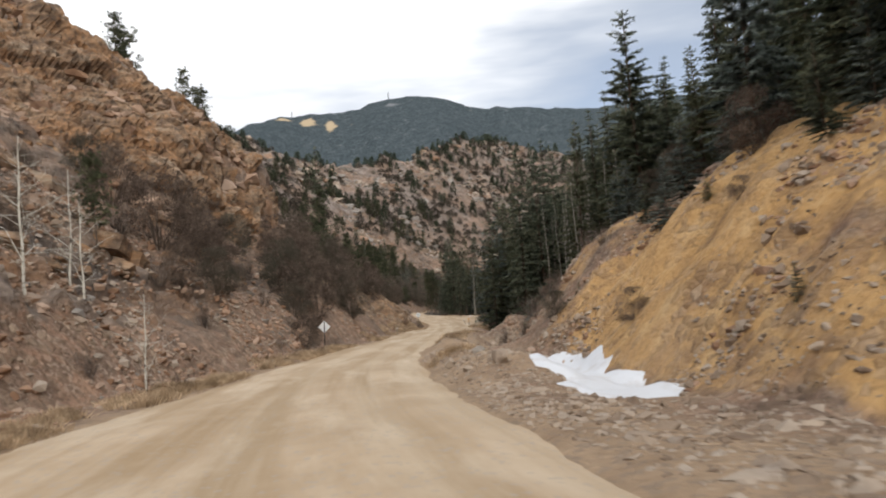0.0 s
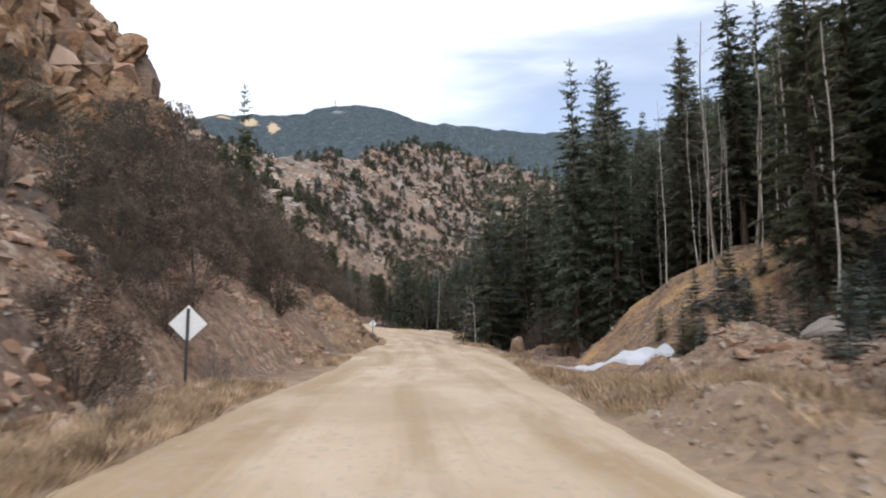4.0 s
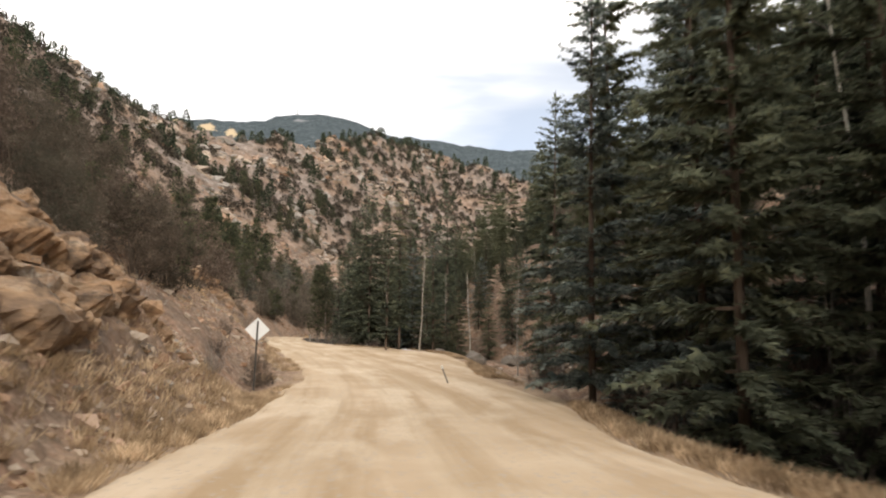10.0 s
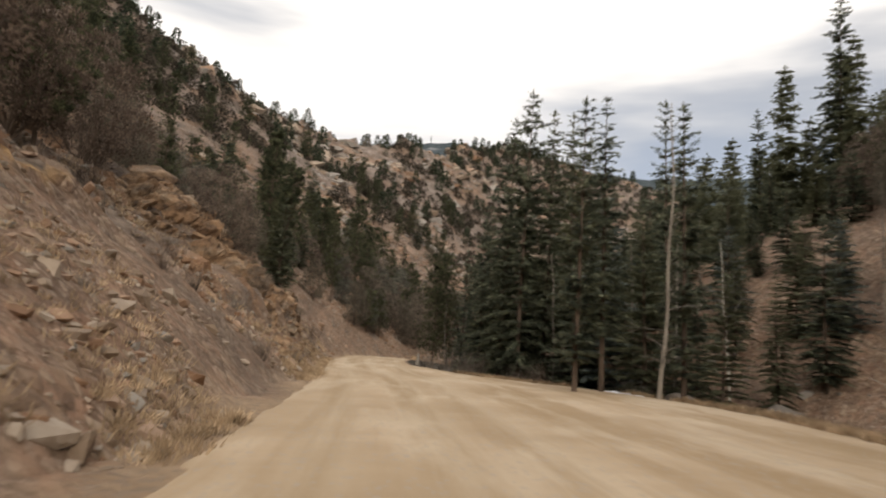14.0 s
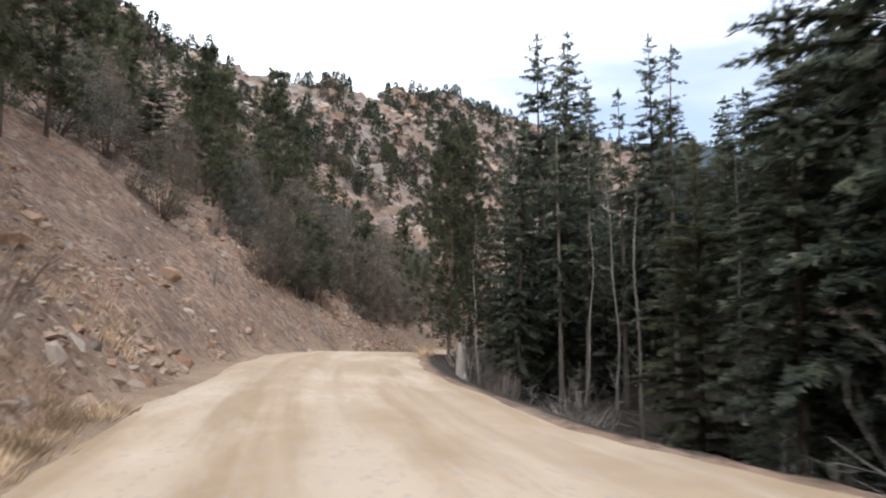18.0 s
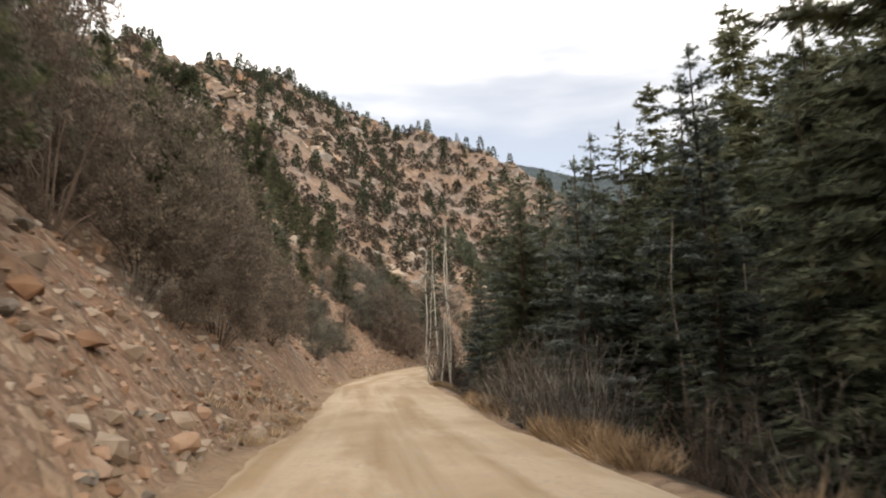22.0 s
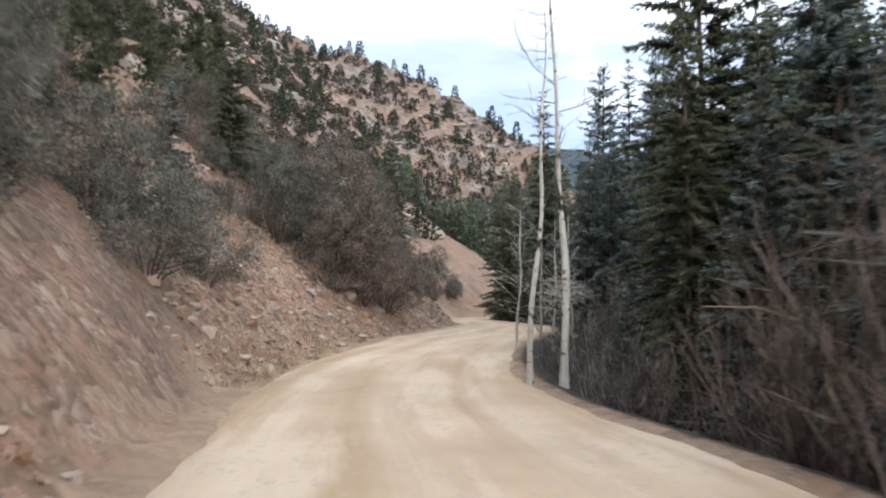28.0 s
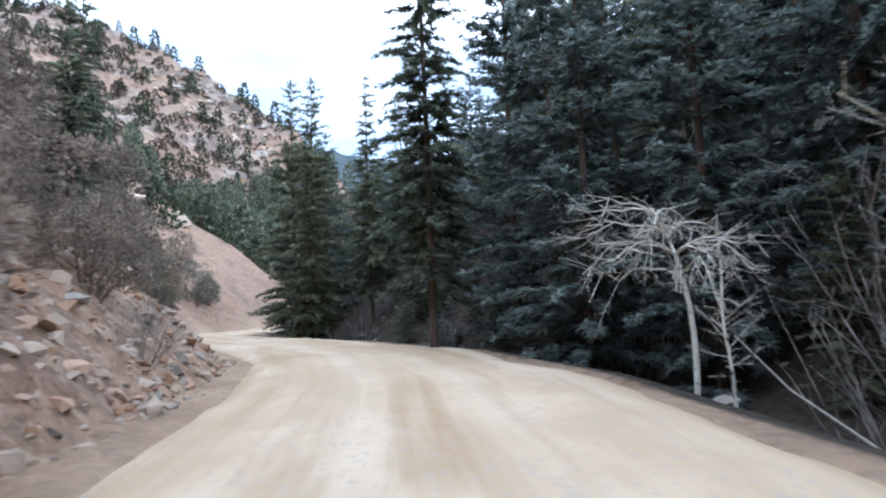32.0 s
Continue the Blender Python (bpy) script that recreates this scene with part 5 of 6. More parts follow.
for kind, x, y, tall in [("juniper0", -9.6, 66.0, 3.6), ("juniper2", -12.0, 71.5, 6.0), ("juniper0", -10.4, 74.5, 5.4), ("juniper2", -13.2, 77.0, 6.6), ("juniper1", -9.4, 79.5, 4.4), ("juniper2", -10.3, 82.6, 5.6),
                         ("juniper1", -7.6, 88.0, 3.4), ("juniper0", -8.0, 93.0, 3.0), ("juniper2", -7.6, 101.0, 4.6), ("juniper0", -6.8, 106.5, 3.4), ("juniper2", -9.8, 113.0, 5.0), ("juniper1", -8.0, 120.5, 3.4),
                         ("juniper0", -9.8, 51.6, 3.4), ("juniper1", -8.2, 54.0, 2.8), ("juniper0", -12.5, 60.0, 4.2), ("juniper2", -10.5, 62.5, 4.6), ("juniper2", -13.5, 64.0, 5.0), ("juniper0", -12.5, 40.5, 3.4), ("juniper2", -14.8, 46.0, 4.6), ("juniper1", -10.6, 37.0, 2.6), ("juniper0", -16.0, 36.0, 3.6), ("juniper0", -13.6, 43.0, 3.4), ("juniper2", -17.0, 50.0, 4.4), ("juniper1", -15.2, 56.0, 3.4), ("juniper0", -19.0, 40.0, 3.2),
                         ("juniper1", -11.0, 58.0, 3.8), ("juniper0", -11.5, 33.0, 2.2), ("sage0", 16.8, 263.4, 3.4), ("juniper0", 18.3, 263.6, 6.0), ("juniper2", 20.4, 264.8, 5.6), ("juniper0", 19.2, 262.4, 4.0), ("juniper1", 17.6, 261.4, 3.4), ("juniper0", 20.8, 263.4, 3.6), ("juniper0", 33.5, 286.0, 3.5), ("sage0", 35.0, 290.0, 3.0), ("juniper2", 36.5, 294.0, 4.0), ("pine1", 33.6, 292.5, 6.0), ("juniper1", 31.2, 283.0, 2.6), ("pine0", 36.6, 299.0, 6.0), ("sage1", 30.6, 287.0, 3.5), ("juniper0", 38.5, 297.5, 3.0), ("sage1", 15.4, 262.0, 3.8), ("juniper0", -0.92, 113.7, 1.5),
                         ("juniper2", 0.1, 221.0, 4.2), ("juniper0", -1.0, 218.3, 4.2), ("juniper1", 1.6, 224.6, 3.4), ("juniper2", -1.8, 215.0, 4.6), ("juniper0", 2.2, 227.6, 3.6), ("juniper0", -9.0, 48.0, 2.6), ("juniper1", -8.0, 49.6, 2.2), ("sage1", 8.6, 249.8, 2.8), ("juniper0", 7.2, 247.6, 3.0), ("sage1", 9.4, 252.0, 3.2), ("juniper1", 11.2, 253.0, 2.6), ("juniper2", 5.4, 246.0, 3.6), ("sage0", 9.6, 249.5, 2.6), ("sage1", 7.0, 244.5, 3.2), ("juniper2", 3.2, 236.0, 4.4), ("sage0", 6.6, 240.0, 2.4), ("juniper1", -7.4, 166.6, 1.7), ("juniper1", -5.6, 151.3, 1.3)]:
    put(kind, x, y, tall)
for kind, x, y, tall in [("brush2", -6.9, 196.6, 4.8), ("pine1", -5.6, 199.0, 5.4), ("juniper2", -10.4, 189.5, 3.8), ("brush2", -1.2, 216.2, 5.4), ("brush0", -2.6, 212.8, 5.2), ("brush2", -4.2, 209.2, 5.0), ("sage1", -5.6, 205.5, 4.4), ("brush1", 0.6, 219.8, 2.4), ("brush0", -0.8, 214.2, 2.6), ("brush1", -1.9, 211.2, 2.2), ("brush1", 1.6, 222.8, 2.2), ("brush2", -5.2, 202.6, 5.2), ("sage1", -6.2, 200.8, 4.2), ("pine1", -4.8, 203.8, 5.8), ("pine1", -2.4, 214.6, 6.4), ("brush2", -6.8, 206.8, 6.0), ("brush2", -4.6, 212.4, 6.0), ("pine1", -7.6, 209.8, 8.0),
                         ("juniper2", -7.8, 152.6, 4.4), ("juniper2", -9.1, 138.2, 4.8), ("juniper0", -10.6, 141.0, 4.2), ("juniper0", -13.1, 34.8, 4.4), ("juniper2", -9.5, 55.6, 5.6), ("juniper0", -10.6, 53.0, 4.4), ("juniper1", -10.5, 35.2, 2.4), ("juniper0", -7.5, 42.6, 2.2),
                         ("juniper2", -6.6, 62.6, 4.4), ("juniper0", -7.8, 65.0, 4.0), ("juniper2", -6.2, 87.8, 4.8), ("juniper2", -8.0, 98.0, 5.0), ("juniper2", -5.5, 118.2, 5.6), ("juniper0", -6.4, 115.6, 4.0)]:
    put(kind, x, y, tall)
for kind, x, y, tall in [("grey1", 7.2, 211.0, 2.8), ("grey1", 8.8, 214.6, 3.2), ("twigs1", 9.6, 216.8, 3.2), ("grey0", 6.4, 209.2, 2.6), ("grey1", 10.6, 217.9, 3.0), ("twigs1", 11.4, 220.4, 3.0), ("grey0", 7.7, 213.2, 2.4), ("twigs1", 8.8, 210.2, 3.2), ("grey1", 5.6, 206.4, 2.6), ("grey0", 3.8, 165.4, 2.8), ("grey1", 8.3, 212.2, 3.0), ("grey0", 7.0, 208.2, 2.6), ("twigs1", 9.4, 216.4, 2.8), ("grey1", 10.2, 219.5, 2.6), ("twigs1", 16.2, 240.0, 3.4), ("twigs1", 14.8, 238.0, 3.6),
                         ("twigs1", 17.6, 242.0, 3.2), ("grey1", 19.4, 247.5, 3.0), ("twigs0", 10.8, 112.5, 1.4), ("twigs1", 10.2, 100.5, 2.2), ("twigs1", 11.0, 104.0, 2.0), ("grey0", 4.4, 197.0, 2.2), ("grey1", 5.4, 201.0, 2.6),
                         ("twigs0", -6.6, 49.0, 1.1), ("twigs0", -6.2, 168.5, 1.6), ("twigs0", 5.9, 31.0, 1.3), ("twigs0", 5.0, 34.0, 1.2), ("twigs0", 6.0, 37.0, 1.4), ("twigs0", 4.6, 40.0, 1.2)]:
    put(kind, x, y, tall)

# ---- plants: the woods ----
wood = rng(5)
for n in range(15):
    put("aspen1", wood.uniform(10.4, 16), wood.uniform(57, 72), wood.uniform(6.5, 10), wide=0.75)
TAKEN = [(o.matrix_basis.translation.x, o.matrix_basis.translation.y) for o in scene.collection.objects if o.parent is None and o.type == "EMPTY"]
TAKEN = np.array(TAKEN)


def scatter(n, lo, hi, near, far, side, gap, power=1.0, tries=14, keep=None):
    """Places beside the road: between two stations, and between two distances from its edge."""
    global TAKEN
    out = []
    for _ in range(n * tries):
        if len(out) == n:
            break
        s = wood.uniform(lo, hi)
        d = near + (far - near) * wood.uniform() ** power
        c = [np.interp(s, STN, LINE[:, q]) for q in (0, 1)]
        c2 = [np.interp(s + 1, STN, LINE[:, q]) for q in (0, 1)]
        u = np.array([c2[0] - c[0], c2[1] - c[1]])
        u /= np.hypot(*u)
        d = side * (d + (right_edge(s) if side > 0 else left_edge(s)))
        x, y = c[0] + u[1] * d, c[1] - u[0] * d
        if np.hypot(*(TAKEN - (x, y)).T).min() < gap:
            continue
        off = near_line(np.array([x]), np.array([y]), LINE)[0][0]
        if off < near + 1.5 or (keep and not keep(x, y, s, abs(d))):
            continue
        TAKEN = np.r_[TAKEN, [(x, y)]]
        out.append((x, y, s, abs(d)))
    return out


def pick(*names):
    return names[int(wood.integers(len(names)))]


for x, y, s, d in scatter(60, -8, 50, 12.5, 36, 1, 2.2):
    put(pick("spruce0", "spruce1", "spruce2", "blue1", "spruce3"), x, y, wood.uniform(9, 14))
for x, y, s, d in scatter(36, 48, 100, 9, 24, 1, 2.1, keep=lambda x, y, s, d: s > 64 or d > 17):
    put(pick("spruce0", "spruce1", "spruce3", "spruce3", "thin"), x, y, wood.uniform(12, 18))
for x, y, s, d in scatter(44, 96, 175, 7.5, 24, 1, 2.3, keep=lambda x, y, s, d: not (107 < s < 158 and d < 27) and not (150 < s and d > 14)):
    put(pick("spruce0", "spruce1", "spruce2", "spruce3", "blue1"), x, y, wood.uniform(8, 15))
for x, y, s, d in scatter(18, 150, 178, 4.5, 15, 1, 1.8):
    put(pick("spruce0", "spruce2", "spruce1"), x, y, wood.uniform(7, 10.5))
for x, y, s, d in scatter(64, 166, 240, 3.4, 22, 1, 1.9, 1.3, keep=lambda x, y, s, d: s > 205 or d > 11):
    put(pick("spruce0", "spruce1", "spruce2", "spruce4", "blue0", "spruce3"), x, y, wood.uniform(6, 11) * (0.8 if d < 9 else 1.0))
for x, y, s, d in scatter(105, 118, 182, 15, 44, 1, 2.1):
    put(pick("spruce4", "blue0", "spruce2", "spruce0", "juniper2", "snag0"), x, y, wood.uniform(4, 7))
# mostly the brightened blue spruces, so the unlit wood here reads lighter
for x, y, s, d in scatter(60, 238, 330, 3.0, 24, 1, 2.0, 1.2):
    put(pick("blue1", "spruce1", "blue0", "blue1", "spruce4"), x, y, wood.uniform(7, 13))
back = Shape()
kinds = [spruce_meshes(h, r, 30 + n, 0.06, 0.58, 0.3, 0.03, 0.34, 2) for n, (h, r) in enumerate([(13, 2.9), (15, 2.7), (11, 2.7)])]
for x, y, s, d in scatter(480, -12, 340, 16, 90, 1, 2.5, keep=lambda x, y, s, d: not (106 < s < 176 and d < 42)):
    kind = kinds[int(wood.integers(3))]
    g, a = wood.uniform(0.75, 1.3), wood.uniform(0, 6.28)
    spin = np.array([[math.cos(a), -math.sin(a), 0], [math.sin(a), math.cos(a), 0], [0, 0, 1]]) * g
    for v, f in zip(kind[1].v, kind[1].f):
        back.add(v @ spin.T + [x, y, ground_z(x, y) - 0.2], f - f.min())
tagged(new("wooded_slope", back.mesh("wooded_slope", M_SPRUCE)), "dense dark conifers up the shaded slope", kind="stuff")
for x, y, s, d in scatter(24, 48, 100, 8.5, 17, 1, 1.2):
    put(pick("aspen1", "aspen1", "snag0", "snag1"), x, y, wood.uniform(8, 13))
for x, y, s, d in scatter(44, 78, 106, 7.0, 15, 1, 0.9):
    kind = pick("aspen3", "snag0", "snag1", "grey1", "grey1", "twigs1")
    put(kind, x, y, wood.uniform(2.0, 3.4) if kind in ("grey1", "twigs1") else wood.uniform(4, 8), wide=0.8)
for x, y, s, d in scatter(30, 74, 102, 6.0, 11, 1, 0.8):
    kind = pick("twigs1", "grey1", "twigs1", "aspen3", "snag1")
    put(kind, x, y, wood.uniform(2.0, 3.4) if kind in ("grey1", "twigs1") else wood.uniform(4, 7.5))
for x, y, s, d in scatter(26, 104, 132, 3.5, 16, 1, 1.2):
    put(pick("spruce4", "blue0", "twigs1", "grey1", "pine1"), x, y, wood.uniform(1.4, 4.5))
for x, y, s, d in scatter(14, 105, 260, 4.5, 12, 1, 1.2):
    put(pick("aspen3", "snag0", "snag1"), x, y, wood.uniform(6, 10))
for x, y, s, d in scatter(44, 44, 57, 5.5, 13, 1, 0.6):
    put(pick("blue0", "spruce4"), x, y, wood.uniform(1.2, 2.6))
for x, y, s, d in scatter(44, -6, 46, 9.5, 19, 1, 1.1):
    put(pick("blue0", "spruce4", "blue0", "juniper1"), x, y, wood.uniform(1.2, 3.6))
for x, y, s, d in scatter(14, 0, 46, 4.8, 10, 1, 1.1):
    put(pick("spruce4", "twigs0", "juniper1"), x, y, wood.uniform(0.5, 1.1))
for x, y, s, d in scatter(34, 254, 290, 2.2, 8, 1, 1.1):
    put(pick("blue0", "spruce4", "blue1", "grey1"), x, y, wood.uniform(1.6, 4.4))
for x, y, s, d in scatter(34, 262, 305, 1.6, 11, -1, 1.3):
    put(pick("juniper0", "sage0", "juniper1", "sage1"), x, y, wood.uniform(1.4, 3.6))
for x, y, s, d in scatter(34, 236, 300, 2.6, 9, 1, 1.3):
    put(pick("blue0", "spruce4", "twigs1", "grey1"), x, y, wood.uniform(1.6, 3.6))
# left slopes
for x, y, s, d in scatter(34, 288, 345, 1.2, 16, -1, 1.2):
    put(pick("juniper0", "sage0", "sage1", "pine1", "juniper2"), x, y, wood.uniform(2.0, 4.6))
for x, y, s, d in scatter(18, 200, 238, 3.4, 9, -1, 2.3):
    put(pick("juniper0", "juniper2", "juniper1", "sage1"), x, y, wood.uniform(3.4, 5.6))
for x, y, s, d in scatter(66, 150, 330, 16, 75, -1, 3.2):
    put(pick("pine0", "pine2", "pine1", "spruce2"), x, y, wood.uniform(5.5, 9.5))
for x, y, s, d in scatter(70, 150, 345, 26, 110, -1, 3.6):
    put(pick("pine0", "juniper1", "juniper0", "juniper2", "juniper1"), x, y, wood.uniform(2.2, 4.8))
for x, y, s, d in scatter(40, 165, 262, 2.8, 17, -1, 2.4, keep=lambda x, y, s, d: (s > 196 or d > 12) and (s < 240 or wood.uniform() < 0.4)):
    put(pick("juniper0", "juniper1", "sage0", "sage1", "juniper2", "juniper2"), x, y, wood.uniform(2.2, 3.4) + 0.16 * min(d, 12))
for x, y, s, d in scatter(38, 165, 300, 5, 24, -1, 2.2, keep=lambda x, y, s, d: s < 240 or s > 266 or wood.uniform() < 0.3):
    put(pick("pine0", "pine1", "pine2", "spruce2"), x, y, wood.uniform(5, 9))
for x, y, s, d in scatter(46, 110, 165, 6, 28, -1, 1.8):
    put(pick("juniper0", "juniper2", "pine1", "pine0", "juniper1"), x, y, wood.uniform(2.6, 5.5))
for x, y, s, d in scatter(30, 84, 130, 8, 40, -1, 2.6):
    put(pick("juniper0", "juniper2", "pine0", "juniper1"), x, y, wood.uniform(3, 6))
for x, y, s, d in scatter(46, 14, 68, 3, 20, -1, 1.6):
    put(pick("juniper0", "juniper1", "twigs0", "twigs0", "grey0"), x, y, wood.uniform(0.7, 1.8))
for x, y, s, d in scatter(30, 258, 340, 3.0, 16, -1, 1.8):
    put(pick("juniper0", "sage0", "sage1", "pine1", "spruce2"), x, y, wood.uniform(2.5, 5.5))
for x, y, s, d in scatter(40, 236, 264, 2.5, 16, -1, 1.0):
    put(pick("twigs0", "twigs1", "juniper1"), x, y, wood.uniform(0.9, 2.2))
for x, y, s, d in scatter(90, 20, 300, 0.9, 8, -1, 1.2):
    put(pick("twigs0", "grey0"), x, y, wood.uniform(0.5, 1.2))
for x, y, s, d in scatter(34, 150, 262, 1.2, 4.0, 1, 1.2):
    put(pick("twigs0", "grey0", "twigs1", "grey1"), x, y, wood.uniform(0.8, 2.2))
for ob, tall, used in list(STOCK.values()):
    if not used:
        for o in (*ob.children_recursive, ob):
            bpy.data.objects.remove(o)


def far_crown(g, kind, h):
    """A small full-bodied tree or bush for the far slopes."""
    s = Shape()
    if kind == "pine":
        many = 260
        t = g.uniform(0.08, 1, many) ** 1.15
        tier = 0.72 + 0.28 * np.sin(t * g.uniform(22, 30) + g.uniform(0, 6))
        rad = h * 0.33 * (1.06 - t) ** 0.75 * tier * g.uniform(0.55, 1.05, many)
        size, wide = h * 0.095, 0.42
    else:
        many = 130
        t = g.uniform(0.0, 1.0, many)
        rad = h * 0.62 * np.sqrt(np.clip(1 - t ** 2, 0.02, 1)) * g.uniform(0.6, 1.0, many)
        size, wide = h * 0.20, 0.5
    a = g.uniform(0, 6.28, many)
    lobed = 1 + 0.25 * np.sin(a * g.integers(2, 5) + g.uniform(0, 6))
    p = np.c_[np.cos(a) * rad * lobed, np.sin(a) * rad * lobed, t * h]
    w = np.c_[np.cos(a), np.sin(a), g.uniform(-0.2, 0.9, many)] + g.normal(size=(many, 3)) * 0.3
    s.blades(p, w, g.normal(size=(many, 3)), np.full(many, size) * g.uniform(0.7, 1.3, many), np.full(many, size * wide))
    return s.v[0], s.f[0]


def far_stuff(name, label, kind, mat, count, seed, test, low, high, reach=105):
    g = rng(seed)
    stockpile = [far_crown(g, kind, 1.0) for _ in range(6)]
    s = Shape()
    xs, ys = g.uniform(-130, 200, count * 40), g.uniform(150, 540, count * 40)
    _, _, rk, _, off, dp = land(xs, ys)
    dc, cs, al = near_line(xs, ys, CREST_L)
    away = near_line(xs, ys, LINE[2:62])[0]
    ok = (away > reach) & test(off, dc, cs, rk, fbm(xs * 0.03, ys * 0.03, octaves=3)) & (near_line(xs, ys, LINE)[1] < 0)
    for x, y in list(zip(xs[ok], ys[ok]))[:count]:
        v, f = stockpile[int(g.integers(6))]
        h = g.uniform(low, high)
        s.add(v * [h, h, h] + [x, y, ground_z(x, y) - 0.1 * h], f)
    tagged(new(name, s.mesh(name, mat)), label, kind="stuff")


far_stuff("hillside_junipers", "scattered dark junipers on the far rocky hill", "bush", M_FARBUSH, 3000, 21, lambda off, dc, cs, rk, n: (off > 22) & (cs > 0) & (n > -0.75), 0.9, 2.6, 42)
far_stuff("hillside_pines", "scattered green pines on the far rocky hill", "pine", M_FARPINE, 300, 22, lambda off, dc, cs, rk, n: (off > 18) & (cs > 0) & (n > -0.8), 3.6, 7.0, 60)
far_stuff("valley_conifers", "dark conifers at the foot of the far hill", "pine", M_SPRUCE, 260, 24, lambda off, dc, cs, rk, n: (off > 3) & (off < 38) & (cs > 0), 6.0, 11.0)
far_stuff("ridge_pines", "dark pines along the crest of the hill", "pine", M_FARPINE, 130, 23, lambda off, dc, cs, rk, n: (dc < 12) & (n > -0.6), 4.0, 8.0)
# ---- stones ----


def hull(seed, flat=0.7, points=14):
    """An angular stone about one metre across."""
    g = rng(seed)
    bm = bmesh.new()
    p = g.normal(size=(points, 3))
    p /= np.linalg.norm(p, axis=1)[:, None]
    p *= g.uniform(0.75, 1.1, points)[:, None] * np.array([0.55, 0.45, 0.5 * flat])
    for c in p:
        bm.verts.new(c)
    res = bmesh.ops.convex_hull(bm, input=bm.verts)
    loose = [v for v in bm.verts if not v.link_faces]
    bmesh.ops.delete(bm, geom=loose, context="VERTS")
    bmesh.ops.triangulate(bm, faces=bm.faces)
    bm.verts.index_update()
    out = np.array([v.co for v in bm.verts]), np.array([[v.index for v in f.verts] for f in bm.faces])
    bm.free()
    return out


HULLS = [hull(200 + n, 0.55 + 0.05 * (n % 6), 11 + n % 4) for n in range(12)]


def turned(g, v):
    a, b, c = g.uniform(0, 6.28), g.normal() * 0.5, g.normal() * 0.5
    return v @ np.array(Euler((b, c, a)).to_matrix()).T


def scree(name, label, mat, count, seed, sample, sizes):
    """Loose stones lying on the ground, too many to count."""
    g = rng(seed)
    xs, ys, ok = sample(g, count * 5)
    s = Shape()
    xs, ys = xs[ok][:count], ys[ok][:count]
    pick_hull = g.integers(len(HULLS), size=len(xs))
    for n, (v, f) in enumerate(HULLS):
        m = pick_hull == n
        x, y = xs[m], ys[m]
        k = len(x)
        d = sizes(g, k)
        a, b = g.uniform(0, 6.28, k), g.normal(size=k) * 0.5
        p = v[None] * np.stack([d * g.uniform(0.8, 1.5, k), d, d], -1)[:, None]
        q = np.stack([p[..., 0], p[..., 1] * np.cos(b)[:, None] - p[..., 2] * np.sin(b)[:, None], p[..., 1] * np.sin(b)[:, None] + p[..., 2] * np.cos(b)[:, None]], -1)
        q = np.stack([q[..., 0] * np.cos(a)[:, None] - q[..., 1] * np.sin(a)[:, None], q[..., 0] * np.sin(a)[:, None] + q[..., 1] * np.cos(a)[:, None], q[..., 2]], -1)
        q = q + np.stack([x, y, ground_z(x, y) - 0.06 * d], -1)[:, None]
        s.add(q.reshape(-1, 3), (f[None] + (np.arange(k) * len(v))[:, None, None]).reshape(-1, 3))
    tagged(new(name, s.mesh(name, mat)), label, kind="stuff")


def beside(lo, hi, side, near, far, clump):
    def sample(g, n):
        s = g.uniform(lo, hi, n)
        d = near + (far - near) * g.uniform(size=n) ** 1.3
        x, y = np.interp(s, STN, LINE[:, 0]), np.interp(s, STN, LINE[:, 1])
        ux, uy = np.interp(s + 1, STN, LINE[:, 0]) - x, np.interp(s + 1, STN, LINE[:, 1]) - y
        ul = np.hypot(ux, uy)
        off = side * (d + (right_edge(s) if side > 0 else left_edge(s)))
        px, py = x + uy / ul * off, y - ux / ul * off
        lump = fbm(px * 0.16, py * 0.16, octaves=3) + 0.5 * fbm(px * 0.6 + 7, py * 0.6, octaves=2)
        return px, py, (lump > clump + 0.08 * smooth(165, 195, s) * (side < 0)) & (near_line(px, py, LINE)[0] > np.where(side > 0, 2.4, 1.1) + near)
    return sample


def small(lo, mean, hi):
    return lambda g, k: np.clip(g.lognormal(math.log(mean), 0.55, k), lo, hi)


scree("bank_scree", "tan broken stones lying on the cut banks", M_TAN, 16500, 31, beside(2, 290, -1, 0.5, 11, -0.45), small(0.05, 0.14, 0.6))
scree("rust_scree", "rust-brown broken stones lying on the cut banks", M_RUST, 14000, 32, beside(2, 290, -1, 0.6, 12, -0.35), small(0.05, 0.14, 0.6))
scree("grey_scree", "grey broken stones lying on the cut banks", M_GREY, 3600, 33, beside(2, 290, -1, 0.4, 16, -0.2), small(0.06, 0.15, 0.7))
scree("berm_stones", "tan stones strewn over the right shoulder and bank", M_TAN, 7500, 34, beside(-4, 74, 1, 0.5, 14, -0.3), small(0.04, 0.10, 0.4))
scree("cut_rocks", "rust-brown angular rocks tumbled down the cut bank", M_RUST, 4500, 44, beside(6, 80, -1, 1.2, 14, -0.45), small(0.1, 0.2, 0.55))
scree("bank_rocks", "tan angular rocks strewn over the right cut bank", M_TAN, 2600, 49, beside(12, 52, 1, 4.0, 13, -0.5), small(0.08, 0.17, 0.5))
scree("rust_bank_rocks", "rust-brown rocks strewn over the right cut bank", M_RUST, 1600, 50, beside(12, 52, 1, 4.0, 13, -0.4), small(0.08, 0.17, 0.5))
scree("shoulder_rocks", "pale tan rocks scattered on the shoulder", M_TAN, 600, 45, beside(-2, 56, 1, 0.6, 6, -0.3), small(0.08, 0.15, 0.42))
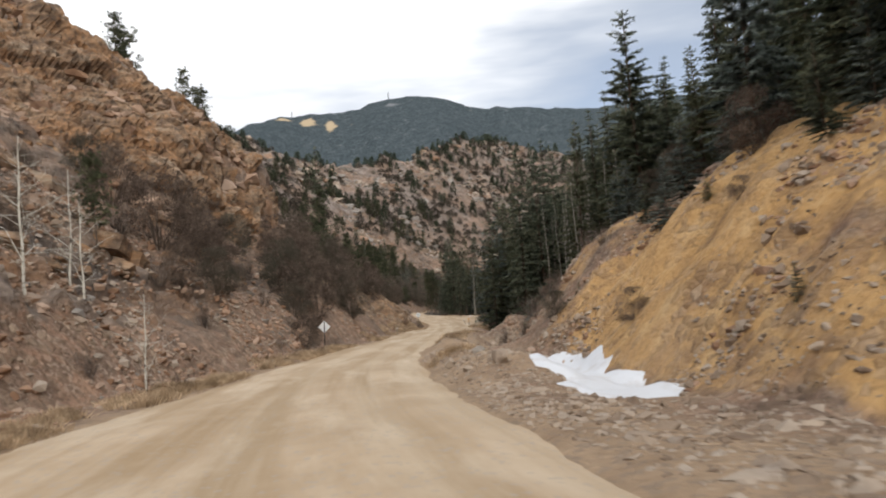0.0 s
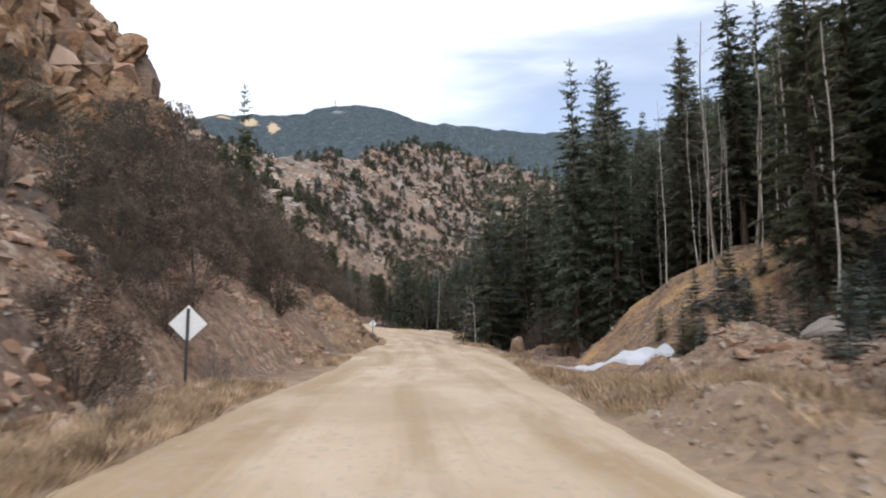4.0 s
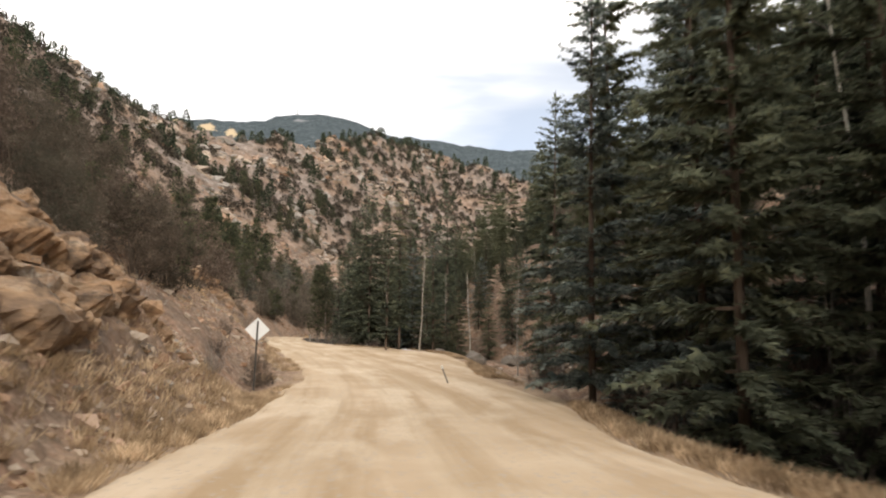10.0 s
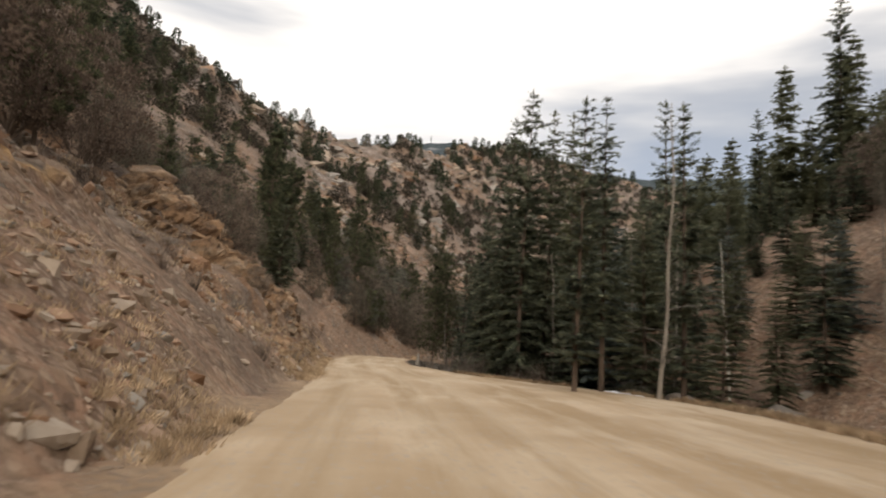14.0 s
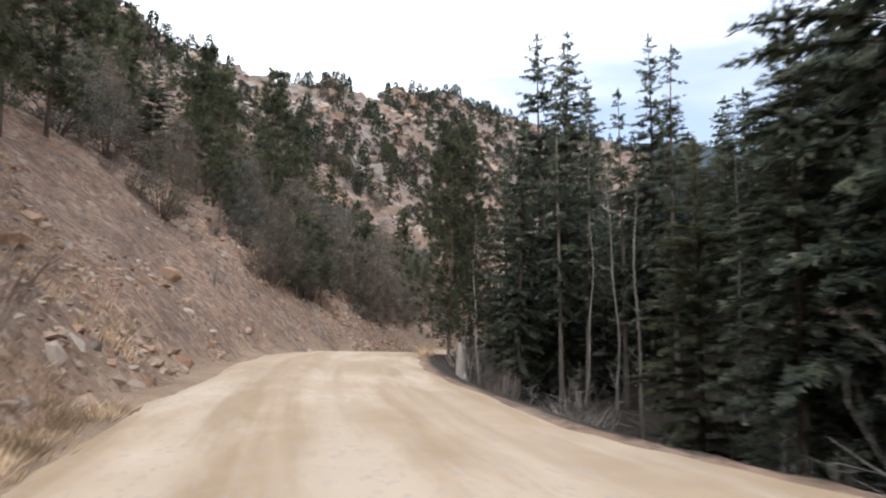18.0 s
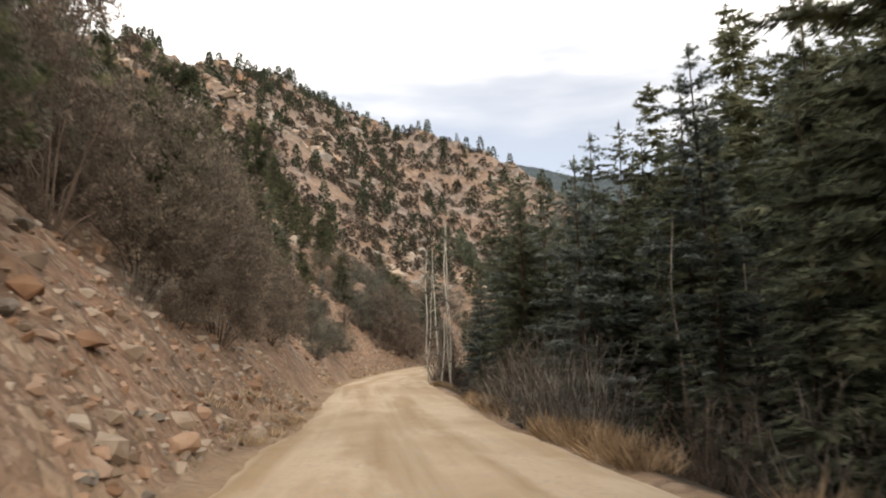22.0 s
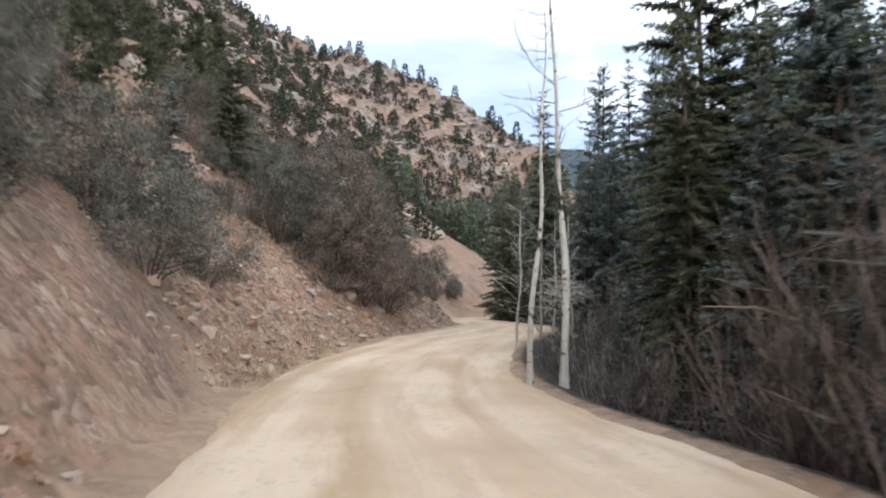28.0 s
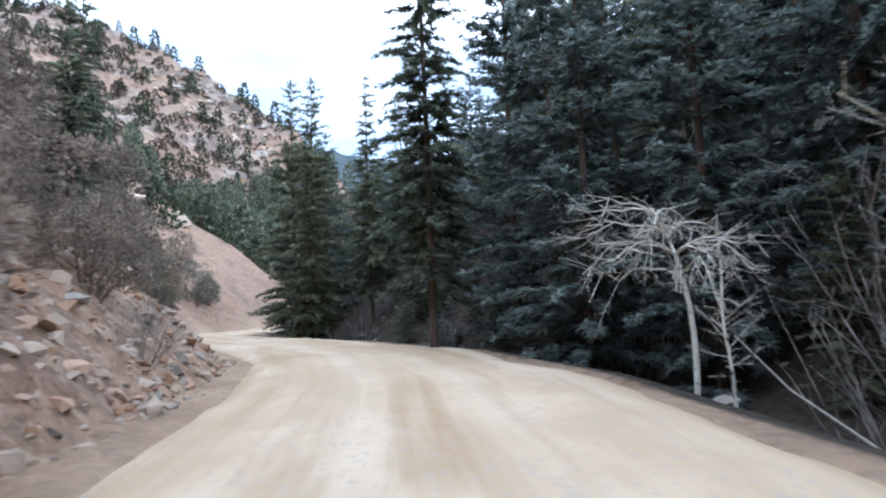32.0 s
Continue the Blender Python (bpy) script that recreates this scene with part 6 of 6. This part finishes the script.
scree("slope_rocks", "tan broken rocks on the wooded slope", M_TAN, 2200, 46, beside(104, 150, 1, 2.6, 26, -0.4), small(0.15, 0.28, 0.8))
scree("shoulder_gravel", "tan gravel strewn over the shoulder", M_TAN, 6500, 47, beside(2, 60, 1, 0.2, 7, -0.6), small(0.03, 0.07, 0.2))
scree("mound_stones", "rust-brown stones on the heap of earth beside the boulder", M_RUST, 500, 48, beside(70, 94, 1, 2.5, 9, -0.6), small(0.06, 0.15, 0.5))
scree("creek_stones", "grey stones along the creek side", M_GREY, 900, 35, beside(76, 300, 1, 1.2, 16, -0.1), small(0.1, 0.28, 1.2))
scree("crag_blocks", "rust-brown angular blocks broken from the crag", M_RUST, 1300, 36, beside(44, 90, -1, 13, 36, -0.5), small(0.3, 0.9, 2.6))


def hill(g, n):
    xs, ys = g.uniform(-110, 190, n), g.uniform(150, 520, n)
    _, _, rk, _, off, _ = land(xs, ys)
    _, cs, _ = near_line(xs, ys, CREST_L)
    lump = fbm(xs * 0.045 + 3, ys * 0.045, octaves=4)
    return xs, ys, (off > 18) & (cs > 0) & (near_line(xs, ys, LINE)[1] < 0) & (lump > 0.05)


scree("hill_outcrops", "grey-tan rock outcrops on the far hill", M_TAN, 1900, 37, hill, small(0.8, 2.0, 6.0))
scree("hill_crags", "grey rock outcrops on the far hill", M_GREY, 1900, 38, hill, small(0.8, 2.2, 7.0))
scree("hill_rust_crags", "rust-brown rock outcrops on the far hill", M_RUST, 700, 39, hill, small(0.8, 2.0, 6.0))


def boulder(x, y, wide, tall, mat, label, seed, deep=None, z=None, peak=0.0):
    """One boulder: a broken, worn lump set into the ground."""
    g = rng(seed)
    bm = bmesh.new()
    bmesh.ops.create_icosphere(bm, subdivisions=4 if wide > 1.5 else 3, radius=0.5)
    planes = [(g.normal(size=3), g.uniform(0.26, 0.44)) for _ in range(16)]
    for v in bm.verts:
        p = np.array(v.co)
        for nrm, d in planes:
            nrm = nrm / np.linalg.norm(nrm)
            over = p @ nrm - d
            if over > 0:
                p = p - nrm * over * 0.98
        q = Vector(p * 5 + seed)
        p = p * (1 + 0.06 * noise.noise(q) + 0.04 * noise.noise(q * 3) + 0.025 * noise.noise(q * 8))
        p[:2] *= 1 - peak * max(p[2], 0) * 2
        v.co = (p[0] * wide * 1.15, p[1] * (deep or wide * 0.8) * 1.15, p[2] * tall * 1.5)
    me = bpy.data.meshes.new("boulder")
    bm.to_mesh(me)
    bm.free()
    me.materials.append(mat)
    ob = new("boulder", me)
    ob.matrix_basis = pose(x, y, (ground_z(x, y) if z is None else z) + 0.32 * tall, 0, 0, g.uniform(0, 360))
    return tagged(ob, label, "rock", "boulders by the road")


# ---- ledges of broken rock ----


def slab_mesh(seed, mat):
    """A split block of bedded rock, one unit each way, with chipped corners."""
    g = rng(seed)
    bm = bmesh.new()
    for a in (-0.5, 0.5):
        for b in (-0.5, 0.5):
            for c in (-0.5, 0.5):
                p = np.array([a, b, c]) * g.uniform(0.5, 1.08, 3)
                bm.verts.new(p)
                if g.uniform() < 0.6:
                    bm.verts.new(p * g.choice([[0.6, 1.05, 0.95], [1.05, 0.55, 0.9], [0.95, 0.9, 0.5]]))
    bmesh.ops.convex_hull(bm, input=bm.verts)
    bmesh.ops.delete(bm, geom=[v for v in bm.verts if not v.link_faces], context="VERTS")
    me = bpy.data.meshes.new("slab")
    bm.to_mesh(me)
    bm.free()
    me.materials.append(mat)
    return me


SLABS = [slab_mesh(300 + n, M_CRAG) for n in range(14)]
TAN_SLABS = [slab_mesh(320 + n, M_LEDGE) for n in range(14)]


def outcrop(name, label, count, seed, lo, hi, near, far, sizes, dip=(-22, 16), rise=0.0, power=1.0, stones=SLABS, face=None):
    """Bedded rock beside the road on its left: many tilted slabs set into the bank."""
    g = rng(seed)
    ob = face or tagged(new(name), label, "rock outcrop", "ledges of rock")
    for n in range(count):
        s = g.uniform(lo, hi)
        d = left_edge(s) + near + (far - near) * g.uniform() ** power
        x, y = np.interp(s, STN, LINE[:, 0]), np.interp(s, STN, LINE[:, 1])
        ux, uy = np.interp(s + 1, STN, LINE[:, 0]) - x, np.interp(s + 1, STN, LINE[:, 1]) - y
        ul = math.hypot(ux, uy)
        x, y = x - uy / ul * d, y + ux / ul * d
        size = sizes[0] + (sizes[1] - sizes[0]) * g.uniform() ** 2.2
        piece = new("slab", stones[n % 14])
        piece.parent = ob
        turn = pose(x, y, float(ground_z(x, y)) + rise * size - 0.04 * size, dip[0] + g.normal() * 5, dip[1] + g.normal() * 5, 12 + g.normal() * 14)
        piece.matrix_basis = turn @ Matrix.Diagonal((size * g.uniform(0.8, 1.5), size * g.uniform(0.8, 1.3), size * g.uniform(0.28, 0.6), 1))
    return ob


STONES = []
for n, (v, f) in enumerate(HULLS):
    for mat in (M_TAN, M_RUST):
        s = Shape()
        s.add(v, f)
        STONES.append(s.mesh("stone", mat))
pitch = rng(77)
px, py, ok = beside(8, 286, -1, 0.5, 6.5, -0.6)(pitch, 900)
for n, (x, y) in enumerate(list(zip(px[ok], py[ok]))[:285]):
    d = (0.16 + 0.42 * pitch.uniform() ** 2.5) * (0.8 if y > 175 else 1.0)
    piece = new("stone", STONES[n % 24])
    piece.parent = ground
    piece.matrix_basis = pose(x, y, float(ground_z(x, y)) + 0.04 * d, pitch.normal() * 25, pitch.normal() * 25, pitch.uniform(0, 360)) @ Matrix.Diagonal((d * pitch.uniform(0.9, 1.5), d, d, 1))
crag_face = rock_face("rock_crag", "tall rust-brown crag of tilted broken rock beds", 47, 90, 11.5, 36, 0.2, (4.2, 1.7, 0.7), 0.42, M_CRAG)
low_face = rock_face("rock_ledge", "low grey-tan ledge of layered rock at the road edge", 84, 107, 0.5, 8.0, 0.1, (1.5, 0.65, 0.28), 0.42, M_LEDGE)
bank_face = rock_face("rock_ledge", "tilted rust-brown rock slabs jutting from the bank", 150, 170, 0.7, 9.0, 0.11, (1.7, 0.8, 0.35), 0.45, M_LEDGE)
outcrop("rock_crag", "", 90, 401, 48, 86, 11.5, 24, (0.5, 1.7), (-20, 20), 0.0, 1.1, SLABS, crag_face)
outcrop("rock_ledge", "", 110, 402, 84, 106, 0.9, 6.5, (0.15, 0.6), (-10, 8), 0.1, 1.0, TAN_SLABS, low_face)
outcrop("rock_ledge", "", 70, 403, 150, 169, 0.8, 6.5, (0.25, 1.0), (-24, 18), 0.1, 1.0, TAN_SLABS, bank_face)
outcrop("loose_slabs", "broken brown rock slabs high on the bank", 90, 404, 22, 48, 6, 20, (0.4, 1.5), (-20, 18))
boulder(10.7, 88.2, 2.2, 1.9, M_BOULDER, "big tan boulder on the road shoulder", 3, peak=0.12)
for n, (x, y, wide, tall, mat) in enumerate([(1.7, 16.0, 0.5, 0.32, M_TAN), (0.7, 20.2, 0.45, 0.3, M_TAN), (1.6, 21.5, 0.5, 0.25, M_GREY), (7.2, 44.8, 1.0, 0.6, M_GREY), (-6.2, 9.2, 0.8, 0.45, M_TAN),
                                             (4.6, 42.5, 0.5, 0.4, M_TAN), (3.6, 36.8, 0.5, 0.35, M_TAN), (-0.2, 209.7, 0.45, 0.26, M_TAN), (-1.7, 205.0, 0.5, 0.3, M_RUST), (10.5, 118.2, 0.5, 0.3, M_TAN),
                                             (19.6, 134.4, 1.6, 1.0, M_RUST), (21.0, 131.5, 1.2, 0.7, M_TAN), (22.3, 136.0, 1.4, 0.9, M_LEDGE), (-12.6, 154.3, 3.0, 1.2, M_LEDGE), (-3.4, 113.2, 0.4, 0.25, M_TAN),
                                             (12.3, 250.2, 0.26, 0.22, M_TAN), (18.4, 261.6, 0.6, 0.35, M_TAN), (-6.0, 186.0, 0.45, 0.25, M_RUST), (-8.2, 183.6, 0.8, 0.5, M_RUST), (8.6, 250.6, 0.3, 0.2, M_TAN)]):
    boulder(x, y, wide, tall, mat, "angular tan rock lying by the road", 10 + n)
boulder(16.5, 148.0, 3.2, 1.6, M_GREY, "large grey boulder beside the creek", 40)
boulder(13.8, 152.5, 1.8, 1.0, M_GREY, "large grey boulder beside the creek", 41)
boulder(19.5, 145.0, 2.4, 1.3, M_GREY, "large grey boulder beside the creek", 42)

# ---- snow ----


def snow(name, line, wide, seed):
    s = np.linspace(0, 1, 40)
    line = np.array(line, float)
    at = np.linspace(0, 1, len(line))
    c = np.c_[np.interp(s, at, line[:, 0]), np.interp(s, at, line[:, 1])]
    u = np.gradient(c, axis=0)
    u /= np.hypot(*u.T)[:, None]
    q = np.linspace(-1, 1, 17)
    w = wide * np.sin(np.pi * np.clip(s, 0.03, 0.97)) ** 0.4 * (1 + 0.35 * fbm(s * 9 + seed, 0 * s, octaves=3))
    x = c[:, 0, None] + u[:, 1, None] * q * w[:, None]
    y = c[:, 1, None] - u[:, 0, None] * q * w[:, None]
    z = np.array([[ground_z(a, b) for a, b in zip(r, t)] for r, t in zip(x, y)])
    edge = np.minimum(1 - np.abs(q)[None, :], np.minimum(s, 1 - s)[:, None] * 4)
    z = z + 0.17 * smooth(0, 0.3, edge) - 0.06 + 0.04 * fbm(x * 1.5, y * 1.5, octaves=2)
    return tagged(mesh_grid(name, np.c_[x.ravel(), y.ravel(), z.ravel()], 17, M_SNOW), "patch of old white snow in the ditch", "snow", "snow patches")


snow("snow_patch", [(3.9, 23.6), (3.8, 20.5), (3.7, 16.5), (3.9, 12.0)], 1.55, 1)
snow("snow_patch", [(7.1, 65.0), (7.2, 61.0), (7.5, 57.0), (8.0, 53.5)], 0.45, 2)
snow("snow_patch", [(12.0, 156.0), (14.5, 152.5), (17.0, 151.0)], 1.1, 3)
snow("snow_patch", [(9.8, 150.0), (10.6, 146.0)], 0.5, 4)

# ---- signs and posts ----


def box(bm, sx, sy, sz, at=(0, 0, 0), bevel=0.0, m=Matrix()):
    r = bmesh.ops.create_cube(bm, size=1.0, matrix=Matrix.Translation(at) @ m @ Matrix.Diagonal((sx, sy, sz, 1)))
    if bevel:
        bmesh.ops.bevel(bm, geom=list({e for v in r["verts"] for e in v.link_edges}), offset=bevel, segments=2, affect="EDGES")


def solid(name, bm, mat, parent, label=""):
    me = bpy.data.meshes.new(name)
    bm.to_mesh(me)
    bm.free()
    me.materials.append(mat)
    return part(name, me, parent, label)


def diamond_sign(x, y, centre, turn, label, side=0.6):
    """A square warning sign stood on its corner, seen from behind, on a steel post."""
    z0 = ground_z(x, y)
    ob = new("road_sign")
    ob.matrix_basis = pose(x, y, z0, 0, 1.2, turn)
    up = centre - z0
    bm = bmesh.new()
    box(bm, side, 0.012, side, (0, 0.045, up), 0.004, Euler((0, radians(45), 0)).to_matrix().to_4x4())
    plate = solid("sign_plate", bm, M_SIGNBACK, ob, "bare grey metal back of the sign plate")
    bm = bmesh.new()
    for sx in (-1, 1):
        box(bm, 0.012, 0.035, up + 0.95, (sx * 0.028, 0, (up + 0.95) / 2 - 0.6), 0.002)
    box(bm, 0.06, 0.008, up + 0.95, (0, 0.02, (up + 0.95) / 2 - 0.6), 0.002)
    solid("post", bm, M_STEEL, ob, "rusty dark steel channel post")
    for dz in (-0.2, 0.2):
        bm = bmesh.new()
        bmesh.ops.create_cone(bm, cap_ends=True, segments=6, radius1=0.014, radius2=0.012, depth=0.02, matrix=Matrix.Translation((0, 0.008, up + dz)) @ Matrix.Rotation(radians(90), 4, "X"))
        solid("bolt", bm, M_STEEL, plate)
    return tagged(ob, label, "road sign", "diamond road signs")


diamond_sign(-6.9, 47.2, 0.42, 4, "diamond-shaped road sign seen from its bare grey back")
diamond_sign(-1.0, 112.7, -0.3, 6, "diamond-shaped road sign seen from its bare grey back", 0.68)


def delineator(x, y, tall, discs, lean=0.0, label=""):
    ob = new("marker_post")
    ob.matrix_basis = pose(x, y, ground_z(x, y), 0, lean, 8)
    bm = bmesh.new()
    for sx in (-1, 1):
        box(bm, 0.008, 0.028, tall + 0.3, (sx * 0.026, 0.0, tall / 2 - 0.15), 0.002)
    box(bm, 0.056, 0.008, tall + 0.3, (0, 0.016, tall / 2 - 0.15), 0.002)
    solid("post", bm, M_STEEL if discs else M_SNAG, ob)
    for n in range(discs):
        bm = bmesh.new()
        bmesh.ops.create_cone(bm, cap_ends=True, segments=20, radius1=0.062, radius2=0.055, depth=0.018, matrix=Matrix.Translation((0, -0.025, tall - 0.07 - 0.155 * n)) @ Matrix.Rotation(radians(90), 4, "X"))
        disc = solid("reflector", bm, M_AMBER, ob, "round amber reflector")
    if not discs:
        bm = bmesh.new()
        box(bm, 0.07, 0.04, 0.14, (0, -0.008, tall - 0.07), 0.004)
        solid("cap", bm, M_WHITEP, ob, "white painted tip")
    return tagged(ob, label, "post", "roadside marker posts")


delineator(5.5, 84.9, 1.1, 3, 0.0, "steel marker post with three round amber reflectors")
delineator(6.7, 111.7, 0.9, 0, -22.0, "leaning thin marker stake with a white tip")
delineator(-2.9, 71.7, 0.75, 0, 2.0, "short weathered marker stake in dry grass")


def stump(x, y, tall, wide, label, lean=0.0):
    g = rng(int(x * 10 + y))
    s = Shape()
    z = np.linspace(-0.3, tall, 7)
    s.tube(np.c_[0.02 * np.sin(z * 3), 0.03 * z, z], wide / 2 * (1.25 - 0.3 * np.clip(z / tall, 0, 1)), 11)
    ring = s.v[0][-11:]
    s.add(np.r_[ring, [ring.mean(0) + [0, 0, 0.03]]], [(n, (n + 1) % 11, 11) for n in range(11)])
    ob = new("stump")
    ob.matrix_basis = pose(x, y, ground_z(x, y), lean, 0, 0)
    part("trunk", s.mesh("trunk", M_SNAG), ob)
    return tagged(ob, label, "stump", "stumps and stubs")


stump(1.0, 180.1, 0.95, 0.20, "grey weathered post-like stump at the road edge")
stump(0.9, 179.0, 0.5, 0.13, "short dark wooden stub beside the road")


def log(points, thick, label):
    p = np.array(points, float)
    p[:, 2] += [ground_z(x, y) for x, y in p[:, :2]]
    s = Shape()
    s.tube(p, np.linspace(thick, thick * 0.6, len(p)) / 2, 8)
    ob = new("fallen_log")
    part("trunk", s.mesh("trunk", M_SNAG), ob)
    return tagged(ob, label, "log", "fallen logs")


log([(28.1, 259.2, 0.05), (29.0, 260.2, 0.45), (29.8, 261.0, 0.95)], 0.035, "fallen grey log beside the road")
log([(2.6, 191.4, 0.1), (1.9, 192.6, 0.9), (1.2, 193.8, 1.7)], 0.03, "leaning grey dead pole among the trees")
log([(11.5, 222.0, 0.4), (14.5, 221.0, 0.9), (18.0, 220.4, 1.5)], 0.22, "fallen grey log among the trees")
log([(14.6, 200.0, 0.3), (12.0, 203.5, 0.5), (9.5, 207.0, 0.9)], 0.2, "fallen grey log among the trees")



def roots(x, y, seed, many=6):
    """Dead roots hanging out of the cut bank."""
    g = rng(seed)
    ob = new("exposed_root")
    for n in range(many):
        a, b = x + g.uniform(-0.6, 0.6), y + g.uniform(-1.4, 1.4)
        line = []
        for q in range(6):
            line.append((a, b, float(ground_z(a, b)) + 0.05 + 0.12 * math.sin(q * 0.6 + n)))
            a, b = a + g.uniform(0.05, 0.28), b + g.normal() * 0.16
        s = Shape()
        s.tube(line, np.linspace(0.035, 0.010, 6) * g.uniform(0.7, 1.3), 5)
        part("root_strand", s.mesh("root_strand", M_SNAG), ob)
    return tagged(ob, "tangle of grey dead roots hanging from the bank", "root", "roots in the bank")


for n, (x, y) in enumerate([(-5.6, 192.5), (-4.6, 197.5), (0.2, 221.0), (-0.8, 218.0), (3.0, 229.0), (6.5, 240.5)]):
    roots(x, y, 500 + n)

# ---- dry grass ----


def grass(name, label, count, seed, sample, tall):
    g = rng(seed)
    xs, ys, ok = sample(g, count * 10)
    roots, ways, L = [], [], []
    for x, y in list(zip(xs[ok], ys[ok]))[:count]:
        z = float(ground_z(x, y))
        many = 12
        r = g.normal(size=(many, 2)) * 0.09
        roots.append(np.c_[x + r[:, 0], y + r[:, 1], np.full(many, z - 0.03)])
        ways.append(np.c_[r * 5 + g.normal(size=(many, 2)) * 0.25, np.ones(many)])
        L.append(tall * g.uniform(0.5, 1.25, many))
    s = Shape()
    L = np.concatenate(L)
    s.blades(np.concatenate(roots), np.concatenate(ways), g.normal(size=(len(L), 3)), L, np.full(len(L), 0.010))
    tagged(new(name, s.mesh(name, M_GRASS)), label, kind="stuff")


grass("verge_grass", "tufts of dry tan grass along the road edge", 4400, 51, beside(8, 128, -1, 0.1, 1.9, -0.35), 0.26)
grass("foot_grass", "thin dry tan grass at the foot of the slope", 900, 56, beside(126, 192, -1, 0.1, 1.6, -0.05), 0.22)
grass("bank_grass", "thin dry grass at the foot of the bank", 320, 55, beside(188, 262, -1, 0.1, 1.2, 0.2), 0.2)
grass("shoulder_grass", "tufts of dry tan grass on the right shoulder", 3400, 52, beside(22, 172, 1, 0.1, 2.0, -0.1), 0.27)
grass("edge_grass", "scattered dry tan tufts at the drop beside the road", 420, 57, beside(170, 236, 1, 0.1, 1.2, 0.4), 0.3)
grass("tall_grass", "tall golden dry grass at the road edge", 330, 54, beside(168, 222, 1, 0.15, 1.5, 0.3), 0.52)
grass("slope_grass", "sparse dry grass on the left bank", 3200, 53, beside(60, 192, -1, 1.0, 9, -0.05), 0.2)
